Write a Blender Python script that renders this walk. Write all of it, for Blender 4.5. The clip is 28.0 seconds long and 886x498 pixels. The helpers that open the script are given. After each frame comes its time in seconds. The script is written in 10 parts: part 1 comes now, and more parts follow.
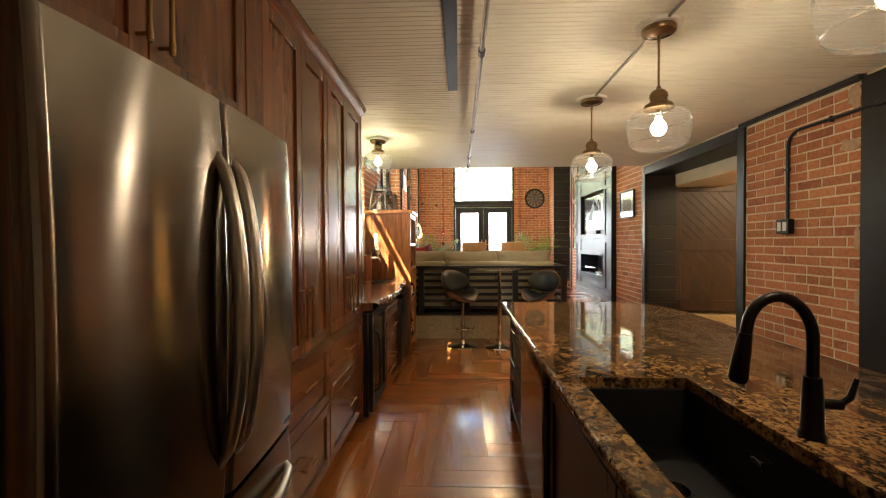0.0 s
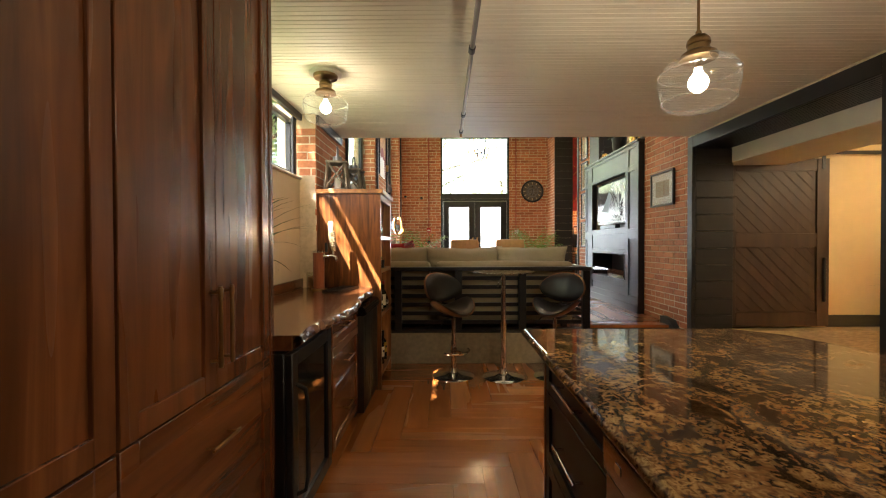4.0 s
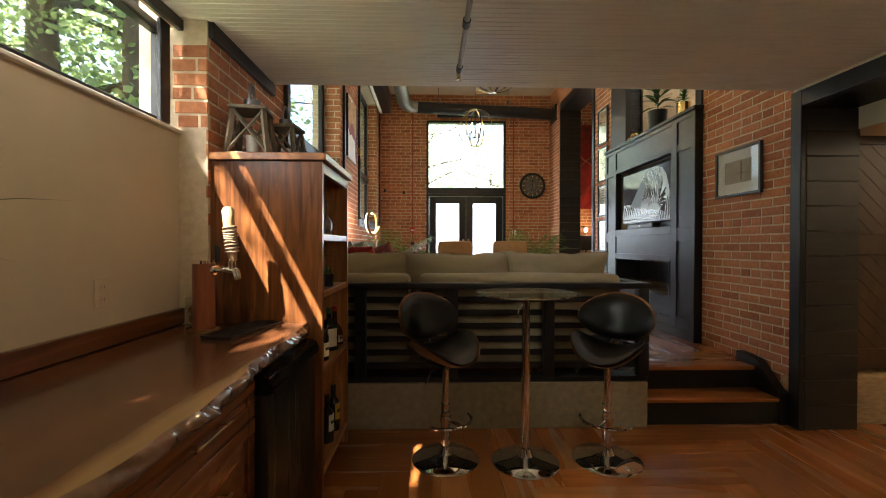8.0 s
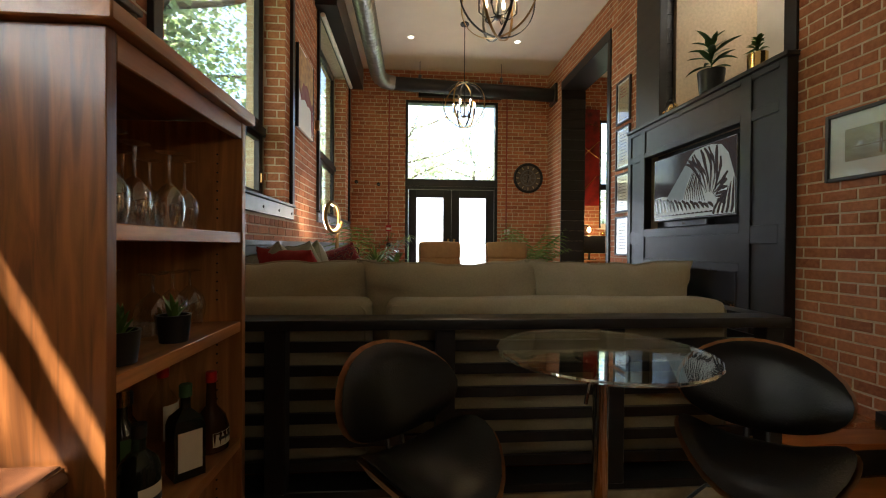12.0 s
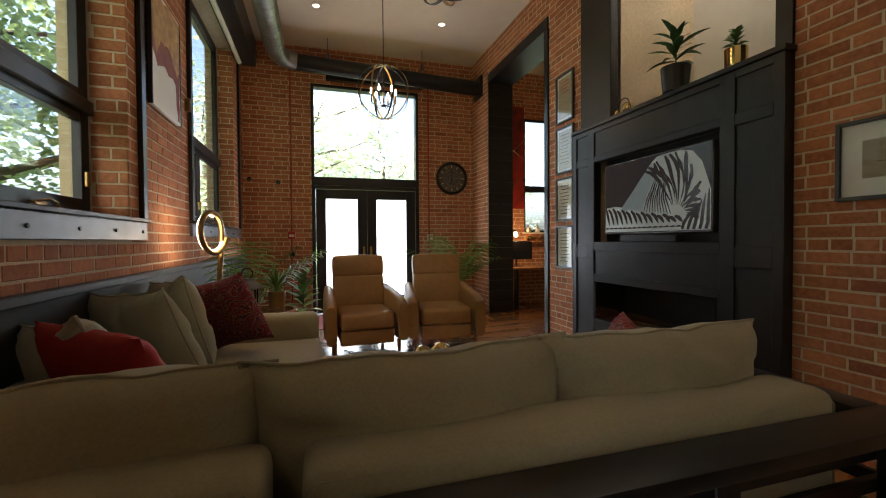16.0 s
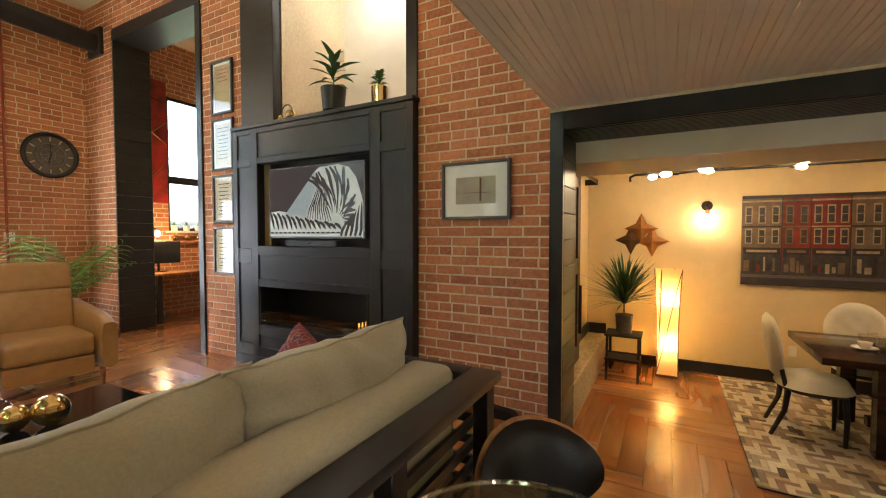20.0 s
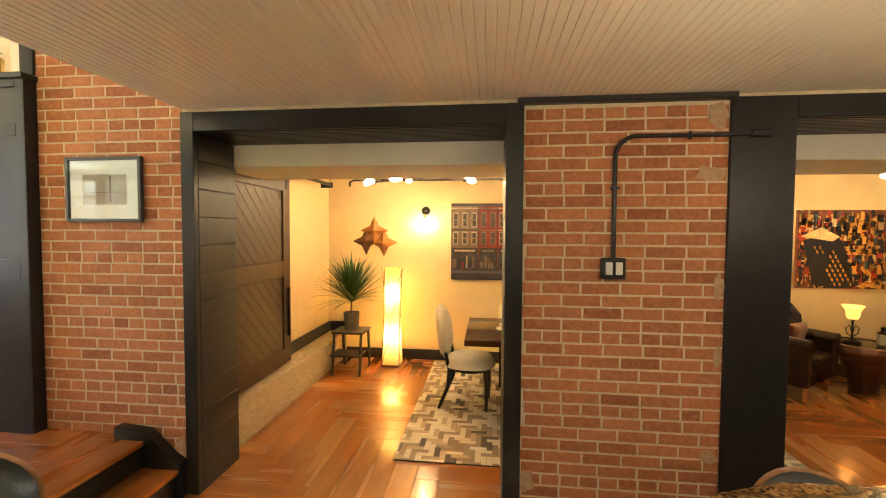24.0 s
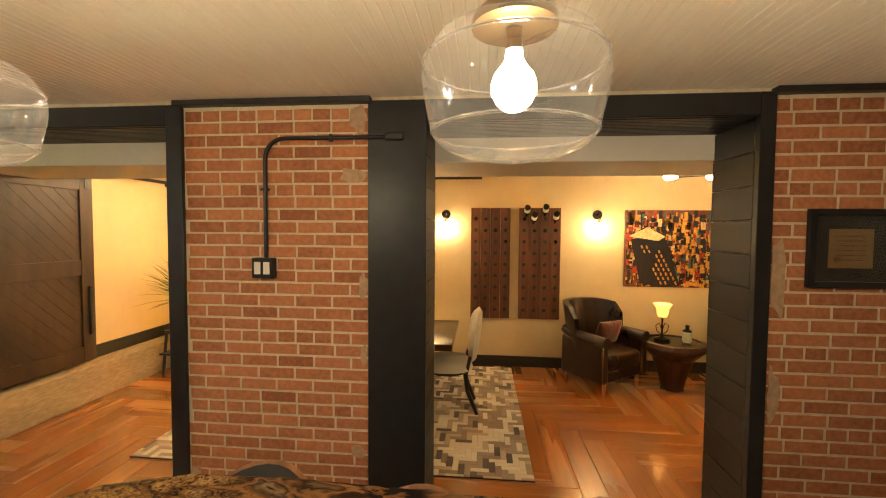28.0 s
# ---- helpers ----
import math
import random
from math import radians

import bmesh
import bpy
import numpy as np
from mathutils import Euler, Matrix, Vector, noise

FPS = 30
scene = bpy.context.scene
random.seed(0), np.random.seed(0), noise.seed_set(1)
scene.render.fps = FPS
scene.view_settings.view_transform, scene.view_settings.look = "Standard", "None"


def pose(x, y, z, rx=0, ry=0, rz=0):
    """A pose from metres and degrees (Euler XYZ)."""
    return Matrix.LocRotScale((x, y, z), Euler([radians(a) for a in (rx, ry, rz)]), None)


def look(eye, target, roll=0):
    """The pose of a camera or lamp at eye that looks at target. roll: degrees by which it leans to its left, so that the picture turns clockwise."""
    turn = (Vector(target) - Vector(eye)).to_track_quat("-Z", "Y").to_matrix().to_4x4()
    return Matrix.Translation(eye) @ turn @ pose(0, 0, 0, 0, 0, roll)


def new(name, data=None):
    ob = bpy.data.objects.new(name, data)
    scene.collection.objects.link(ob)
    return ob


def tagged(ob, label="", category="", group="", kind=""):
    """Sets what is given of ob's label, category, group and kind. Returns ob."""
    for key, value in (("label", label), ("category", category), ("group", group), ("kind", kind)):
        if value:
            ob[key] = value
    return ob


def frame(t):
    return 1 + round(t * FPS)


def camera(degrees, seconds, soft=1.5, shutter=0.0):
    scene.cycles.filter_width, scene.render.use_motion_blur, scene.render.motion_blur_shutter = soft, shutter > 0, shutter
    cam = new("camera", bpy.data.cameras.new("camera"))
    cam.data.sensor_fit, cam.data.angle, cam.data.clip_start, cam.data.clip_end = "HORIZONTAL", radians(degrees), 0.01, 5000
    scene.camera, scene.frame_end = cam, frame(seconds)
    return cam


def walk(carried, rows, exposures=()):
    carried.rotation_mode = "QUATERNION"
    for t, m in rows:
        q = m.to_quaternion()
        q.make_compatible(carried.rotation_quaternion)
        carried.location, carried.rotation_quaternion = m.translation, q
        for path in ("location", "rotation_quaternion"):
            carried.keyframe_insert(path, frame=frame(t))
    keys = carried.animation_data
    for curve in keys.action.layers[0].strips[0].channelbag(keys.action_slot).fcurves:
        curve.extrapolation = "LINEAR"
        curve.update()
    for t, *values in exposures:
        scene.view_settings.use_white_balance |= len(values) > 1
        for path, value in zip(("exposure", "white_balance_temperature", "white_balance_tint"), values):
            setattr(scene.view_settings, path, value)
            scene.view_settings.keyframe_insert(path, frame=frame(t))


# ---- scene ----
cam = camera(93.4, 28.0, soft=1.1)
PATH = [
    (0, (0.171, -0.302, 1.439), (0.093, 1.696, 1.408), -0.3),
    (0.5, (0.162, -0.141, 1.426), (0.106, 1.858, 1.398), -0.4),
    (1, (0.136, 0.028, 1.413), (0.092, 2.027, 1.388), -0.5),
    (1.5, (0.117, 0.219, 1.392), (0.076, 2.218, 1.37), -0.4),
    (2, (0.108, 0.407, 1.368), (0.072, 2.406, 1.348), -0.3),
    (2.5, (0.122, 0.609, 1.372), (0.093, 2.608, 1.349), -0.3),
    (3, (0.132, 0.802, 1.363), (0.107, 2.801, 1.34), -0.4),
    (3.5, (0.148, 1.013, 1.356), (0.125, 3.013, 1.331), -0.3),
    (5.5, (0.122, 1.820, 1.35), (0.141, 3.820, 1.327), -0.1),
    (6, (0.12, 2.017, 1.34), (0.147, 4.017, 1.325), -0.1),
    (6.5, (0.121, 2.21, 1.37), (0.154, 4.209, 1.349), -0.1),
    (7, (0.127, 2.425, 1.37), (0.164, 4.424, 1.351), -0.2),
    (7.5, (0.125, 2.618, 1.373), (0.169, 4.618, 1.354), -0.0),
    (8, (0.125, 2.824, 1.37), (0.179, 4.823, 1.352), 0.1),
    (8.5, (0.132, 3.023, 1.376), (0.194, 5.022, 1.357), 0.2),
    (9, (0.134, 3.211, 1.385), (0.213, 5.209, 1.367), 0.3),
    (9.5, (0.128, 3.382, 1.396), (0.22, 5.38, 1.377), 0.3),
    (10, (0.129, 3.548, 1.394), (0.223, 5.545, 1.375), 0.3),
    (10.5, (0.146, 3.73, 1.4), (0.246, 5.727, 1.38), 0.2),
    (11, (0.143, 3.901, 1.4), (0.27, 5.897, 1.382), 0.1),
    (11.5, (0.137, 4.062, 1.395), (0.282, 6.057, 1.377), 0.3),
    (12, (0.141, 4.205, 1.389), (0.289, 6.199, 1.372), 0.4),
    (12.5, (0.149, 4.346, 1.414), (0.300, 6.339, 1.391), 0.1),
    (14.5, (0.140, 4.826, 1.562), (0.441, 6.8, 1.527), -0.4),
    (15, (0.089, 4.936, 1.573), (0.461, 6.897, 1.538), -0.4),
    (15.5, (0.084, 5.051, 1.598), (0.538, 6.995, 1.56), -0.4),
    (16, (0.061, 5.153, 1.616), (0.641, 7.063, 1.575), -0.4),
    (16.5, (0.023, 5.234, 1.635), (0.760, 7.09, 1.593), -0.4),
    (17, (-0.013, 5.279, 1.666), (0.878, 7.067, 1.614), -0.6),
    (17.5, (-0.051, 5.312, 1.672), (1.009, 7.007, 1.619), -0.5),
    (18, (-0.072, 5.33, 1.676), (1.157, 6.907, 1.62), -0.4),
    (18.5, (-0.062, 5.325, 1.685), (1.317, 6.772, 1.624), -0.4),
    (19, (-0.046, 5.303, 1.69), (1.477, 6.598, 1.628), -0.2),
    (19.5, (-0.028, 5.273, 1.698), (1.626, 6.395, 1.631), -0.0),
    (20, (0.0, 5.221, 1.702), (1.761, 6.166, 1.633), -0.0),
    (20.5, (0.044, 5.156, 1.715), (1.891, 5.92, 1.641), 0.1),
    (21, (0.11, 5.052, 1.722), (2.02, 5.639, 1.644), 0.3),
    (21.5, (0.173, 4.938, 1.713), (2.126, 5.362, 1.637), 0.3),
    (22, (0.242, 4.796, 1.713), (2.217, 5.101, 1.637), 0.4),
    (22.5, (0.279, 4.624, 1.716), (2.264, 4.861, 1.644), 0.5),
    (24.5, (0.337, 3.687, 1.776), (2.324, 3.905, 1.697), 0.3),
    (25, (0.344, 3.433, 1.789), (2.33, 3.653, 1.709), 0.3),
    (25.5, (0.366, 3.174, 1.783), (2.352, 3.396, 1.704), 0.4),
    (26, (0.392, 2.917, 1.788), (2.378, 3.139, 1.708), 0.3),
    (26.5, (0.393, 2.665, 1.798), (2.379, 2.884, 1.713), 0.4),
    (27, (0.419, 2.429, 1.801), (2.406, 2.644, 1.719), 0.4),
    (27.5, (0.449, 2.181, 1.789), (2.437, 2.384, 1.702), 0.5),
    (28, (0.481, 1.939, 1.78), (2.471, 2.127, 1.694), 0.4),
]
walk(cam, [(t, look(eye, target, roll)) for t, eye, target, roll in PATH],
     [(0.0, 4.6, 6600, 10), (3.0, 4.35, 6500, 10), (6.0, 3.7, 6200, 10), (8.0, 3.4, 6100, 10), (11.0, 3.2, 6100, 10), (12.5, 2.9, 6150, 10), (15.0, 2.6, 6250, 10), (17.0, 2.6, 6250, 10), (19.0, 3.32, 6300, 10),
      (20.0, 4.08, 6300, 10), (21.0, 4.5, 6300, 10), (22.0, 4.85, 6400, 10), (24.5, 4.92, 7200, 10), (28.0, 4.98, 7250, 10)])


# ---- small modelling kit ----
def bm_box(x0, x1, y0, y1, z0, z1, bevel=0.0, seg=1):
    bm = bmesh.new()
    bmesh.ops.create_cube(bm, size=1.0)
    for v in bm.verts:
        v.co = Vector((x0 + (v.co.x + 0.5) * (x1 - x0), y0 + (v.co.y + 0.5) * (y1 - y0), z0 + (v.co.z + 0.5) * (z1 - z0)))
    if bevel:
        bmesh.ops.bevel(bm, geom=bm.edges[:], offset=bevel, segments=seg, affect="EDGES", profile=0.6)
    return bm


def bm_cyl(r, z0, z1, n=20, x=0.0, y=0.0, r2=None, bevel=0.0):
    bm = bmesh.new()
    bmesh.ops.create_cone(bm, cap_ends=True, segments=n, radius1=r, radius2=r if r2 is None else r2, depth=z1 - z0)
    bmesh.ops.translate(bm, verts=bm.verts, vec=(x, y, (z0 + z1) / 2))
    if bevel:
        rim = [e for e in bm.edges if abs(e.verts[0].co.z - e.verts[1].co.z) < 1e-6]
        bmesh.ops.bevel(bm, geom=rim, offset=bevel, segments=2, affect="EDGES")
    return bm


def bm_lathe(profile, n=24, x=0.0, y=0.0, z=0.0):
    """A turned shape from (radius, height) pairs."""
    bm = bmesh.new()
    rings = []
    for r, h in profile:
        if r < 1e-5:
            rings.append([bm.verts.new((x, y, z + h))])
        else:
            rings.append([bm.verts.new((x + r * math.cos(2 * math.pi * i / n), y + r * math.sin(2 * math.pi * i / n), z + h)) for i in range(n)])
    for a, b in zip(rings, rings[1:]):
        for i in range(n):
            j = (i + 1) % n
            if len(a) == 1 and len(b) == 1:
                continue
            if len(a) == 1:
                bm.faces.new((a[0], b[j], b[i]))
            elif len(b) == 1:
                bm.faces.new((a[i], a[j], b[0]))
            else:
                bm.faces.new((a[i], a[j], b[j], b[i]))
    bmesh.ops.recalc_face_normals(bm, faces=bm.faces)
    return bm


def bm_tube(points, r, n=8, closed=False, flat=None):
    """A rod along points; r may be one radius or one for each point; flat squashes it along world z."""
    bm = bmesh.new()
    pts = [Vector(p) for p in points]
    rings = []
    up = Vector((0, 0, 1))
    last = None
    for i, p in enumerate(pts):
        a = pts[(i - 1) % len(pts)] if closed or i else pts[i]
        b = pts[(i + 1) % len(pts)] if closed or i + 1 < len(pts) else pts[i]
        t = (b - a).normalized() if (b - a).length > 1e-9 else Vector((0, 0, 1))
        if last is None:
            side = t.cross(up) if abs(t.z) < 0.95 else t.cross(Vector((0, 1, 0)))
        else:
            side = last - t * last.dot(t)
        side.normalize()
        last = side.copy()
        other = t.cross(side)
        rad = r[i] if isinstance(r, (list, tuple)) else r
        ring = []
        for k in range(n):
            ang = 2 * math.pi * k / n
            off = side * math.cos(ang) * rad + other * math.sin(ang) * rad
            if flat:
                off.z *= flat
            ring.append(bm.verts.new(p + off))
        rings.append(ring)
    pairs = list(zip(rings, rings[1:])) + ([(rings[-1], rings[0])] if closed else [])
    for a, b in pairs:
        for k in range(n):
            bm.faces.new((a[k], a[(k + 1) % n], b[(k + 1) % n], b[k]))
    if not closed:
        bm.faces.new(rings[0][::-1])
        bm.faces.new(rings[-1])
    bmesh.ops.recalc_face_normals(bm, faces=bm.faces)
    return bm


def bm_grid(fn, nu, nv, thick=0.0, close_u=False):
    """A sheet fn(u, v) -> point for u, v in 0..1, with thickness along its normals."""
    bm = bmesh.new()
    rows = [[bm.verts.new(fn(i / nu, j / nv)) for j in range(nv + 1)] for i in range(nu if close_u else nu + 1)]
    cnt = len(rows)
    for i in range(nu):
        for j in range(nv):
            a, b = rows[i], rows[(i + 1) % cnt]
            bm.faces.new((a[j], b[j], b[j + 1], a[j + 1]))
    bmesh.ops.recalc_face_normals(bm, faces=bm.faces)
    if thick:
        bmesh.ops.solidify(bm, geom=bm.faces[:], thickness=thick)
    return bm


def bm_prism(outline, z0, z1, axis="z"):
    """An outline of (a, b) pairs drawn out from z0 to z1 along an axis."""
    bm = bmesh.new()

    def at(a, b, c):
        return {"z": (a, b, c), "x": (c, a, b), "y": (a, c, b)}[axis]

    low = [bm.verts.new(at(a, b, z0)) for a, b in outline]
    high = [bm.verts.new(at(a, b, z1)) for a, b in outline]
    bm.faces.new(low)
    bm.faces.new(high)
    for i in range(len(outline)):
        j = (i + 1) % len(outline)
        bm.faces.new((low[i], low[j], high[j], high[i]))
    bmesh.ops.recalc_face_normals(bm, faces=bm.faces)
    return bm


def pillow_rim(u, v, w, h, wrinkle, seed):
    """A point (x, z) of a cushion's outline sheet: sides drawn in, corners drawn out, the seam slightly wavy."""
    cu = 1 - 0.075 * (1 - abs(v) ** 2.2) * abs(u) ** 3
    cv = 1 - 0.085 * (1 - abs(u) ** 2.2) * abs(v) ** 3
    wob = wrinkle * (noise.noise(Vector((u * 2.3 + seed * 7.1, v * 2.9, 3.0 + seed))) + 0.5 * noise.noise(Vector((u * 6.1, v * 6.7 + seed * 3.3, 9.0))))
    return u * cu * w / 2, (v * cv + 1) * h / 2 + 0.55 * wob


def bm_pillow(w, d, h, puff=1.0, n=26, seed=0, wrinkle=0.006):
    """A stuffed cushion, w wide (x), d thick (y), h high (z), with a pinched seam, drawn-out corners and creases running in from the seam; its base is at z = 0."""
    bm = bmesh.new()
    rng = random.Random(seed * 31 + 7)
    creases = [(k, rng.uniform(-0.75, 0.75), rng.uniform(0.05, 0.11), rng.uniform(0.25, 0.6), rng.uniform(0.5, 1.0), rng.uniform(-0.35, 0.35)) for k in (0, 0, 0, 1, 1, 1, 2, 2, 3, 3)]
    grids = []
    for sgn in (-1, 1):
        g = []
        for i in range(n + 1):
            row = []
            for j in range(n + 1):
                u, v = i / n * 2 - 1, j / n * 2 - 1
                edge = max(0.0, (1 - abs(u) ** 3.2) * (1 - abs(v) ** 3.2)) ** 0.55
                dent = 0.0
                for side, c, wide, deep, amp, slant in creases:
                    along, away = ((u, 1 - v), (u, 1 + v), (v, 1 - u), (v, 1 + u))[side]
                    dent += amp * math.exp(-((along - c - slant * away) / wide) ** 2) * math.exp(-(away / deep) ** 2)
                corner = math.exp(-((1 - abs(u)) ** 2 + (1 - abs(v)) ** 2) / 0.16)
                star = corner * math.sin(9.0 * math.atan2(1 - abs(v) + 1e-6, 1 - abs(u) + 1e-6) + seed)
                swell = noise.noise(Vector((u * 1.9 + seed * 3.7, v * 2.1, sgn * 4.0 + seed)))
                thick = d / 2 * edge * puff * (1 + 0.10 * swell) - wrinkle * edge * (1.15 * dent - 0.55 * star)
                x, z = pillow_rim(u, v, w, h, wrinkle, seed)
                row.append((x, sgn * max(0.0, thick), z))
            g.append(row)
        grids.append(g)
    verts = {}

    def vert(s, i, j):
        key = (s if 0 < i < n and 0 < j < n else 0, i, j)
        if key not in verts:
            verts[key] = bm.verts.new(grids[s][i][j] if key[0] == s and 0 < i < n and 0 < j < n else (grids[0][i][j][0], 0.0, grids[0][i][j][2]))
        return verts[key]

    for s in (0, 1):
        for i in range(n):
            for j in range(n):
                bm.faces.new((vert(s, i, j), vert(s, i + 1, j), vert(s, i + 1, j + 1), vert(s, i, j + 1)))
    bmesh.ops.recalc_face_normals(bm, faces=bm.faces)
    return bm


def bm_join(*bms):
    """Several shapes as one mesh."""
    out = bmesh.new()
    tmp = bpy.data.meshes.new("tmp")
    for b in bms:
        b.to_mesh(tmp)
        out.from_mesh(tmp)
        b.free()
    bpy.data.meshes.remove(tmp)
    return out


def moved(bm, m):
    bm.transform(m)
    return bm


def mesh_of(name, bm, material, smooth=None):
    me = bpy.data.meshes.new(name)
    bm.normal_update()
    if smooth:
        lim = radians(smooth)
        for f in bm.faces:
            f.smooth = True
        for e in bm.edges:
            if len(e.link_faces) == 2:
                e.smooth = e.calc_face_angle(0.0) < lim
    bm.to_mesh(me)
    bm.free()
    me.materials.append(material)
    return me


def part(name, bm, material, parent, label="", smooth=38):
    ob = new(name, mesh_of(name, bm, material, smooth))
    ob.parent = parent
    if label:
        ob["label"] = label
    return ob


def thing(name, label, category, at=(0, 0, 0), rz=0.0, group="", kind=""):
    ob = new(name)
    ob.empty_display_size = 0.1
    ob.matrix_basis = pose(*at, 0, 0, rz)
    return tagged(ob, label, category, group, kind)


def solid(name, bm, material, label, category, group="", kind="", at=(0, 0, 0), rz=0.0, smooth=38):
    """A thing that is one mesh."""
    ob = new(name, mesh_of(name, bm, material, smooth))
    ob.matrix_basis = pose(*at, 0, 0, rz)
    return tagged(ob, label, category, group, kind)


def setting(name, bm, material, label, category, smooth=None):
    return solid(name, bm, material, label, category, kind="structure", smooth=smooth)


# ---- daylight, lamps and exposure ----
SUN_WAY = Vector((0.51, 0.62, -1.0)).normalized()
sky_world = bpy.data.worlds.new("sky")
scene.world = sky_world
sky_world.use_nodes = True
sky = sky_world.node_tree.nodes.new("ShaderNodeTexSky")
sky.sky_type = "NISHITA"
sky.sun_disc = False
sky.sun_elevation = math.asin(-SUN_WAY.z)
sky.sun_rotation = math.atan2(-SUN_WAY.x, -SUN_WAY.y)
sky.air_density, sky.dust_density = 1.0, 6.0
back = sky_world.node_tree.nodes["Background"]
back.inputs["Strength"].default_value = 0.15
sky_world.node_tree.links.new(sky.outputs[0], back.inputs["Color"])
sun = new("sun", bpy.data.lights.new("sun", "SUN"))
sun.data.energy, sun.data.angle, sun.data.color = 4.2, radians(0.6), (1.0, 0.93, 0.82)
sun.matrix_basis = look((-8, -12, 20), Vector((-8, -12, 20)) + SUN_WAY)
for x in (0.4915, 1.3485):      # daylight in the two glass panels of the entrance doors
    door_sky = new("door_skylight", bpy.data.lights.new("door_skylight", "AREA"))
    door_sky.data.shape, door_sky.data.size, door_sky.data.size_y = "RECTANGLE", 0.53, 1.68
    door_sky.data.energy, door_sky.data.color = 2.4, (0.93, 0.97, 1.0)
    door_sky.matrix_basis = look((x, 12.562, 1.495), (x, 8.0, 1.495))
LAMP_PENDANT = 0.33
LAMP_BAR = 0.23
FILL_LANDING = 1.3
LAMP_GLOBE = 3.0
LAMP_LOOP = 0.45
LAMP_DINING = 0.115
LAMP_SCONCE = 0.020
LAMP_FLOOR = 0.105
LAMP_TABLE = 0.11
LAMP_LOUNGE = 0.03


def bulb_light(at, watts, color=(1.0, 0.60, 0.26), radius=0.03):
    lamp = new("bulb_light", bpy.data.lights.new("bulb_light", "POINT"))
    lamp.data.energy, lamp.data.color, lamp.data.shadow_soft_size = watts, color, radius
    lamp.location = at
    return lamp


# ---- materials ----
def mat(name, color, rough=0.5, metal=0.0, grain=None, amount=0.25, stretch=(1, 1, 1), bump=0.0, bump_scale=60.0, rough_var=0.1, second=None, island=0.0, spec=0.5, coat=0.0, sheen=0.0, trans=0.0, emit=None, power=0.0, ior=1.45, mottle=1.2):
    """A surface with variation at two scales: broad mottling and fine grain, a fine relief and uneven gloss."""
    m = bpy.data.materials.new(name)
    m.use_nodes = True
    nt = m.node_tree
    b = nt.nodes["Principled BSDF"]
    b.inputs["Roughness"].default_value = rough
    b.inputs["Metallic"].default_value = metal
    b.inputs["Specular IOR Level"].default_value = spec
    b.inputs["IOR"].default_value = ior
    b.inputs["Coat Weight"].default_value = coat
    b.inputs["Coat Roughness"].default_value = 0.12
    b.inputs["Sheen Weight"].default_value = sheen
    b.inputs["Transmission Weight"].default_value = trans
    b.inputs["Base Color"].default_value = (*color, 1)
    if emit:
        b.inputs["Emission Color"].default_value = (*emit, 1)
        b.inputs["Emission Strength"].default_value = power
    if grain:
        co = nt.nodes.new("ShaderNodeTexCoord")
        mp = nt.nodes.new("ShaderNodeMapping")
        mp.inputs["Scale"].default_value = stretch
        nt.links.new(co.outputs["Object"], mp.inputs["Vector"])
        if island:
            ge = nt.nodes.new("ShaderNodeNewGeometry")
            oi = nt.nodes.new("ShaderNodeObjectInfo")
            su = nt.nodes.new("ShaderNodeMath")
            nt.links.new(ge.outputs["Random Per Island"], su.inputs[0])
            nt.links.new(oi.outputs["Random"], su.inputs[1])
            fr = nt.nodes.new("ShaderNodeMath")
            fr.operation = "FRACT"
            nt.links.new(su.outputs[0], fr.inputs[0])
            far = nt.nodes.new("ShaderNodeVectorMath")
            far.operation = "SCALE"
            far.inputs[0].default_value = (31.0, 17.0, 23.0)
            nt.links.new(fr.outputs[0], far.inputs["Scale"])
            nt.links.new(far.outputs[0], mp.inputs["Location"])
        n1 = nt.nodes.new("ShaderNodeTexNoise")
        n1.inputs["Scale"].default_value = grain
        n1.inputs["Detail"].default_value = 6
        nt.links.new(mp.outputs[0], n1.inputs["Vector"])
        n2 = nt.nodes.new("ShaderNodeTexNoise")
        n2.inputs["Scale"].default_value = mottle
        n2.inputs["Detail"].default_value = 3
        nt.links.new(mp.outputs[0], n2.inputs["Vector"])
        add = nt.nodes.new("ShaderNodeMath")
        add.operation = "MULTIPLY_ADD"
        nt.links.new(n1.outputs["Fac"], add.inputs[0])
        add.inputs[1].default_value = 0.55
        half = nt.nodes.new("ShaderNodeMath")
        half.operation = "MULTIPLY"
        half.inputs[1].default_value = 0.45
        nt.links.new(n2.outputs["Fac"], half.inputs[0])
        nt.links.new(half.outputs[0], add.inputs[2])
        fac = add.outputs[0]
        if island:
            of = nt.nodes.new("ShaderNodeMath")
            of.operation = "MULTIPLY_ADD"
            nt.links.new(fr.outputs[0], of.inputs[0])
            of.inputs[1].default_value = island
            shift = nt.nodes.new("ShaderNodeMath")
            shift.operation = "SUBTRACT"
            nt.links.new(fac, shift.inputs[0])
            shift.inputs[1].default_value = island * 0.5
            nt.links.new(shift.outputs[0], of.inputs[2])
            fac = of.outputs[0]
        ramp = nt.nodes.new("ShaderNodeValToRGB")
        dark = second or tuple(c * (1 - amount) for c in color)
        light = tuple(min(1.0, c * (1 + amount)) for c in color)
        ramp.color_ramp.elements[0].position, ramp.color_ramp.elements[0].color = 0.3, (*dark, 1)
        ramp.color_ramp.elements[1].position, ramp.color_ramp.elements[1].color = 0.7, (*light, 1)
        nt.links.new(fac, ramp.inputs["Fac"])
        nt.links.new(ramp.outputs["Color"], b.inputs["Base Color"])
        rr = nt.nodes.new("ShaderNodeMapRange")
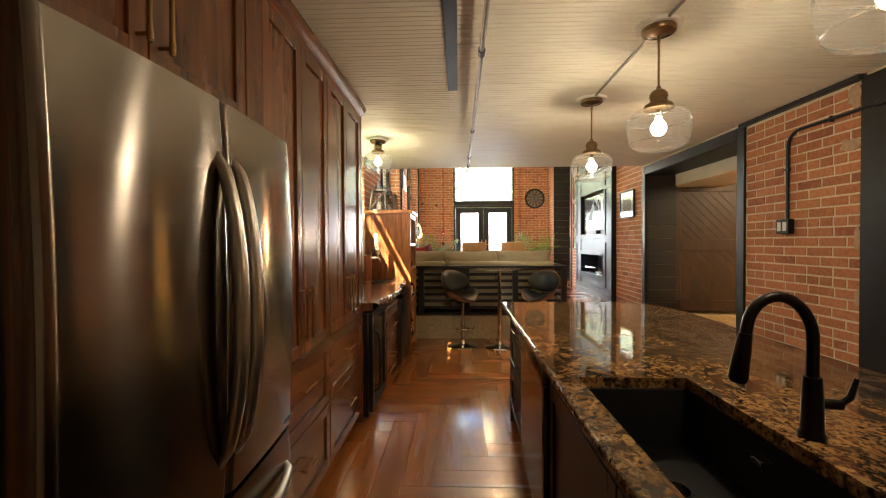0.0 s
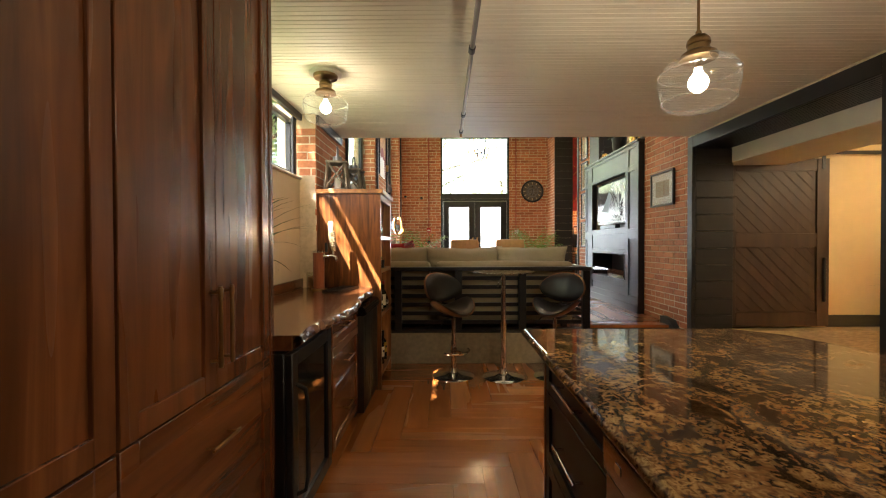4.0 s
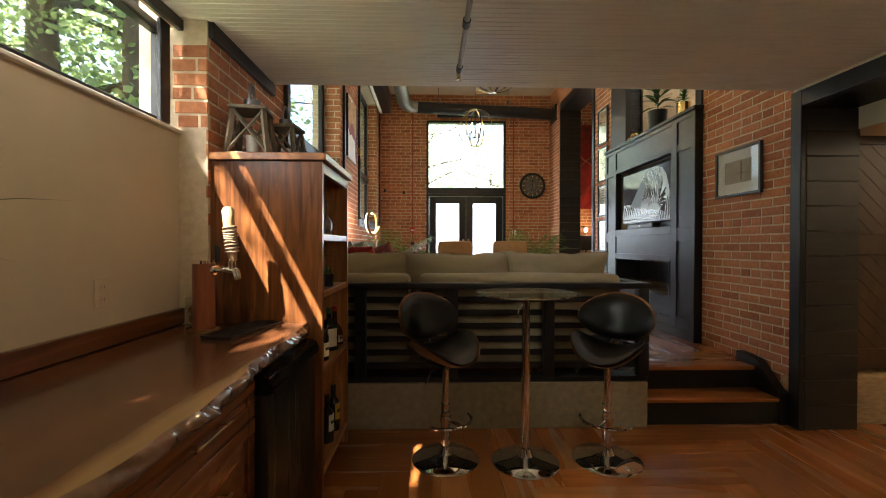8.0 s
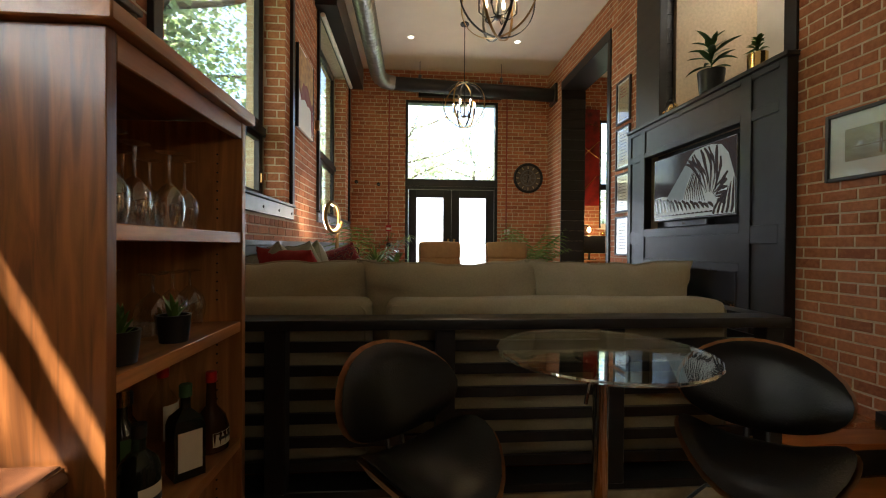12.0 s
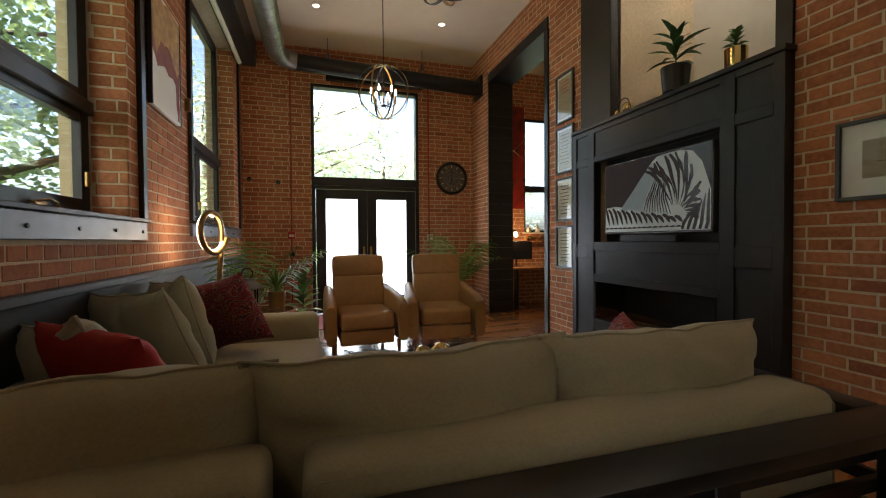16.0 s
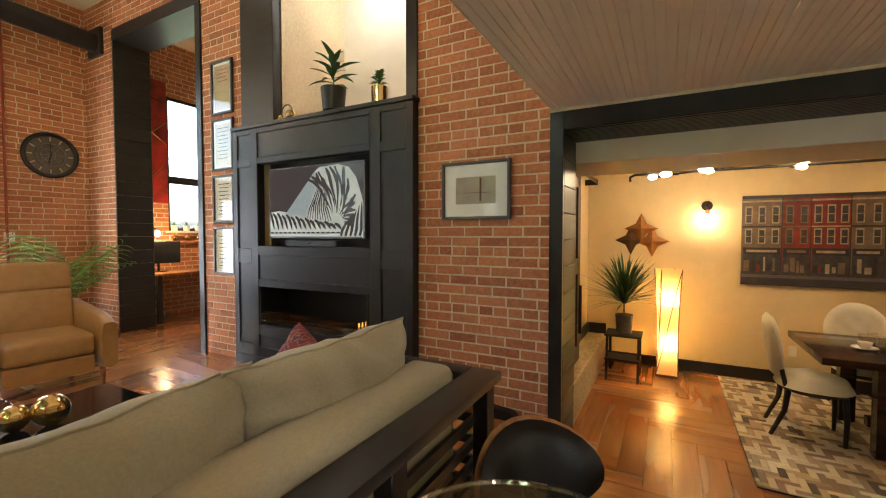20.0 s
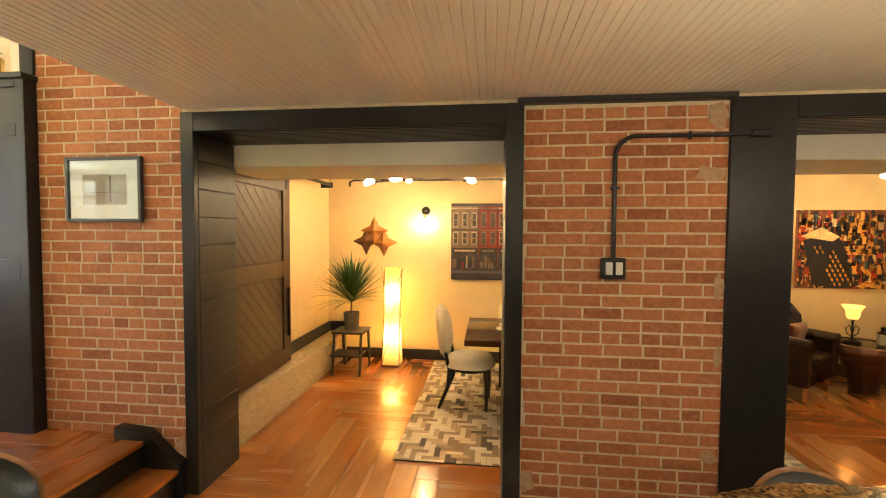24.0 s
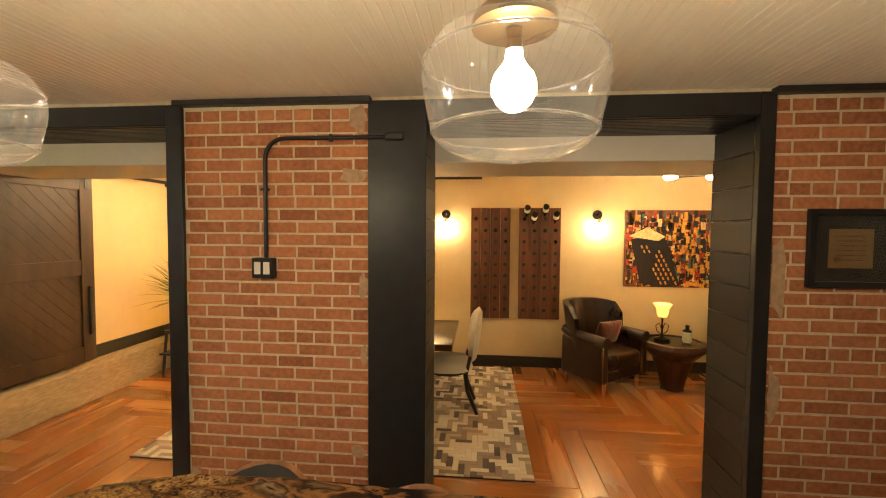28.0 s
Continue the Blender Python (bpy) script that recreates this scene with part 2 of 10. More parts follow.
        rr.inputs["To Min"].default_value = max(0.02, rough - rough_var)
        rr.inputs["To Max"].default_value = min(1.0, rough + rough_var)
        nt.links.new(n2.outputs["Fac"], rr.inputs["Value"])
        nt.links.new(rr.outputs[0], b.inputs["Roughness"])
        if bump:
            n3 = nt.nodes.new("ShaderNodeTexNoise")
            n3.inputs["Scale"].default_value = bump_scale
            n3.inputs["Detail"].default_value = 4
            nt.links.new(mp.outputs[0], n3.inputs["Vector"])
            bu = nt.nodes.new("ShaderNodeBump")
            bu.inputs["Strength"].default_value = bump
            bu.inputs["Distance"].default_value = 0.004
            nt.links.new(n3.outputs["Fac"], bu.inputs["Height"])
            nt.links.new(bu.outputs[0], b.inputs["Normal"])
    return m


def wood(name, light, dark, along="z", rough=0.35, coat=0.0, scale=1.0, board=0.0):
    """Stained wood: long drawn-out figure, cathedral bands and pores."""
    s = {"x": (0.6, 7, 7), "y": (7, 0.6, 7), "z": (7, 7, 0.6)}[along]
    m = mat(name, light, rough, 0.0, grain=1.6 * scale, stretch=s, second=dark, bump=0.12, bump_scale=14, rough_var=0.08, coat=coat, island=board, amount=0.25, mottle=0.5)
    nt = m.node_tree
    ramp = next(n for n in nt.nodes if n.type == "VALTORGB")
    ramp.color_ramp.elements[0].position, ramp.color_ramp.elements[1].position = 0.36, 0.64
    mid = ramp.color_ramp.elements.new(0.5)
    mid.color = (*[(a * 0.55 + b * 0.45) for a, b in zip(light, dark)], 1)
    noise1 = next(n for n in nt.nodes if n.type == "TEX_NOISE" and abs(n.inputs["Scale"].default_value - 1.6 * scale) < 1e-4)
    noise1.inputs["Distortion"].default_value = 1.4
    noise1.inputs["Detail"].default_value = 9
    return m


M_BRICK = mat("brick", (0.42, 0.172, 0.080), 0.85, grain=38, amount=0.28, second=(0.28, 0.103, 0.050), bump=0.5, bump_scale=140, island=0.2, spec=0.25)
M_MORTAR = mat("mortar", (0.60, 0.49, 0.34), 0.95, grain=30, amount=0.2, bump=0.6, bump_scale=180, spec=0.2)
M_PLASTER = mat("plaster", (0.56, 0.465, 0.33), 0.75, grain=8, amount=0.05, bump=0.12, bump_scale=220, spec=0.3)
M_CREAM = mat("cream_paint", (0.65, 0.50, 0.28), 0.7, grain=6, amount=0.05, bump=0.1, bump_scale=220, spec=0.3)
M_WHITE = mat("white_paint", (0.75, 0.71, 0.63), 0.65, grain=6, amount=0.05, bump=0.1, bump_scale=200, spec=0.3)
M_BEAD = mat("beadboard_paint", (0.85, 0.80, 0.66), 0.58, grain=5, amount=0.035, stretch=(0.4, 6, 1), bump=0.06, bump_scale=40, spec=0.4, island=0.05)
M_BLACK = mat("black_paint", (0.017, 0.0165, 0.017), 0.34, grain=12, amount=0.3, bump=0.04, bump_scale=90, spec=0.42)
M_BLACKWOOD = mat("black_stained_wood", (0.02, 0.017, 0.015), 0.45, grain=3, amount=0.4, stretch=(1, 1, 8), bump=0.12, bump_scale=30)
M_GREYMETAL = mat("grey_metal", (0.16, 0.16, 0.17), 0.4, 0.7, grain=10, amount=0.2)
M_FLOOR = wood("floor_oak", (0.37, 0.132, 0.031), (0.295, 0.098, 0.022), "x", 0.27, coat=0.9, board=0.09)
M_FLOORY = wood("floor_oak_along", (0.37, 0.132, 0.031), (0.295, 0.098, 0.022), "y", 0.27, coat=0.9, board=0.09)
M_CHERRY = wood("cherry_cabinet", (0.185, 0.064, 0.021), (0.070, 0.022, 0.008), "z", 0.26, coat=0.5)
M_CHERRYH = wood("cherry_rail", (0.185, 0.064, 0.021), (0.070, 0.022, 0.008), "y", 0.26, coat=0.5)
M_WALNUT = wood("walnut", (0.20, 0.070, 0.018), (0.045, 0.014, 0.005), "z", 0.33, coat=0.2, scale=2.6)
# same walnut, lightened: light falling into the bookcase is put into its colour
M_LITWALNUTH = wood("walnut_shelf_lit", (0.50, 0.22, 0.07), (0.22, 0.085, 0.03), "y", 0.33, coat=0.2)
M_CONCRETE = mat("concrete", (0.30, 0.245, 0.155), 0.85, grain=22, amount=0.3, bump=0.4, bump_scale=70)
M_STEEL = mat("brushed_steel", (0.27, 0.243, 0.212), 0.15, 1.0, grain=2, amount=0.05, stretch=(1, 1, 30), rough_var=0.01)
tg = M_STEEL.node_tree.nodes.new("ShaderNodeTangent")
tg.direction_type, tg.axis = "RADIAL", "Z"
M_STEEL.node_tree.links.new(tg.outputs[0], M_STEEL.node_tree.nodes["Principled BSDF"].inputs["Tangent"])
M_STEEL.node_tree.nodes["Principled BSDF"].inputs["Anisotropic"].default_value = 0.95
M_STEEL.node_tree.nodes["Principled BSDF"].inputs["Anisotropic Rotation"].default_value = 0.25
M_WAINSCOT = mat("dark_grey_panel", (0.040, 0.041, 0.045), 0.42, grain=9, amount=0.2, bump=0.03, bump_scale=80, spec=0.45)
M_LIVCEIL = mat("warm_white_ceiling", (0.74, 0.67, 0.55), 0.75, grain=4, amount=0.05, bump=0.05, bump_scale=120, spec=0.3)
M_SATIN = mat("satin_steel", (0.52, 0.48, 0.42), 0.3, 1.0, grain=12, amount=0.06, rough_var=0.03)
M_BRASS = mat("aged_brass", (0.42, 0.26, 0.10), 0.32, 1.0, grain=20, amount=0.2)
M_GOLD = mat("polished_gold", (0.75, 0.52, 0.20), 0.12, 1.0, grain=8, amount=0.08, rough_var=0.05)
M_CHROME = mat("chrome", (0.75, 0.75, 0.76), 0.06, 1.0, grain=8, amount=0.05, rough_var=0.03)
M_LEATHER = mat("black_leather", (0.007, 0.0065, 0.0065), 0.36, grain=20, amount=0.3, bump=0.25, bump_scale=160)
M_TAN = mat("tan_leather", (0.34, 0.178, 0.06), 0.42, grain=16, amount=0.16, bump=0.3, bump_scale=150)
M_SOFA = mat("sofa_fabric", (0.35, 0.302, 0.195), 0.9, grain=120, amount=0.14, bump=0.35, bump_scale=420, sheen=0.2, spec=0.2)
M_BLACKGLOSS = mat("black_gloss", (0.006, 0.006, 0.007), 0.06, grain=6, amount=0.3, rough_var=0.03)
M_BLACKPLASTIC = mat("black_plastic", (0.012, 0.012, 0.013), 0.35, grain=20, amount=0.2)
M_WHITEPLASTIC = mat("white_plastic", (0.7, 0.68, 0.62), 0.35, grain=20, amount=0.04)


def glass_mat(name, tint=(1, 1, 1), rough=0.0, shine=0.045, edge=0.75, glare=0.0):
    m = bpy.data.materials.new(name)
    m.use_nodes = True
    nt = m.node_tree
    nt.nodes.remove(nt.nodes["Principled BSDF"])
    out = nt.nodes["Material Output"]
    g = nt.nodes.new("ShaderNodeBsdfGlossy")
    g.inputs["Roughness"].default_value = rough
    t = nt.nodes.new("ShaderNodeBsdfTransparent")
    t.inputs["Color"].default_value = (*tint, 1)
    lw = nt.nodes.new("ShaderNodeLayerWeight")
    lw.inputs["Blend"].default_value = 0.5
    pw = nt.nodes.new("ShaderNodeMath")
    pw.operation = "POWER"
    pw.inputs[1].default_value = 4.0
    nt.links.new(lw.outputs["Facing"], pw.inputs[0])
    fr = nt.nodes.new("ShaderNodeMath")
    fr.operation = "MULTIPLY_ADD"
    fr.inputs[1].default_value, fr.inputs[2].default_value = edge, shine
    nt.links.new(pw.outputs[0], fr.inputs[0])
    mx = nt.nodes.new("ShaderNodeMixShader")
    nt.links.new(fr.outputs[0], mx.inputs[0])
    nt.links.new(t.outputs[0], mx.inputs[1])
    nt.links.new(g.outputs[0], mx.inputs[2])
    nt.links.new(mx.outputs[0], out.inputs["Surface"])
    if glare:            # seeded glass; the bulb's glare is put in as a faint diffuse veil
        di, tl = nt.nodes.new("ShaderNodeBsdfDiffuse"), nt.nodes.new("ShaderNodeBsdfTranslucent")
        both, veil = nt.nodes.new("ShaderNodeMixShader"), nt.nodes.new("ShaderNodeMixShader")
        di.inputs["Color"].default_value = tl.inputs["Color"].default_value = (0.95, 0.95, 0.95, 1)
        nt.links.new(di.outputs[0], both.inputs[1])
        nt.links.new(tl.outputs[0], both.inputs[2])
        no = nt.nodes.new("ShaderNodeTexNoise")
        no.inputs["Scale"].default_value = 14.0
        fm = nt.nodes.new("ShaderNodeMath")
        fm.operation = "MULTIPLY"
        fm.inputs[1].default_value = glare * 2
        nt.links.new(no.outputs["Fac"], fm.inputs[0])
        nt.links.new(fm.outputs[0], veil.inputs[0])
        nt.links.new(mx.outputs[0], veil.inputs[1])
        nt.links.new(both.outputs[0], veil.inputs[2])
        nt.links.new(veil.outputs[0], out.inputs["Surface"])
    return m


M_PANE = glass_mat("window_glass", (0.96, 0.98, 0.97))
M_CLEAR = glass_mat("clear_glass", (0.97, 0.97, 0.95))
M_GOBLET = glass_mat("stemware_glass", (0.90, 0.90, 0.88), 0.0, 0.32, 0.8)
M_SHADEGLASS = glass_mat("blown_glass", (0.99, 0.99, 0.98), 0.015, 0.09, 0.6, 0.0075)
# stronger veil, painting in the bright edges that refraction gives the rims
M_RIMGLASS = glass_mat("glass_rim", (0.99, 0.99, 0.97), 0.02, 0.35, 0.5, 0.011)
M_PATCH = mat("smeared_mortar", (0.40, 0.27, 0.17), 0.95, grain=30, amount=0.35, bump=0.6, bump_scale=120)
M_LEDGE = mat("board_marked_concrete", (0.42, 0.32, 0.19), 0.85, grain=26, amount=0.4, stretch=(0.5, 1, 2.2), bump=0.6, bump_scale=60)
for n_ in M_STEEL.node_tree.nodes:
    if n_.type == "BSDF_PRINCIPLED":
        n_.inputs["Anisotropic"].default_value, n_.inputs["Anisotropic Rotation"].default_value = 1.0, 0.25
        tg = M_STEEL.node_tree.nodes.new("ShaderNodeTangent")
        tg.direction_type, tg.axis = "RADIAL", "Z"
        M_STEEL.node_tree.links.new(tg.outputs[0], n_.inputs["Tangent"])
# lit copy of the walnut for the inside of the bookcase
M_LITSHELF = wood("shelf_walnut_lit", (0.58, 0.27, 0.09), (0.26, 0.10, 0.034), "z", 0.35, coat=0.15, scale=1.5)


# ---- plan: x east, y north, metres ----
XW, XE, XE2 = -1.05, 2.87, 3.28        # faces of the west and east brick walls, back of the east wall
XK = -1.20                              # plaster behind the bar
YS, YSTEP, YN = -2.2, 5.93, 12.49       # back of the kitchen, edge of the raised floor, front wall
ZK, ZL, FL = 2.545, 4.85, 0.38          # kitchen ceiling, living ceiling, living floor
XR = 6.0                                # far wall of the east room
A0, A1, B0, B1 = 3.74, 5.93, 0.41, 2.60  # openings into the east room
ARC0, ARC1, ARCZ = 9.80, 11.70, 4.28    # tall opening towards the study
W1 = (6.30, 8.21, 1.76, 4.35)           # window openings in the west wall: y0, y1, z0, z1
W2 = (9.62, 11.75, 1.80, 4.35)
KW = (3.10, 5.05, 1.97, 2.50)


def wall_boxes(name, boxes, material, label, category="wall"):
    return setting(name, bm_join(*[bm_box(*b) for b in boxes]), material, label, category)


wall_east = wall_boxes("wall_east", [
    (XE, XE2, YS, B0, 0, 5.0), (XE, XE2, B1, A0, 0, 5.0), (XE, XE2, B0, B1, 2.42, 5.0), (XE, XE2, A0, A1, 2.42, 5.0),
    (XE, XE2, A1, 7.08, 0, 5.0), (XE, XE2, 7.08, 9.08, 0, 0.79), (XE, XE2, 7.08, 7.44, 0.79, 1.20), (XE, XE2, 8.80, 9.08, 0.79, 1.20), (XE, XE2, 7.08, 9.08, 1.20, 1.57), (XE, XE2, 7.08, 7.39, 1.57, 2.42), (XE, XE2, 8.82, 9.08, 1.57, 2.42), (XE, XE2, 7.08, 9.08, 2.42, 2.74), (XE, XE2, 7.08, 9.08, 4.7, 5.0), (XE, XE2, 9.08, ARC0, 0, 5.0), (XE, XE2, ARC0, ARC1, ARCZ, 5.0), (XE, XE2, ARC1, YN + 0.3, 0, 5.0)],
    M_MORTAR, "old red brick wall with pale mortar joints")
wall_north = wall_boxes("wall_north", [
    (XW - 0.35, 0.0, YN, YN + 0.3, 0, 5.0), (1.84, XE, YN, YN + 0.3, 0, 5.0), (0.0, 1.84, YN, YN + 0.3, 4.25, 5.0)],
    M_MORTAR, "red brick front wall around the entrance doors")
wall_west = wall_boxes("wall_west", [
    (XW - 0.35, XW, KW[1], W1[0], 0, 5.0), (XW - 0.35, XW, W1[0], W1[1], 0, W1[2]), (XW - 0.35, XW, W1[0], W1[1], W1[3], 5.0),
    (XW - 0.35, XW, W1[1], W2[0], 0, 5.0), (XW - 0.35, XW, W2[0], W2[1], 0, W2[2]), (XW - 0.35, XW, W2[0], W2[1], W2[3], 5.0), (XW - 0.35, XW, W2[1], YN, 0, 5.0)],
    M_MORTAR, "red brick side wall with tall black windows")
wall_kitchen = wall_boxes("wall_kitchen", [
    (XK - 0.10, XK, YS, KW[1], 0, KW[2] - 0.02), (XK - 0.10, XK, YS, KW[0], KW[2] - 0.02, 2.83), (XK - 0.03, XK, KW[0], KW[1], KW[3], 2.83)], M_PLASTER, "smooth tan plaster wall behind the bar counter")
wall_south = wall_boxes("wall_south", [(XK - 0.35, XR + 0.2, YS - 0.2, YS, 0, 2.83)], M_PLASTER, "plain plaster wall closing the kitchen")
wall_far = wall_boxes("wall_far", [(XR, XR + 0.2, YS, 6.4, 0, 2.8)], M_CREAM, "cream painted wall of the dining room")
wall_dining = wall_boxes("wall_dining", [(XE2, XR, 6.18, 6.4, 0, 2.8)], M_CREAM, "cream painted end wall of the dining room")
wall_upper = wall_boxes("wall_upper", [(XW - 0.35, XE, 5.55, 5.75, 2.80, 5.0)], M_WHITE, "painted wall over the kitchen ceiling edge")
wall_study = wall_boxes("wall_study", [(5.6, 5.8, 6.4, YN + 0.3, 0, 5.0), (XE2, 5.6, 9.0, 9.2, 0, 5.0)], M_MORTAR, "brick walls of the study")
wall_landing = wall_boxes("wall_landing", [(4.3, 4.4, 6.4, 9.0, 2.6, 5.0), (XE2, 4.3, 6.2, 6.4, 2.83, 5.0)], M_WHITE, "pale painted wall behind the high niche")
SW0, SW1 = 3.95, 5.25   # study window in the front wall
wall_study_front = wall_boxes("wall_study_front", [(XE, SW0, YN, YN + 0.3, 0, 5.0), (SW1, 5.8, YN, YN + 0.3, 0, 5.0), (SW0, SW1, YN, YN + 0.3, 0, 1.75), (SW0, SW1, YN, YN + 0.3, 4.0, 5.0)], M_MORTAR, "brick front wall of the study")
floor_kitchen = setting("floor", bm_box(XK - 0.35, XR + 0.2, YS - 0.2, 6.3, -0.2, -0.004), M_FLOOR, "oiled wooden herringbone plank floor", "floor")
floor_living = setting("floor_living", bm_join(bm_box(XW - 0.35, 1.755, YSTEP + 0.145, YSTEP + 0.30, 0.0, FL - 0.004), bm_box(XW - 0.35, 5.8, YSTEP + 0.30, YN + 0.3, 0.0, FL - 0.004)), M_FLOORY, "raised wooden herringbone plank floor of the living room", "floor")
ceiling_living = setting("ceiling_living", bm_box(XW - 0.35, 5.8, 5.55, YN + 0.3, ZL, ZL + 0.2), M_LIVCEIL, "warm white painted ceiling of the living room", "ceiling")
ceiling_dining = setting("ceiling_dining", bm_join(bm_box(XE2, XR + 0.2, YS, 6.4, 2.50, 2.8)), M_CREAM, "plain painted ceiling of the dining room", "ceiling")

# beadboard ceiling: narrow boards across the room, a groove at each joint and a bead down the middle
strips = []
joint = random.Random(5)
yy = YS
while yy < A1 - 0.01:
    y2 = min(yy + 0.0425, A1)
    gap = joint.choice((0.0007, 0.0009, 0.0012, 0.0020))
    strips.append(bm_box(XK - 0.028, XE, yy + gap, y2 - gap * 0.6, ZK + joint.uniform(0.0, 0.0018), ZK + 0.02, 0.0032))
    yy += 0.0425
strips.append(bm_box(XK - 0.028, XE, YS, A1 - 0.012, ZK + 0.004, ZK + 0.27))
strips.append(bm_box(XK - 0.028, XE, A1 - 0.012, A1, ZK + 0.004, ZK + 0.27))
ceiling_kitchen = setting("ceiling", bm_join(*strips), M_BEAD, "cream painted beadboard ceiling of the kitchen", "ceiling")
setting("ceiling_trim", bm_join(bm_box(XK + 0.002, XK + 0.03, 3.08, KW[1], ZK - 0.06, ZK - 0.002, 0.004), bm_box(XW - 0.02, XW + 0.03, KW[1] + 0.01, A1, ZK - 0.085, ZK - 0.002, 0.004)), M_BLACK, "black painted edge trim under the ceiling", "trim")
bulkhead = setting("ceiling_bulkhead", bm_box(XE2 + 0.004, 4.0, YS, 6.17, 2.235, 2.499, 0.004), M_WHITE, "white painted bulkhead along the dining room", "beam")


# ---- trims of the openings ----
def opening(tag, y0, y1, face0, face1):
    """Black lining of an opening in the east wall: header beam, beaded soffit, boarded jambs and flat face trims."""
    lining = thing("opening_" + tag, "black painted timber lining of the wide opening", "trim", kind="structure")
    x0 = XE - 0.022
    part("header_beam", bm_box(x0, XE + 0.13, y0 + face0, y1 - face1, 2.40, ZK - 0.022, 0.004), M_BLACK, lining)
    soffit = [bm_box(XE + 0.004 + 0.034 * i, XE + 0.034 * (i + 1), y0 + 0.02, y1 - 0.02, 2.395, 2.412, 0.003) for i in range(12)]
    part("soffit", bm_join(*soffit), M_BLACK, lining, "black beaded soffit boards")
    for yy0, yy1, inward in ((y0, y0 + face0, 1), (y1 - face1, y1, -1)):
        part("face_trim", bm_box(x0, XE + 0.02, yy0, yy1, 0.0, ZK - 0.022, 0.003), M_BLACK, lining)
        yj0, yj1 = (yy1 - 0.03, yy1) if inward > 0 else (yy0, yy0 + 0.03)
        z, k = 0.0, 0
        while z < 2.39:
            z2 = min(z + 0.185, 2.393)
            part("jamb_board", bm_box(XE + 0.022, XE2 + 0.02, yj0, yj1, z + 0.0015, z2 - 0.0015, 0.003), M_BLACKWOOD, lining)
            z, k = z2, k + 1
    return lining


opening("south", B0, B1, 0.08, 0.34)
opening("north", A0, A1, 0.105, 0.09)
setting("trim_pier", bm_box(XE - 0.055, XE + 0.01, B1 - 0.02, A0 + 0.04, ZK - 0.036, ZK - 0.003, 0.004), M_BLACKWOOD, "dark timber strip on top of the brick pier", "trim")
setting("trim_pier_south", bm_box(XE - 0.055, XE + 0.01, YS, B0 + 0.02, ZK - 0.036, ZK - 0.003, 0.004), M_BLACKWOOD, "dark timber strip on top of the brick wall", "trim")

# tall opening towards the study
arch = thing("opening_study", "tall opening lined with black boards towards the study", "trim", kind="structure")
part("header", bm_box(XE - 0.02, XE2 + 0.02, ARC0, ARC1, ARCZ - 0.03, ARCZ + 0.12, 0.004), M_BLACK, arch)
part("face_trim", bm_box(XE - 0.022, XE + 0.02, ARC0 - 0.01, ARC0 + 0.08, FL, ARCZ - 0.032, 0.003), M_BLACK, arch)
for k in range(21):
    z = FL + 0.185 * k
    part("jamb_board", bm_box(XE - 0.015, XE2 + 0.02, ARC1 - 0.03, ARC1 + 0.002, z + 0.0015, min(z + 0.1835, ARCZ - 0.032), 0.003), M_BLACKWOOD, arch)
    part("jamb_board", bm_box(XE + 0.022, XE2 + 0.02, ARC0 - 0.002, ARC0 + 0.03, z + 0.0015, min(z + 0.1835, ARCZ - 0.032), 0.003), M_BLACKWOOD, arch)
niche = thing("opening_niche", "high niche lined with black shiplap boards above the mantel", "trim", kind="structure")
for k in range(11):
    z = 2.80 + 0.175 * k
    part("jamb_board", bm_box(XE - 0.02, XE2 + 0.3, 9.06, 9.10, z + 0.0015, z + 0.1735, 0.003), M_BLACKWOOD, niche)
part("post", bm_box(XE - 0.03, XE + 0.06, 8.62, 9.10, 2.80, 4.70, 0.004), M_BLACKWOOD, niche, "black boarded post beside the niche")
part("face_trim", bm_box(XE - 0.02, XE + 0.3, 6.985, 7.09, 2.80, 4.70, 0.004), M_BLACK, niche)


# ---- windows ----
def sash(parent, x, y0, y1, z0, z1, w=0.055, d=0.05, label="", pane=True, handle=False):
    f = part("window_frame", bm_join(bm_box(x - d, x, y0, y0 + w, z0, z1, 0.004), bm_box(x - d, x, y1 - w, y1, z0, z1, 0.004), bm_box(x - d, x, y0 + w, y1 - w, z0, z0 + w, 0.004), bm_box(x - d, x, y0 + w, y1 - w, z1 - w, z1, 0.004)), M_BLACK, parent, label)
    if pane:
        p = part("pane", bm_box(x - d * 0.6, x - d * 0.6 + 0.006, y0 + w - 0.004, y1 - w + 0.004, z0 + w - 0.004, z1 - w + 0.004), M_PANE, f)
        p.visible_shadow = False
    if handle:
        yc = (y0 + y1) / 2
        part("window_crank", bm_join(bm_box(x, x + 0.03, yc - 0.05, yc + 0.05, z0 + 0.01, z0 + 0.035, 0.006), bm_tube([(x + 0.025, yc - 0.03, z0 + 0.03), (x + 0.05, yc + 0.02, z0 + 0.045), (x + 0.055, yc + 0.08, z0 + 0.03), (x + 0.05, yc + 0.10, z0 + 0.005)], 0.007)), M_BRASS, f, "brass window crank")
        part("latch", bm_box(x, x + 0.02, y1 - w * 0.8, y1 - w * 0.4, z0 + 0.16, z0 + 0.25, 0.004), M_BRASS, f, "brass window latch")
    return f


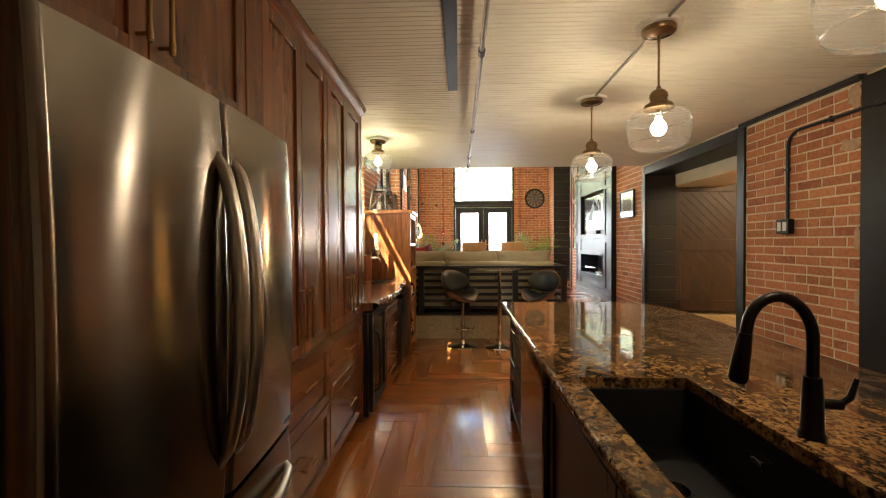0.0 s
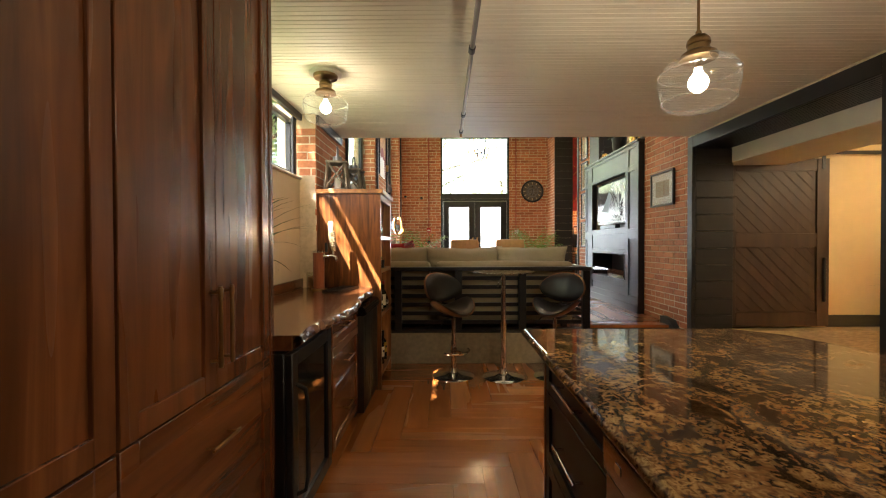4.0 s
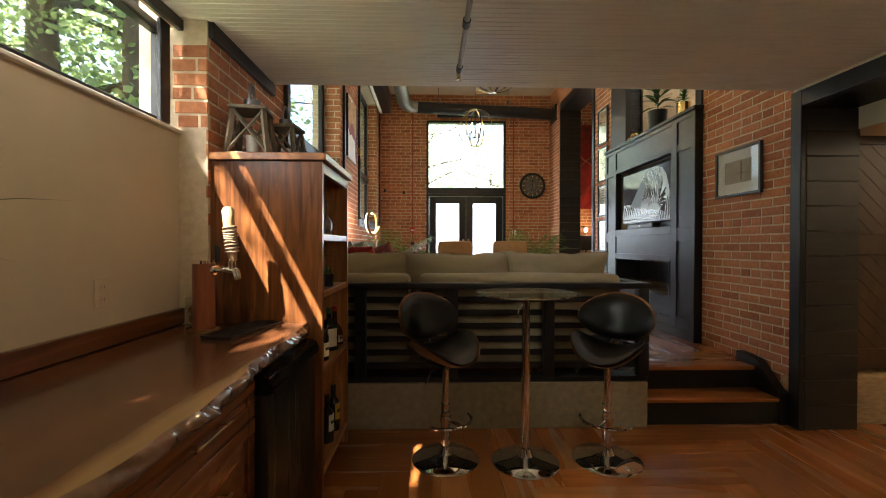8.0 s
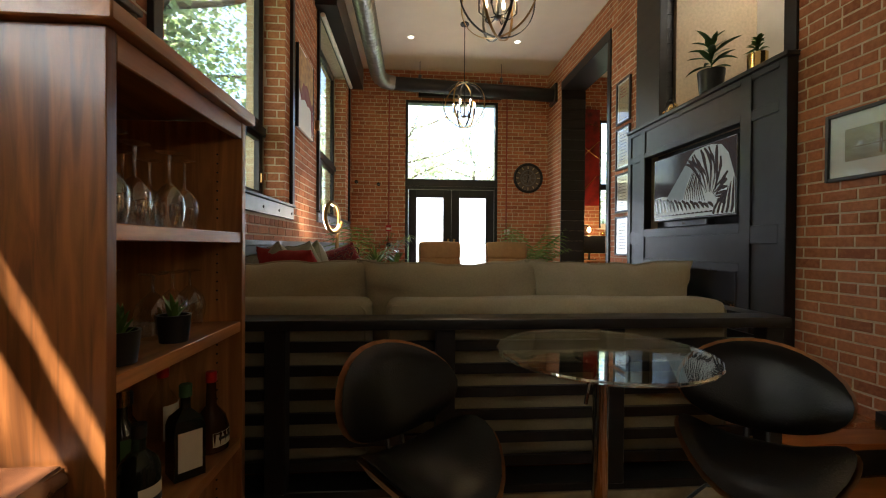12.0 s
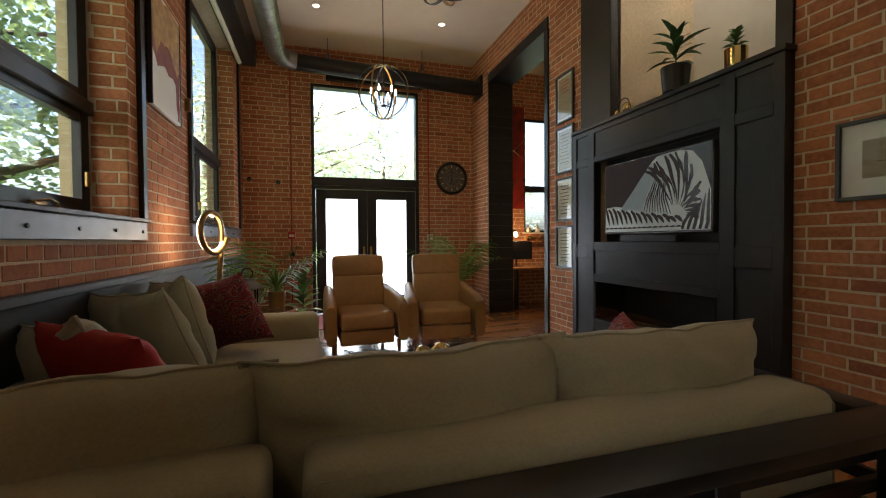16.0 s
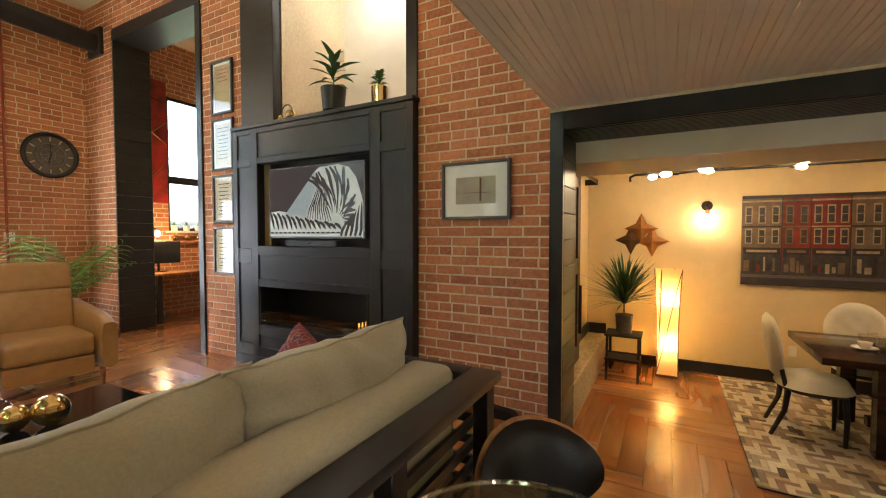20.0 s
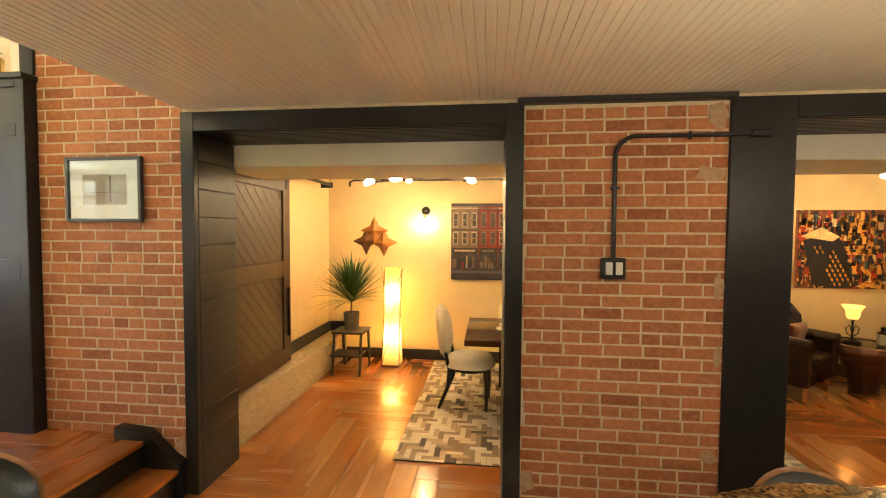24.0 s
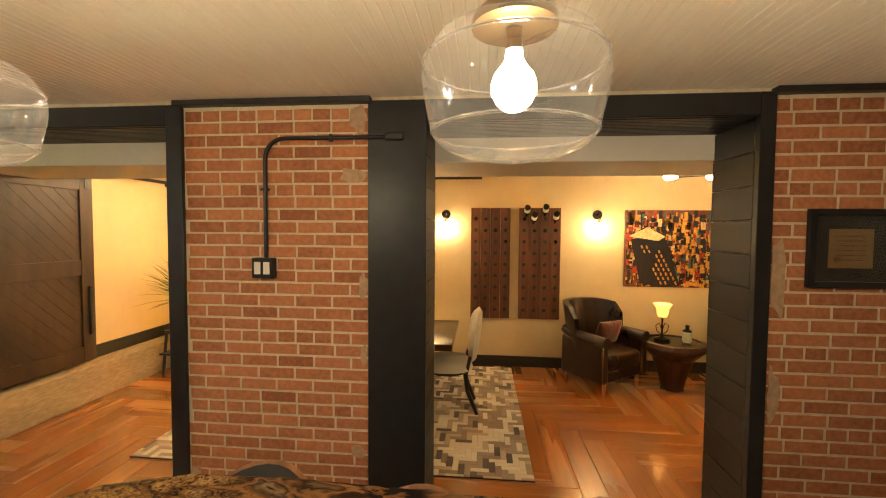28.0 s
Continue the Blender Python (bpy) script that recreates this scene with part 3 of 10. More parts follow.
def tall_window(name, w, mid, mull, past):
    y0, y1, z0, z1 = w
    win = thing(name, "tall black-framed window with casements below a large pane", "window", kind="structure")
    x = XW - 0.20
    sash(win, x, y0, y1, mid, z1, 0.10)
    cuts = [y0, *mull, y1]
    for a, b in zip(cuts, cuts[1:]):
        sash(win, x, a, b, z0 + 0.03, mid - 0.002, 0.085, handle=True)
    part("window_rail", bm_box(x, x + 0.03, y0, y1, mid - 0.04, mid + 0.045, 0.006), M_BLACK, win)
    part("window_sill", bm_box(x - 0.05, XW + 0.05, y0 - 0.13, y1 + past, z0 - 0.012, z0 + 0.012, 0.004), M_BLACK, win)
    part("apron", bm_box(XW + 0.002, XW + 0.03, y0 - 0.13, y1 + past, z0 - 0.13, z0 - 0.013, 0.004), M_GREYMETAL, win, "grey steel apron strip under the sill")
    for k in range(6):
        yb = y0 + 0.12 + k * (y1 - y0) / 5
        part("bolt", moved(bm_cyl(0.010, 0, 0.008, 8), pose(XW + 0.03, yb, z0 - 0.075, 0, 90, 0)), M_BLACK, win)
    part("angle_trim", bm_box(XW + 0.002, XW + 0.035, y1 + past - 0.06, y1 + past + 0.01, z0 + 0.013, 4.84, 0.003), M_BLACK, win)
    part("angle_trim", bm_box(XW + 0.002, XW + 0.035, y0 - 0.13, y0 - 0.06, z0 + 0.013, 4.84, 0.003), M_BLACK, win)
    return win


window_1 = tall_window("window_1", W1, 2.42, [7.15], 0.20)
window_2 = tall_window("window_2", W2, 2.72, [10.68], 0.36)
window_3 = thing("window_3", "low black-framed window above the bar", "window", kind="structure")
sash(window_3, XK - 0.062, KW[0], KW[1], KW[2], KW[3], 0.05)
part("inner_sash", bm_box(XK - 0.03, XK - 0.004, KW[1] - 0.13, KW[1] - 0.055, KW[2] + 0.01, KW[3] - 0.01, 0.006), M_BLACK, window_3)
part("window_sill", bm_box(XK - 0.09, XK + 0.022, KW[0], KW[1], KW[2] - 0.022, KW[2] - 0.003, 0.004), M_WHITE, window_3, "narrow white-painted ledge")

# front doors with the tall pane above them
door_1 = thing("door_1", "black double entrance doors with frosted glass panels", "door", kind="structure")
YD = YN + 0.10
part("transom_frame", bm_join(bm_box(0.0, 0.05, YN - 0.01, YN + 0.16, 2.70, 4.25, 0.004), bm_box(1.79, 1.84, YN - 0.01, YN + 0.16, 2.70, 4.25, 0.004), bm_box(0.05, 1.79, YN - 0.01, YN + 0.16, 4.20, 4.25, 0.004), bm_box(0.0, 1.84, YN - 0.02, YN + 0.16, 2.56, 2.70, 0.004)), M_BLACK, door_1)
pane = part("transom_pane", bm_box(0.045, 1.795, YD, YD + 0.008, 2.695, 4.205), M_PANE, door_1)
pane.visible_shadow = False
part("door_frame", bm_join(bm_box(0.0, 0.06, YN - 0.02, YN + 0.16, FL, 2.558, 0.004), bm_box(1.78, 1.84, YN - 0.02, YN + 0.16, FL, 2.558, 0.004), bm_box(0.06, 1.78, YN - 0.015, YN + 0.16, 2.50, 2.558, 0.004)), M_BLACK, door_1)
M_FROST = bpy.data.materials.new("frosted_glass")
M_FROST.use_nodes = True
nt = M_FROST.node_tree
nt.nodes.remove(nt.nodes["Principled BSDF"])
fr_t = nt.nodes.new("ShaderNodeBsdfTranslucent")
fr_t.inputs["Color"].default_value = (0.95, 0.96, 0.96, 1)
fr_g = nt.nodes.new("ShaderNodeBsdfGlossy")
fr_g.inputs["Roughness"].default_value = 0.3
fr_m = nt.nodes.new("ShaderNodeMixShader")
fr_m.inputs[0].default_value = 0.06
nt.links.new(fr_t.outputs[0], fr_m.inputs[1])
nt.links.new(fr_g.outputs[0], fr_m.inputs[2])
nt.links.new(fr_m.outputs[0], nt.nodes["Material Output"].inputs["Surface"])
for x0, x1, hx in ((0.065, 0.918, 0.86), (0.922, 1.775, 0.98)):
    leaf = part("door_leaf", bm_join(bm_box(x0, x0 + 0.16, YN + 0.03, YN + 0.08, FL + 0.01, 2.495, 0.004), bm_box(x1 - 0.16, x1, YN + 0.03, YN + 0.08, FL + 0.01, 2.495, 0.004), bm_box(x0 + 0.16, x1 - 0.16, YN + 0.03, YN + 0.08, FL + 0.01, FL + 0.27, 0.004), bm_box(x0 + 0.16, x1 - 0.16, YN + 0.03, YN + 0.08, 2.34, 2.495, 0.004)), M_BLACK, door_1)
    gl = part("glass_panel", bm_box(x0 + 0.155, x1 - 0.155, YN + 0.05, YN + 0.058, FL + 0.265, 2.345), M_FROST, leaf, "bright frosted glass panel")
    gl.visible_shadow = False
    part("door_handle", bm_join(bm_box(hx - 0.02, hx + 0.02, YN + 0.02, YN + 0.032, 1.26, 1.52, 0.004), bm_tube([(hx, YN + 0.03, 1.37), (hx, YN - 0.03, 1.37), (hx + (0.1 if hx > 0.9 else -0.1), YN - 0.035, 1.37)], 0.009)), M_BRASS, leaf, "brass lever handle on a plate")

# study window
window_4 = thing("window_4", "tall black-framed window in the study", "window", kind="structure")
for z0, z1 in ((1.75, 2.62), (2.62, 4.0)):
    part("window_frame", bm_join(bm_box(SW0, SW0 + 0.07, YN + 0.08, YN + 0.14, z0, z1, 0.004), bm_box(SW1 - 0.07, SW1, YN + 0.08, YN + 0.14, z0, z1, 0.004), bm_box(SW0, SW1, YN + 0.085, YN + 0.135, z0, z0 + 0.06, 0.004), bm_box(SW0, SW1, YN + 0.085, YN + 0.135, z1 - 0.06, z1, 0.004)), M_BLACK, window_4)
    pn = part("pane", bm_box(SW0 + 0.06, SW1 - 0.06, YN + 0.11, YN + 0.116, z0 + 0.05, z1 - 0.05), M_PANE, window_4)
    pn.visible_shadow = False
part("window_sill", bm_box(SW0 - 0.05, SW1 + 0.05, YN - 0.05, YN + 0.14, 1.735, 1.765, 0.004), M_WHITE, window_4)

# raised floor edge: concrete kerb and two steps
setting("kerb", bm_box(XW, 1.755, YSTEP - 0.012, YSTEP + 0.14, 0.0, 0.345, 0.008, 2), M_CONCRETE, "rough concrete kerb under the railing", "kerb")
setting("trim_floor_edge", bm_box(XW, 1.755, YSTEP - 0.005, YSTEP + 0.14, 0.347, 0.385, 0.004), M_BLACK, "black timber plate on the kerb", "trim")
steps = thing("steps", "two low steps with wooden treads and black risers", "steps", (2.31, YSTEP, 0), kind="structure")
part("riser", bm_box(-0.55, 0.47, 0.03, 0.06, 0, 0.175), M_BLACK, steps)
part("tread", bm_box(-0.55, 0.47, 0.0, 0.30, 0.176, 0.205, 0.006, 2), M_FLOOR, steps, "oiled wooden tread")
part("riser", bm_box(-0.55, 0.47, 0.268, 0.297, 0.206, 0.349), M_BLACK, steps)
part("nosing", bm_box(-0.55, 0.47, 0.245, 0.605, 0.350, 0.3835, 0.006, 2), M_FLOOR, steps, "oiled wooden tread")
part("step_base", bm_box(-0.55, 0.47, 0.06, 0.267, 0.0, 0.17), M_BLACK, steps)
part("stringer", bm_prism([(0.0, 0.0), (0.0, 0.24), (0.05, 0.27), (0.24, 0.44), (0.46, 0.46), (0.46, 0.0)], 0.475, 0.545, "x"), M_BLACK, steps, "black painted stringer against the brick wall")
# concrete ledge and skirting in the dining room
setting("ledge", bm_box(XE2 + 0.03, XR, 5.93, 6.18, 0.0, 0.36, 0.012, 2), M_LEDGE, "rough board-marked concrete ledge along the wall", "ledge")
setting("baseboard", bm_join(bm_box(XR - 0.022, XR, YS, 5.92, 0.0, 0.14, 0.004), bm_box(4.62, XR, 6.155, 6.18, 0.361, 0.50, 0.004), bm_box(XR - 0.023, XR, 5.93, 6.15, 0.361, 0.50, 0.004)), M_BLACKWOOD, "tall black skirting board", "baseboard")
setting("wainscot", bm_join(bm_box(XW, XW + 0.025, 5.9, YN, FL, 1.38, 0.003), bm_box(XW, XW + 0.06, 5.9, YN, 1.38, 1.42, 0.004)), M_WAINSCOT, "dark grey panel with a ledge along the brick wall", "wainscot")


def mortar_patch(y, z, w, h, seed):
    """A smear of old mortar on the east wall, with a ragged outline."""
    ring = []
    for i in range(22):
        q = 2 * math.pi * i / 22
        k = 1 + 0.45 * noise.noise(Vector((math.cos(q) * 1.6 + seed, math.sin(q) * 1.6, seed * 3.1)))
        ring.append((y + w / 2 * k * math.cos(q), z + h / 2 * k * math.sin(q)))
    part("mortar_patch", bm_prism(ring, XE - 0.0065, XE + 0.004, "x"), M_PATCH, wall_east, "patch of old smeared mortar")


for y, z, w, h, k in ((2.66, 2.43, 0.11, 0.15, 1), (3.70, 0.24, 0.09, 0.14, 2), (2.70, 2.10, 0.15, 0.09, 3), (2.66, 0.46, 0.10, 0.07, 4), (5.98, 0.26, 0.10, 0.22, 5), (2.63, 1.45, 0.05, 0.16, 6), (2.63, 1.05, 0.04, 0.12, 7), (0.36, 1.55, 0.07, 0.5, 8), (0.37, 0.9, 0.06, 0.3, 9)):
    mortar_patch(y, z, w, h, k)


# ---- kitchen: cabinets, fridge, island ----
def shaker(name, parent, material, at, y0, y1, z0, z1, x, s=1, w=0.062, t=0.022):
    """A framed door or drawer front in the plane x, facing +x (s = 1) or -x: a sunk panel held by rails and stiles."""
    def slab(a, b, c, d, front, deep, bev=0.0022):
        xa, xb = sorted((x - s * deep, x - s * front))
        return moved(bm_box(xa, xb, a, b, c, d, bev), at)
    leaf = part(name, slab(y0 + w - 0.002, y1 - w + 0.002, z0 + w - 0.002, z1 - w + 0.002, 0.011, t, 0.0), material, parent)
    for a, b in ((y0, y0 + w), (y1 - w, y1)):
        part("stile", slab(a, b, z0, z1, 0, t), material, leaf)
    for c, d in ((z0, z0 + w), (z1 - w, z1)):
        part("rail", slab(y0 + w, y1 - w, c, d, 0.0002, t), material, leaf)
    return leaf


def bm_pull(x, y, z, length, s=1, upright=True, r=0.0065, stand=0.034):
    """A bar pull with two posts and ringed ends, centred at (y, z) on the plane x."""
    a = length / 2
    d = (0, 0, 1) if upright else (0, 1, 0)
    c = Vector((x + s * stand, y, z))
    ends = [c + Vector(d) * a, c - Vector(d) * a]
    out = [bm_tube(ends, r, 10)]
    for e, k in ((c + Vector(d) * (a - 0.02), 1), (c - Vector(d) * (a - 0.02), -1)):
        out.append(bm_tube([(x - s * 0.001, e.y, e.z), (e.x, e.y, e.z)], r * 0.85, 8))
        out.append(bm_tube([tuple(e + Vector(d) * 0.014), tuple(e - Vector(d) * 0.014)], r * 1.25, 10))
    return bm_join(*out)


CX = -0.61


def tall_unit(y0, y1, label, door_z=0.875):
    cab = thing("tall_cabinet", label, "cabinet", ((XK + CX) / 2, (y0 + y1) / 2, 0), group="tall kitchen cabinets")
    ox, oy = (XK + CX) / 2, (y0 + y1) / 2
    at = Matrix.Translation((-ox, -oy, 0))
    part("body", moved(bm_box(XK + 0.004, CX - 0.024, y0 + 0.001, y1 - 0.001, 0.09, 2.44, 0.002), at), M_CHERRY, cab)
    part("toe_kick", moved(bm_box(XK + 0.01, CX - 0.08, y0 + 0.002, y1 - 0.002, 0.0, 0.089), at), M_BLACKWOOD, cab)
    m = (y0 + y1) / 2
    for a, b, hy in ((y0 + 0.003, m - 0.0015, m - 0.035), (m + 0.0015, y1 - 0.003, m + 0.035)):
        d = shaker("door", cab, M_CHERRY, at, a, b, door_z + 0.003, 2.432, CX)
        part("handle", moved(bm_pull(CX, hy, 1.09, 0.26), at), M_BRASS, d, "long aged-brass bar pull")
    for z0, z1 in ((0.105, 0.487), (0.493, door_z - 0.003)):
        d = shaker("drawer", cab, M_CHERRYH, at, y0 + 0.003, y1 - 0.003, z0, z1, CX)
        part("handle", moved(bm_pull(CX, m, (z0 + z1) / 2 + 0.03, 0.17, upright=False, r=0.005), at), M_BRASS, d, "slim aged-brass drawer pull")
    return cab


tall_unit(1.345, 2.168, "tall cherry-stained cabinet with framed doors over two drawers")
tall_unit(2.171, 2.995, "tall cherry-stained cabinet with framed doors beside the bar")
# end panels and the bridge over the fridge
solid("end_panel", bm_box(XK + 0.004, CX + 0.002, 2.998, 3.034, 0.0, 2.44, 0.003), M_CHERRY, "cherry-stained end panel of the tall cabinets", "panel")
solid("end_panel", bm_box(XK + 0.004, CX + 0.002, 1.215, 1.342, 0.0, 2.44, 0.003), M_CHERRY, "cherry-stained filler panel beside the fridge", "panel")
over = thing("over_fridge_cabinet", "cherry-stained cabinet with two framed doors above the fridge", "cabinet", (-0.9, 0.76, 1.86))
at = Matrix.Translation((0.9, -0.76, -1.86))
part("body", moved(bm_box(XK + 0.004, CX - 0.024, 0.25, 1.213, 1.862, 2.44), at), M_CHERRY, over)
for a, b, hy in ((0.252, 0.728, 0.69), (0.732, 1.211, 0.77)):
    d = shaker("door", over, M_CHERRY, at, a, b, 1.875, 2.432, CX)
    part("handle", moved(bm_pull(CX, hy, 2.06, 0.26), at), M_BRASS, d, "long aged-brass bar pull")
solid("end_panel", bm_box(XK + 0.004, CX + 0.05, 0.10, 0.247, 0.0, 2.44, 0.003), M_BLACKWOOD, "dark side panel beside the fridge", "panel")
tall_unit(-0.80, 0.097, "tall cherry-stained cabinet behind the fridge's dark panel")
tall_unit(-1.70, -0.803, "tall cherry-stained cabinet near the back wall")
crown = [(0.0, 0.0), (0.012, 0.0), (0.014, 0.02), (0.03, 0.03), (0.05, 0.066), (0.05, 0.09), (0.0, 0.09)]
solid("crown_moulding", bm_prism([(CX - 0.02 + a, 2.442 + b) for a, b in crown], -1.7, 3.07, "y"), M_CHERRYH, "cherry-stained crown moulding along the cabinet tops", "moulding")

# fridge: two bowed doors over a freezer drawer
FX = -0.455
fridge = thing("fridge", "large brushed-steel fridge with French doors and a freezer drawer", "fridge", (-0.82, 0.69, 0))
at = Matrix.Translation((0.82, -0.69, 0))


def bm_bowed(y0, y1, z0, z1, bow=0.024, x=FX + 0.028, deep=0.085, n=10, m=10):
    """A steel front, bowed across the whole fridge and slightly barrelled from top to bottom."""
    bm = bmesh.new()
    us = [0.0, 0.012, 0.035] + [0.05 + 0.9 * i / n for i in range(n + 1)] + [0.965, 0.988, 1.0]
    rows = []
    for k in range(m + 1):
        v = k / m
        row = [bm.verts.new((x - deep, y0, z0 + v * (z1 - z0)))]
        for u in us:
            y = y0 + u * (y1 - y0)
            w = (y - 0.70) / 0.443
            turn = max(0.0, 0.035 - min(u, 1 - u)) / 0.035
            row.append(bm.verts.new((x + bow * (1 - w * w) + 0.016 * (1 - (2 * v - 1) ** 2) - 0.012 * turn * turn, y, z0 + v * (z1 - z0))))
        row.append(bm.verts.new((x - deep, y1, z0 + v * (z1 - z0))))
        rows.append(row)
    for a, b in zip(rows, rows[1:]):
        for i in range(len(a) - 1):
            bm.faces.new((a[i], a[i + 1], b[i + 1], b[i]))
    bm.faces.new(list(reversed(rows[0])))
    bm.faces.new(rows[-1])
    bm.faces.new([r[0] for r in reversed(rows)] + [r[-1] for r in rows])
    bmesh.ops.recalc_face_normals(bm, faces=bm.faces)
    return bm


part("cabinet_case", moved(bm_box(XK + 0.03, FX - 0.085, 0.255, 1.145, 0.04, 1.765, 0.004), at), M_BLACKPLASTIC, fridge)
part("hinge_cover", moved(bm_box(FX - 0.10, FX - 0.01, 0.262, 0.34, 1.766, 1.79, 0.006), at), M_BLACKPLASTIC, fridge)
part("hinge_cover", moved(bm_box(FX - 0.10, FX - 0.01, 1.06, 1.14, 1.766, 1.79, 0.006), at), M_BLACKPLASTIC, fridge)
for y0, y1, hy, s in ((0.257, 0.697, 0.665, 1), (0.703, 1.143, 0.735, -1)):
    d = part("door", moved(bm_bowed(y0, y1, 0.815, 1.785), at), M_STEEL, fridge)
    pts = []
    for i in range(17):
        u = i / 16
        pts.append((FX + 0.045 + 0.065 * math.sin(math.pi * min(1, max(0, (u - 0.0) / 1.0))) ** 0.5, hy, 0.90 + 0.76 * u))
    h = bm_tube(pts, [0.010 + 0.010 * math.sin(math.pi * i / 16) ** 0.4 for i in range(17)], 10)
    part("handle", moved(h, at), M_SATIN, d, "curved steel door handle")
d = part("freezer_drawer", moved(bm_bowed(0.257, 1.143, 0.07, 0.80, 0.024), at), M_STEEL, fridge)
pts = [(FX + 0.03 + 0.075 * math.sin(math.pi * i / 16) ** 0.5, 0.32 + 0.76 * i / 16, 0.70) for i in range(17)]
part("handle", moved(bm_tube(pts, [0.010 + 0.010 * math.sin(math.pi * i / 16) ** 0.4 for i in range(17)], 10), at), M_SATIN, d, "curved steel drawer handle")
part("badge", moved(moved(bm_cyl(0.012, 0, 0.004, 14), pose(FX + 0.033, 1.105, 1.725, 0, 90, 0)), at), M_CHROME, fridge, "small round chrome badge")
part("vent_label", moved(bm_box(FX + 0.02, FX + 0.038, 1.06, 1.12, 0.835, 0.848), at), M_BLACKPLASTIC, fridge)

# island
M_GRANITE = bpy.data.materials.new("granite")
M_GRANITE.use_nodes = True
nt = M_GRANITE.node_tree
gb = nt.nodes["Principled BSDF"]
co = nt.nodes.new("ShaderNodeTexCoord")


def granite_noise(scale, detail, bend, stretch, turn=0.0):
    mp = nt.nodes.new("ShaderNodeMapping")
    mp.inputs["Rotation"].default_value = (0, 0, turn)
    mp.inputs["Scale"].default_value = stretch
    nt.links.new(co.outputs["Object"], mp.inputs["Vector"])
    n = nt.nodes.new("ShaderNodeTexNoise")
    n.inputs["Scale"].default_value, n.inputs["Detail"].default_value, n.inputs["Distortion"].default_value = scale, detail, bend
    nt.links.new(mp.outputs[0], n.inputs["Vector"])
    return n.outputs["Fac"]


def granite_ramp(fac, stops):
    rp = nt.nodes.new("ShaderNodeValToRGB")
    els = rp.color_ramp.elements
    els[0].position, els[0].color = stops[0][0], (*stops[0][1], 1)
    els[1].position, els[1].color = stops[-1][0], (*stops[-1][1], 1)
    for pos, col in stops[1:-1]:
        els.new(pos).color = (*col, 1)
    nt.links.new(fac, rp.inputs["Fac"])
    return rp.outputs["Color"]


def granite_mix(fac, a, b, mode="MIX"):
    mx = nt.nodes.new("ShaderNodeMix")
    mx.data_type, mx.blend_type = "RGBA", mode
    nt.links.new(fac, mx.inputs[0])
    nt.links.new(a, mx.inputs[6])
    nt.links.new(b, mx.inputs[7])
    return mx.outputs[2]


tan = granite_ramp(granite_noise(66, 9, 0.5, (1.0, 0.9, 1.0), 0.5), ((0.32, (0.013, 0.008, 0.006)), (0.41, (0.085, 0.040, 0.015)), (0.49, (0.175, 0.095, 0.036)), (0.58, (0.29, 0.180, 0.076)), (0.65, (0.15, 0.078, 0.028)), (0.72, (0.03, 0.017, 0.010))))
clouds = granite_ramp(granite_noise(10, 8, 1.2, (1.0, 0.7, 1.0), 0.6), ((0.36, (0.25, 0.2, 0.17)), (0.47, (0.85, 0.8, 0.72)), (0.58, (1.3, 1.3, 1.25))))
tan = granite_mix(granite_ramp(granite_noise(5, 2, 0, (1, 1, 1)), ((0.0, (1, 1, 1)), (1.0, (0.85, 0.85, 0.85)))), tan, clouds, "MULTIPLY")
swirl = granite_ramp(granite_noise(4.5, 9, 2.6, (1.0, 0.55, 1.0), 0.9), ((0.34, (0.006, 0.005, 0.005)), (0.47, (0.022, 0.014, 0.010)), (0.53, (0.22, 0.10, 0.036)), (0.57, (0.012, 0.009, 0.008)), (0.64, (0.22, 0.145, 0.075)), (0.68, (0.008, 0.007, 0.006))))
vein = granite_ramp(granite_noise(3.2, 8, 1.6, (1.0, 0.8, 1.0), 0.2), ((0.44, (0, 0, 0)), (0.49, (1, 1, 1)), (0.52, (0, 0, 0))))
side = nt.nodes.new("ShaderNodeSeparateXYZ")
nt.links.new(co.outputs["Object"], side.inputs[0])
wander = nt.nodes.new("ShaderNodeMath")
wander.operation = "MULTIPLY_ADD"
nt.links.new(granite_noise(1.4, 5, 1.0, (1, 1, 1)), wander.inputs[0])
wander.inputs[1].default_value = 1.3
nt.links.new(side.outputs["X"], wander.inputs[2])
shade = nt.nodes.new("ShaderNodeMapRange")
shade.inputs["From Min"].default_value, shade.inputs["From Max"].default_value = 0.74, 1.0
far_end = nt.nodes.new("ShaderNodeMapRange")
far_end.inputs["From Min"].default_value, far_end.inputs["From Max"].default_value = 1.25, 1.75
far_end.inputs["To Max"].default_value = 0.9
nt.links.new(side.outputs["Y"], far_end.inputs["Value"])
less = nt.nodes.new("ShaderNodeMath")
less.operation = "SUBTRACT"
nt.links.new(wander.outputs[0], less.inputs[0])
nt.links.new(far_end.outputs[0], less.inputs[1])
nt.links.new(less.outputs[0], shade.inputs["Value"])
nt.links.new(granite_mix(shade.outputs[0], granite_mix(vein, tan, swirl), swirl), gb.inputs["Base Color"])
gb.inputs["Roughness"].default_value = 0.06
gb.inputs["Specular IOR Level"].default_value = 0.5

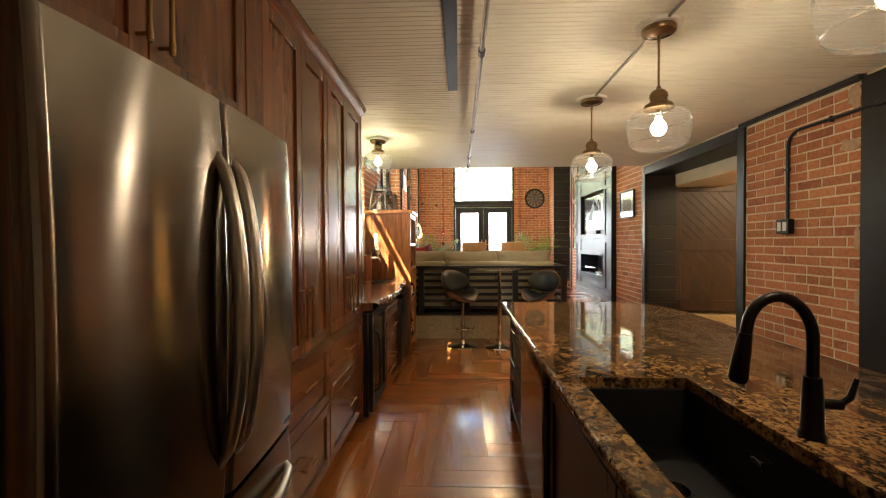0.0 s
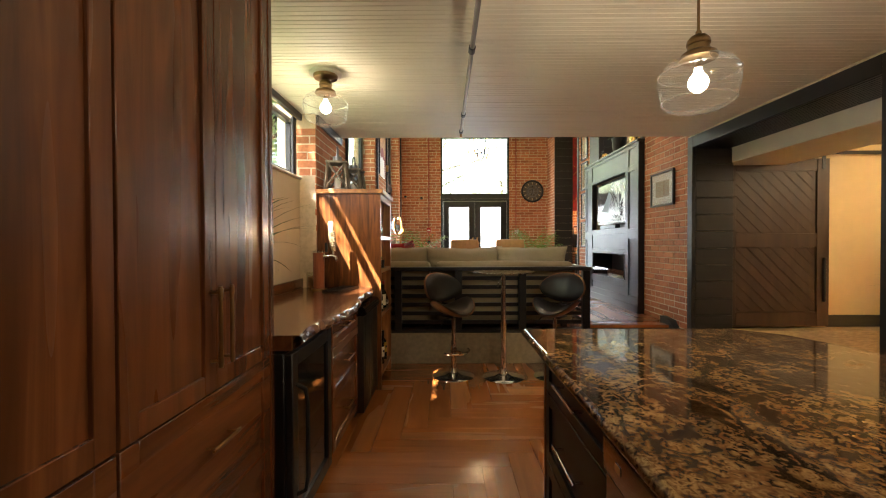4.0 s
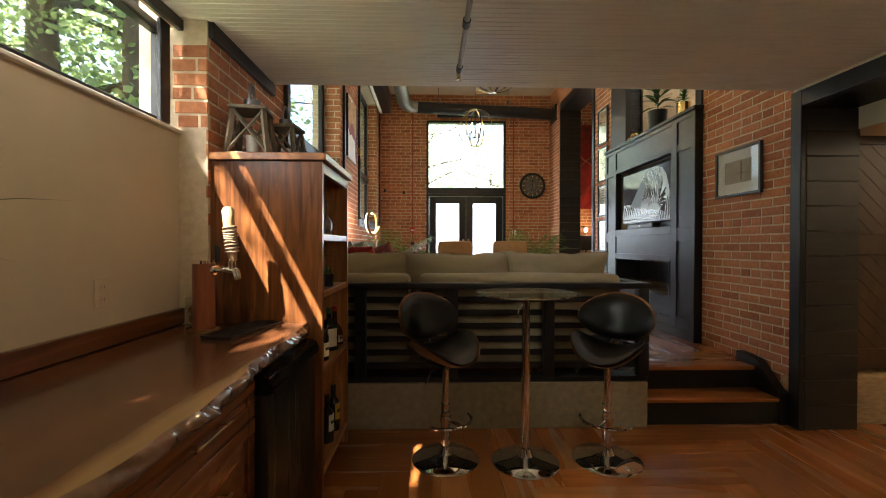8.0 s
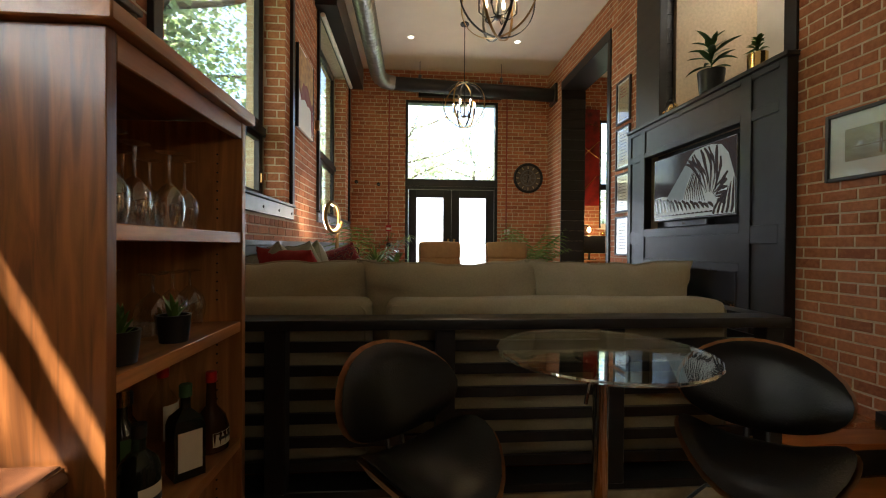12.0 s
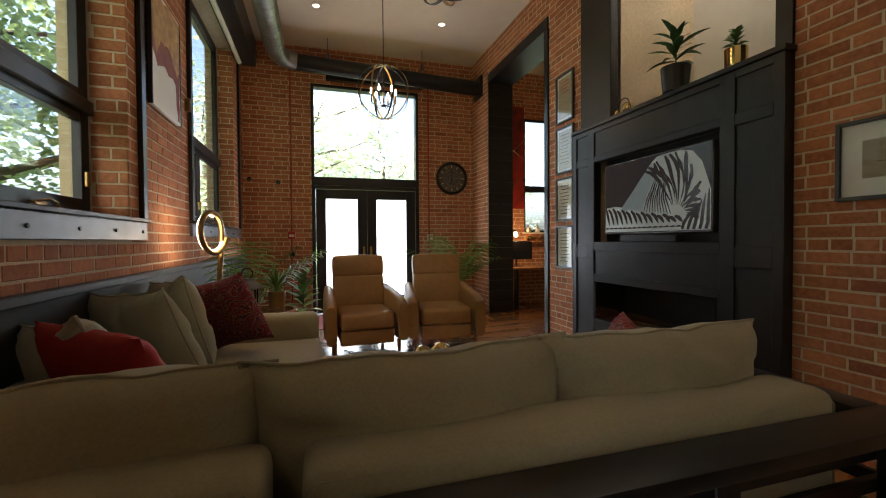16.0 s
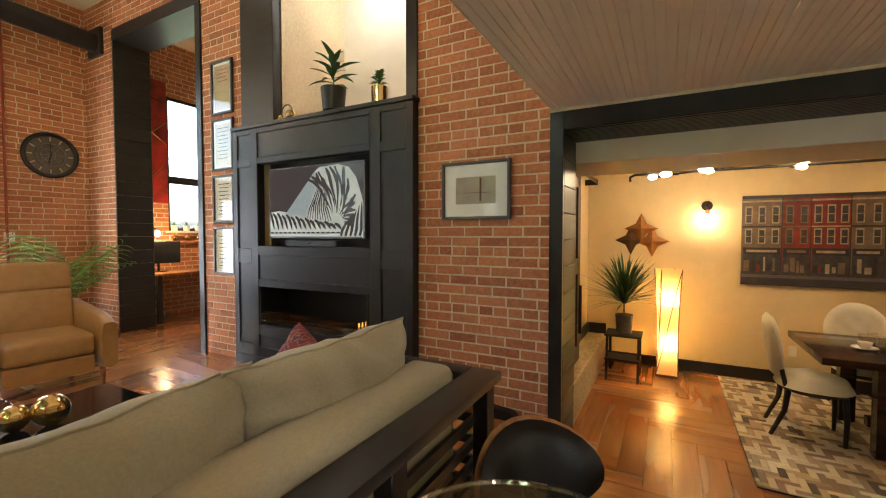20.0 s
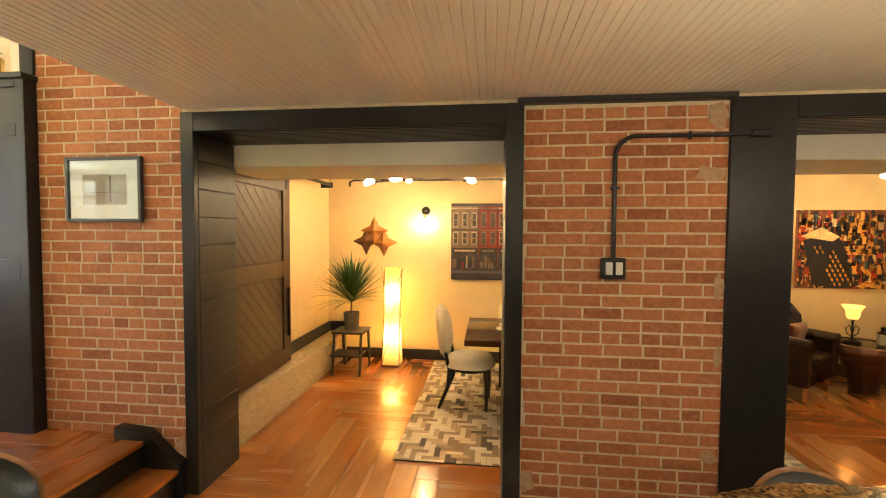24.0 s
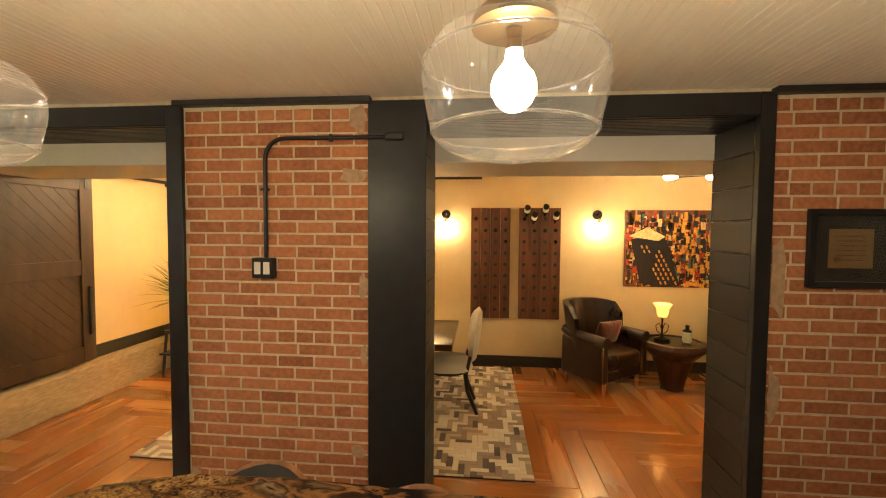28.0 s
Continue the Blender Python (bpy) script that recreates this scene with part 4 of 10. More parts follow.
IX0, IX1, IY0, IY1, IZ = 0.545, 1.84, -0.75, 3.34, 0.92
island = thing("kitchen_island", "black-painted kitchen island with drawers and a steel dishwasher", "island", (1.0, 1.2, 0))
at = Matrix.Translation((-1.0, -1.2, 0))
part("body", moved(bm_join(bm_box(0.60, 1.38, -0.7, 3.04, 0.10, 0.60), bm_box(0.60, 1.38, 1.30, 3.04, 0.60, 0.878), bm_box(1.12, 1.38, -0.7, 1.30, 0.60, 0.878), bm_box(0.60, 0.63, -0.7, 1.30, 0.60, 0.878)), at), M_BLACK, island)
part("toe_kick", moved(bm_box(0.66, 1.32, -0.6, 3.0, 0.0, 0.099), at), M_BLACKWOOD, island)
part("end_panel", moved(bm_box(0.575, 1.40, 3.041, 3.07, 0.0, 0.878, 0.003), at), M_WALNUT, island, "walnut end panel")
for z0, z1 in ((0.72, 0.872), (0.42, 0.714), (0.115, 0.414)):
    d = shaker("drawer", island, M_BLACK, at, 2.30, 3.035, z0, z1, 0.578, -1, 0.05)
    part("handle", moved(bm_pull(0.578, 2.66, (z0 + z1) / 2 + 0.02, 0.26, -1, False, 0.006), at), M_CHROME, d, "polished bar pull")
dish = part("dishwasher", moved(bm_box(0.548, 0.60, 1.62, 2.28, 0.11, 0.78, 0.006), at), M_STEEL, island, "brushed-steel dishwasher front")
part("control_panel", moved(bm_box(0.540, 0.60, 1.62, 2.28, 0.783, 0.872, 0.008, 2), at), M_STEEL, dish, "steel control panel with a pocket handle")
part("badge", moved(bm_box(0.5385, 0.541, 2.17, 2.20, 0.82, 0.84), at), M_CHROME, dish)
for y0, y1 in ((0.80, 1.60), (0.0, 0.79), (-0.68, -0.01)):
    d = shaker("door", island, M_BLACK, at, y0, y1, 0.115, 0.80, 0.578, -1)
part("sink_apron", moved(bm_box(0.580, 0.60, -0.68, 1.60, 0.806, 0.876), at), M_BLACK, island)

# granite worktop with a cut-out for the sink
S0, S1, T0, T1 = 0.625, 1.03, 0.43, 1.31    # sink opening
top = thing("worktop", "polished brown and black granite worktop with a shaped far end", "worktop", (1.15, 1.3, 0.88))
at = Matrix.Translation((-1.15, -1.3, -0.88))
curve = [(IX1 - 0.03, 2.05), (IX1 - 0.005, 2.6), (IX1 - 0.02, 2.95), (IX1 - 0.11, 3.2), (IX1 - 0.26, 3.33), (IX1 - 0.32, IY1)]
slab = bm_join(
    bm_box(IX0, S0, T0, T1, 0.88, IZ), bm_box(S1, IX1 - 0.03, T0, T1, 0.88, IZ), bm_box(IX0, IX1 - 0.03, IY0, T0, 0.88, IZ),
    bm_prism([(IX0, T1), (IX1 - 0.03, T1)] + curve + [(IX0, IY1)], 0.88, IZ))
bmesh.ops.remove_doubles(slab, verts=slab.verts, dist=0.0005)
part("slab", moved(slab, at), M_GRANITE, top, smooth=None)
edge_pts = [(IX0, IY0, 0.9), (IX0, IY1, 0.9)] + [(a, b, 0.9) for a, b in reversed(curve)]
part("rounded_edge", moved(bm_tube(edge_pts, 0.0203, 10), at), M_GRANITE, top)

sink = thing("kitchen_sink", "matte black composite sink let into the granite worktop", "sink", (0.83, 0.8, 0.66))
at = Matrix.Translation((-0.83, -0.8, -0.66))
M_SINK = mat("black_composite", (0.010, 0.009, 0.009), 0.35, grain=60, amount=0.5, bump=0.2, bump_scale=300)
part("basin_floor", moved(bm_box(S0 - 0.015, S1 + 0.015, T0 - 0.015, T1 + 0.015, 0.655, 0.67), at), M_SINK, sink)
for x0, x1, y0, y1 in ((S0 - 0.02, S0 - 0.003, T0 - 0.02, T1 + 0.02), (S1 + 0.003, S1 + 0.02, T0 - 0.02, T1 + 0.02), (S0, S1, T1 + 0.003, T1 + 0.02), (S0, S1, T0 - 0.02, T0 - 0.003)):
    part("basin_side", moved(bm_box(x0, x1, y0, y1, 0.66, 0.879), at), M_SINK, sink)
part("divider", moved(bm_box(S0 - 0.002, S1 + 0.002, 0.78, 0.81, 0.67, 0.77, 0.012, 2), at), M_SINK, sink)
part("drain", moved(bm_cyl(0.045, 0.671, 0.676, 20, 0.83, 1.0), at), M_CHROME, sink, "steel drain ring")
part("label_plate", moved(bm_box(1.018, 1.026, 0.90, 0.94, 0.80, 0.812), at), M_CHROME, sink)

faucet = thing("kitchen_faucet", "oil-rubbed bronze pull-down faucet on the worktop", "faucet", (1.10, 0.83, IZ))
M_BRONZE = mat("oil_rubbed_bronze", (0.022, 0.017, 0.014), 0.3, 0.8, grain=20, amount=0.4)
part("base", bm_lathe([(0, 0), (0.032, 0), (0.032, 0.012), (0.026, 0.02), (0.024, 0.10), (0.021, 0.16), (0.0, 0.165)], 20), M_BRONZE, faucet)
neck = [(0, 0, 0.15), (0, 0, 0.26)] + [(-0.085 + 0.085 * math.cos(a), 0.01 * math.sin(a), 0.27 + 0.10 * math.sin(a)) for a in [math.pi * i / 14 for i in range(0, 14)]] + [(-0.175, 0, 0.25)]
part("neck", bm_tube(neck, 0.0145, 12), M_BRONZE, faucet)
part("spray_head", bm_tube([(-0.173, 0, 0.275), (-0.18, 0, 0.23), (-0.192, 0, 0.155), (-0.194, 0, 0.145)], [0.016, 0.02, 0.024, 0.018], 14), M_BRONZE, faucet)
part("lever", bm_join(bm_tube([(0.02, 0, 0.09), (0.065, -0.01, 0.09)], 0.014, 10), bm_tube([(0.06, -0.01, 0.09), (0.085, -0.012, 0.11), (0.10, -0.014, 0.16)], [0.009, 0.009, 0.006], 8)), M_BRONZE, faucet)


# ---- school-house pendants ----
M_BULB = mat("lit_bulb", (1, 0.85, 0.6), 0.3, emit=(1.0, 0.78, 0.48), power=9.0)
M_CLEARBULB = mat("lit_clear_bulb", (1, 0.85, 0.6), 0.3, emit=(1.0, 0.84, 0.60), power=2.2)


PX = 1.195
M_LAMPBRASS = mat("satin_brass", (0.27, 0.18, 0.09), 0.27, 1.0, grain=20, amount=0.15)


def school_lamp(drop, label, at, name="pendant_lamp", group="glass pendants over the island"):
    """A glass lamp; its origin is the middle of the ceiling plate, at the ceiling."""
    lamp = thing(name, label, "lamp", at, group=group)
    part("ceiling_block", bm_cyl(0.11, -0.02, 0.0, 32, bevel=0.003), M_WHITE, lamp, "white-painted round mounting block")
    part("canopy", bm_lathe([(0, -0.055), (0.02, -0.054), (0.03, -0.046), (0.078, -0.042), (0.083, -0.034), (0.083, -0.02), (0.0, -0.02)], 28), M_LAMPBRASS, lamp)
    if drop > 0.15:
        part("stem", bm_join(bm_cyl(0.0055, -drop + 0.19, -0.05, 10), bm_cyl(0.009, -0.085, -0.052, 10)), M_LAMPBRASS, lamp)
    z = -drop
    part("socket", bm_lathe([(0.0, z + 0.222), (0.010, z + 0.222), (0.013, z + 0.208), (0.030, z + 0.200), (0.042, z + 0.186), (0.045, z + 0.172), (0.045, z + 0.166), (0.041, z + 0.163), (0.041, z + 0.140), (0.055, z + 0.136), (0.067, z + 0.127), (0.071, z + 0.118), (0.071, z + 0.106), (0.0, z + 0.106)], 28), M_LAMPBRASS, lamp, "stepped aged-brass lamp cap")
    prof = [(0.066, z + 0.112), (0.075, z + 0.107), (0.105, z + 0.097), (0.130, z + 0.080), (0.147, z + 0.056), (0.154, z + 0.030), (0.152, z + 0.002), (0.146, z - 0.028), (0.139, z - 0.058), (0.132, z - 0.075), (0.114, z - 0.090), (0.082, z - 0.103), (0.042, z - 0.111), (0.0, z - 0.114)]
    g = part("shade", bm_lathe(prof, 40), M_SHADEGLASS, lamp, "clear blown-glass school-house shade")
    g.visible_shadow = False
    for rr, zz in ((0.150, 0.048), (0.137, -0.066)):
        ring_ = part("rim", bm_tube([(rr * math.cos(a), rr * math.sin(a), z + zz) for a in [2 * math.pi * i / 40 for i in range(40)]], 0.0026, 6, closed=True), M_RIMGLASS, lamp)
        ring_.visible_shadow = False
    bulb = part("bulb", bm_lathe([(0, z - 0.030), (0.015, z - 0.028), (0.029, z - 0.017), (0.037, z + 0.000), (0.038, z + 0.014), (0.033, z + 0.030), (0.022, z + 0.044), (0.015, z + 0.056), (0.014, z + 0.070), (0.0, z + 0.070)], 20), M_CLEARBULB, lamp, "glowing clear filament bulb")
    bulb.visible_shadow = False
    part("bulb_cap", bm_cyl(0.0135, z + 0.068, z + 0.104, 14), M_LAMPBRASS, lamp)
    return lamp


for yy in (0.72, 1.89, 2.975):
    school_lamp(0.535, "clear glass school-house pendant with aged brass fittings, lit", (PX, yy, ZK))
    bulb_light((PX, yy, ZK - 0.525), LAMP_PENDANT, (1.0, 0.83, 0.60))
school_lamp(0.255, "clear glass school-house lamp close under the ceiling above the bar", (-0.69, 4.13, ZK), "ceiling_lamp", "glass lamps in the kitchen")
bulb_light((-0.69, 4.13, ZK - 0.245), LAMP_BAR, (1.0, 0.83, 0.60))
# steel conduits on the ceiling
M_CONDUIT = mat("conduit_steel", (0.30, 0.28, 0.25), 0.35, 1.0, grain=15, amount=0.2)
pipe = thing("ceiling_pipe", "steel sprinkler pipe with black couplings along the ceiling", "pipe", (0.30, 2.0, ZK))
part("tube", bm_tube([(0, -4.0, -0.045), (0, 3.6, -0.045)], 0.014, 12), M_CONDUIT, pipe)
for yy in (-2.6, -0.55, 0.05, 1.7, 2.95, 3.5):
    part("coupling", bm_tube([(0, yy - 0.03, -0.045), (0, yy + 0.03, -0.045)], 0.021, 12), M_BLACKPLASTIC, pipe)
    part("hanger", bm_box(-0.006, 0.006, yy - 0.008, yy + 0.008, -0.03, 0.0), M_BLACKPLASTIC, pipe)
part("sprinkler", bm_join(bm_cyl(0.012, -0.09, -0.05, 10, 0, 3.55), bm_cyl(0.018, -0.098, -0.092, 12, 0, 3.55)), M_BRASS, pipe)
# thin dark strip parallel to the pipe, ending at y 2.75
board = setting("ceiling_strip", bm_box(0.095, 0.165, YS, 2.75, ZK - 0.004, ZK + 0.01), M_BLACKWOOD, "dark strip across the beadboard", "trim")
rod = thing("ceiling_conduit", "thin steel conduit between the pendant blocks", "conduit", (PX, 1.9, ZK))
part("tube", bm_join(bm_tube([(0.0, -1.2, -0.012), (0.0, -0.12, -0.012)], 0.008, 8), bm_tube([(0.0, 0.05, -0.012), (0.0, 1.08, -0.012)], 0.008, 8)), M_CONDUIT, rod)


# ---- bar: live-edge top, drawers, fridges ----
BZ = 0.955


def bar_edge(y):
    return -0.502 + 0.060 * math.exp(-((y - 3.85) / 0.35) ** 2) - 0.018 * math.exp(-((y - 5.05) / 0.18) ** 2) + 0.007 * math.sin(y * 11.0) + 0.005 * math.sin(y * 23.0)


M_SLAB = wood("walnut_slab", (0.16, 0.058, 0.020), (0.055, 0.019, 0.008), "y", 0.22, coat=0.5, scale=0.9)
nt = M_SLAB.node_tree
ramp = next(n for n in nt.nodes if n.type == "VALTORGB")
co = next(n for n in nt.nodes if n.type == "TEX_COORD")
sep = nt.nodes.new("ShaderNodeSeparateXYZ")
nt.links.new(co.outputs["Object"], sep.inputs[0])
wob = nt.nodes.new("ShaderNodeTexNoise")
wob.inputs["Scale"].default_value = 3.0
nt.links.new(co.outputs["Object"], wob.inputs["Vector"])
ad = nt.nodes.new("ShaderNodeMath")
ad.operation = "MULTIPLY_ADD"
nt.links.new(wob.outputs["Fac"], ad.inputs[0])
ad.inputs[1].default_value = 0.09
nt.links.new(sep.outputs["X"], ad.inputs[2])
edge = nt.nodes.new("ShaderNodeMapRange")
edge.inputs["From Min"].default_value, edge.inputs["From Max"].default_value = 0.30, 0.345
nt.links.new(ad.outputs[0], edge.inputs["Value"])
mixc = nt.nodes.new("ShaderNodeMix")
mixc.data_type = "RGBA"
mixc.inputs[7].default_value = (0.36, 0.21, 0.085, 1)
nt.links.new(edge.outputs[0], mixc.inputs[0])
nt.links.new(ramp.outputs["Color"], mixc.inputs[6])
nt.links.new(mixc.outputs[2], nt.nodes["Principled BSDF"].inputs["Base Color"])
M_BARK = mat("live_edge_bark", (0.20, 0.112, 0.068), 0.24, grain=18, amount=0.45, second=(0.07, 0.032, 0.018), bump=1.0, bump_scale=26, coat=0.9)

bar = thing("bar_counter", "live-edge walnut bar top with a pale sapwood rim", "counter", (-0.8, 4.05, 0.885))
at = Matrix.Translation((0.8, -4.05, -0.885))
NB = 200
ys = [3.037 + (5.065 - 3.037) * i / NB for i in range(NB + 1)]
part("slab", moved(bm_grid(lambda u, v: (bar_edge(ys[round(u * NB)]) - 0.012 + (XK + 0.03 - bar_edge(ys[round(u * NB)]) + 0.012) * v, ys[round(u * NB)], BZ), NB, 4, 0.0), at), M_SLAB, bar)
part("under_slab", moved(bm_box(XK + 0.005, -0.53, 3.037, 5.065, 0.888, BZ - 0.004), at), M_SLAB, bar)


def bark(u, v):
    """The barked edge: lumps and hollows along a rounded profile."""
    y = ys[round(u * NB)]
    e = bar_edge(y)
    k = round(v * 9)
    q = k / 9
    lump = noise.noise(Vector((y * 9, q * 2.0, 1.0))) * 0.016 + noise.noise(Vector((y * 24, q * 4.5, 4.0))) * 0.011 + noise.noise(Vector((y * 55, q * 9, 8.0))) * 0.005
    bulge = 0.022 * math.sin(math.pi * min(1.0, q * 1.25)) - 0.05 * q ** 3
    w = 0.0 if k == 0 else 1.0
    return (e - 0.012 + bulge + lump * w, y, BZ - 0.078 * q + lump * 0.35 * w * (k < 9))


part("live_edge", moved(bm_grid(bark, NB, 9), at), M_BARK, bar, "rough glossy bark edge", smooth=75)
part("backsplash", moved(bm_box(XK + 0.003, XK + 0.028, 3.037, 5.065, BZ + 0.002, BZ + 0.085, 0.004), at), M_CHERRYH, bar, "dark stained upstand against the wall")

cabinet = thing("bar_cabinet", "cherry-stained drawer unit under the bar top", "cabinet", (-0.85, 4.02, 0))
at = Matrix.Translation((0.85, -4.02, 0))
part("body", moved(bm_box(XK + 0.01, -0.556, 3.682, 4.398, 0.09, 0.886), at), M_CHERRY, cabinet)
part("toe_kick", moved(bm_box(XK + 0.01, -0.62, 3.69, 4.39, 0.0, 0.089), at), M_BLACKWOOD, cabinet)
for z0, z1 in ((0.735, 0.872), (0.425, 0.729), (0.105, 0.419)):
    d = shaker("drawer", cabinet, M_CHERRYH, at, 3.69, 4.39, z0, z1, -0.532, 1, 0.05)
    part("handle", moved(bm_pull(-0.532, 4.04, (z0 + z1) / 2 + 0.015, 0.2, 1, False, 0.005), at), M_BRASS, d, "slim aged-brass drawer pull")
wine = thing("wine_fridge", "black glass-door wine fridge under the bar", "fridge", (-0.85, 3.36, 0))
at = Matrix.Translation((0.85, -3.36, 0))
part("case", moved(bm_box(XK + 0.02, -0.57, 3.042, 3.678, 0.02, 0.872, 0.004), at), M_BLACKPLASTIC, wine)
d = part("door", moved(bm_join(bm_box(-0.569, -0.535, 3.05, 3.12, 0.06, 0.868, 0.004), bm_box(-0.569, -0.535, 3.60, 3.67, 0.06, 0.868, 0.004), bm_box(-0.569, -0.535, 3.12, 3.60, 0.06, 0.13, 0.004), bm_box(-0.569, -0.535, 3.12, 3.60, 0.80, 0.868, 0.004)), at), M_BLACKPLASTIC, wine)
part("glass_panel", moved(bm_box(-0.555, -0.548, 3.118, 3.602, 0.128, 0.802), at), M_BLACKGLOSS, d, "dark reflective glass panel")
part("handle", moved(bm_tube([(-0.535, 3.10, 0.72), (-0.495, 3.10, 0.70), (-0.485, 3.10, 0.64), (-0.485, 3.10, 0.30), (-0.495, 3.10, 0.24), (-0.535, 3.10, 0.22)], 0.010, 8), at), M_BLACKPLASTIC, d)
mini = thing("mini_fridge", "dark steel undercounter fridge with a black pocket handle", "fridge", (-0.85, 4.73, 0))
at = Matrix.Translation((0.85, -4.73, 0))
M_DARKSTEEL = mat("dark_steel", (0.09, 0.085, 0.08), 0.3, 0.9, grain=3, amount=0.1, stretch=(50, 50, 0.6))
part("case", moved(bm_box(XK + 0.02, -0.56, 4.41, 5.055, 0.02, 0.87, 0.004), at), M_BLACKPLASTIC, mini)
d = part("door", moved(bm_box(-0.558, -0.492, 4.413, 5.052, 0.05, 0.80, 0.006, 2), at), M_DARKSTEEL, mini)
cap = [(-0.558, 0.80), (-0.492, 0.80), (-0.472, 0.81), (-0.47, 0.83), (-0.485, 0.862), (-0.52, 0.875), (-0.558, 0.875)]
part("handle", moved(bm_prism(cap, 4.413, 5.052, "y"), at), M_BLACKGLOSS, d, "glossy black moulded grip")
part("grip_line", moved(bm_tube([(-0.478 - 0.03 * abs(2 * u - 1) ** 2, 4.45 + 0.57 * u, 0.815) for u in [i / 10 for i in range(11)]], 0.005, 6), at), M_CHROME, d)

# things on the bar
tap = thing("beer_tap", "copper-wrapped beer tower with chrome taps and a carved handle", "beer tap", (-0.97, 4.86, BZ))
M_COPPER = mat("copper_wood_wrap", (0.24, 0.075, 0.028), 0.3, grain=6, amount=0.35, stretch=(8, 8, 0.8), second=(0.11, 0.028, 0.012), coat=0.5)
part("tower", bm_cyl(0.045, 0.008, 0.295, 28), M_COPPER, tap)
part("foot_ring", bm_cyl(0.062, 0.0, 0.012, 28, bevel=0.003), M_BRASS, tap)
part("top_cap", bm_cyl(0.048, 0.295, 0.31, 28, bevel=0.003), M_CHROME, tap, "chrome cap")
for dx, dy in ((0.045, -0.012), (0.040, 0.028)):
    f = part("faucet", bm_join(bm_tube([(dx - 0.01, dy, 0.265), (dx + 0.075, dy, 0.27)], 0.011, 10), bm_tube([(dx, dy, 0.266), (dx + 0.012, dy, 0.266)], 0.022, 14), bm_tube([(dx + 0.05, dy, 0.27), (dx + 0.09, dy, 0.262), (dx + 0.10, dy, 0.225)], [0.013, 0.013, 0.008], 10), bm_cyl(0.009, 0.27, 0.31, 10, dx + 0.075, dy)), M_CHROME, tap, "chrome beer faucet")
    if dy > 0:
        part("tap_handle", bm_tube([(dx + 0.075, dy, 0.305), (dx + 0.07, dy, 0.33), (dx + 0.055, dy, 0.48), (dx + 0.052, dy, 0.53), (dx + 0.05, dy, 0.545)], [0.014, 0.02, 0.024, 0.026, 0.016], 12), mat("pale_wood", (0.5, 0.32, 0.16), 0.5, grain=10, amount=0.2, stretch=(5, 5, 1)), f, "pale carved wooden tap handle")
        for k in range(9):
            z = 0.35 + 0.013 * k
            part("cord", bm_tube([((dx + 0.068 - k * 0.0012) + 0.0255 * math.cos(a), dy + 0.0255 * math.sin(a), z + 0.004 * math.sin(a + k)) for a in [2 * math.pi * i / 14 for i in range(14)]], 0.0045, 6, closed=True), mat("jute_cord", (0.22, 0.16, 0.09), 0.9, grain=60, amount=0.3) if k == 0 else bpy.data.materials["jute_cord"], f)
    else:
        part("tap_handle", bm_tube([(dx + 0.02, dy, 0.30), (dx + 0.018, dy, 0.36), (dx + 0.016, dy, 0.375)], [0.011, 0.012, 0.008], 10), M_BLACKPLASTIC, f, "short black tap handle")
tap.scale = (1.1, 1.1, 1.1)
tray = thing("drip_tray", "black slotted rubber drip tray on the bar", "tray", (-0.775, 4.86, BZ), -12)
part("rim", bm_join(bm_box(-0.075, 0.075, -0.20, 0.20, 0, 0.006, 0.002), bm_box(-0.075, -0.067, -0.20, 0.20, 0.006, 0.016), bm_box(0.067, 0.075, -0.20, 0.20, 0.006, 0.016), bm_box(-0.067, 0.067, -0.20, -0.192, 0.006, 0.016), bm_box(-0.067, 0.067, 0.192, 0.20, 0.006, 0.016)), M_BLACKPLASTIC, tray)
for k in range(30):
    part("slat", bm_box(-0.066, 0.066, -0.187 + k * 0.0125, -0.181 + k * 0.0125, 0.007, 0.015), M_BLACKPLASTIC, tray)
nuts = thing("nut_jar", "square glass jar of nuts beside the beer tap", "jar", (-1.06, 4.98, BZ))
g = part("glass", bm_join(bm_box(-0.045, 0.045, -0.045, -0.042, 0, 0.15), bm_box(-0.045, 0.045, 0.042, 0.045, 0, 0.15), bm_box(-0.045, -0.042, -0.042, 0.042, 0, 0.15), bm_box(0.042, 0.045, -0.042, 0.042, 0, 0.15), bm_box(-0.045, 0.045, -0.045, 0.045, 0, 0.004)), M_CLEAR, nuts)
rng = random.Random(4)
M_NUT = mat("almond_skin", (0.42, 0.22, 0.09), 0.6, grain=40, amount=0.3)
heap = []
for k in range(90):
    b = bmesh.new()
    bmesh.ops.create_icosphere(b, subdivisions=1, radius=0.011)
    heap.append(moved(b, Matrix.LocRotScale((rng.uniform(-0.032, 0.032), rng.uniform(-0.032, 0.032), 0.012 + 0.095 * (k / 90)), Euler((rng.uniform(0, 6), rng.uniform(0, 6), 0)), (1.3, 0.8, 0.6))))
part("nuts", bm_join(*heap), M_NUT, nuts)["kind"] = "stuff"


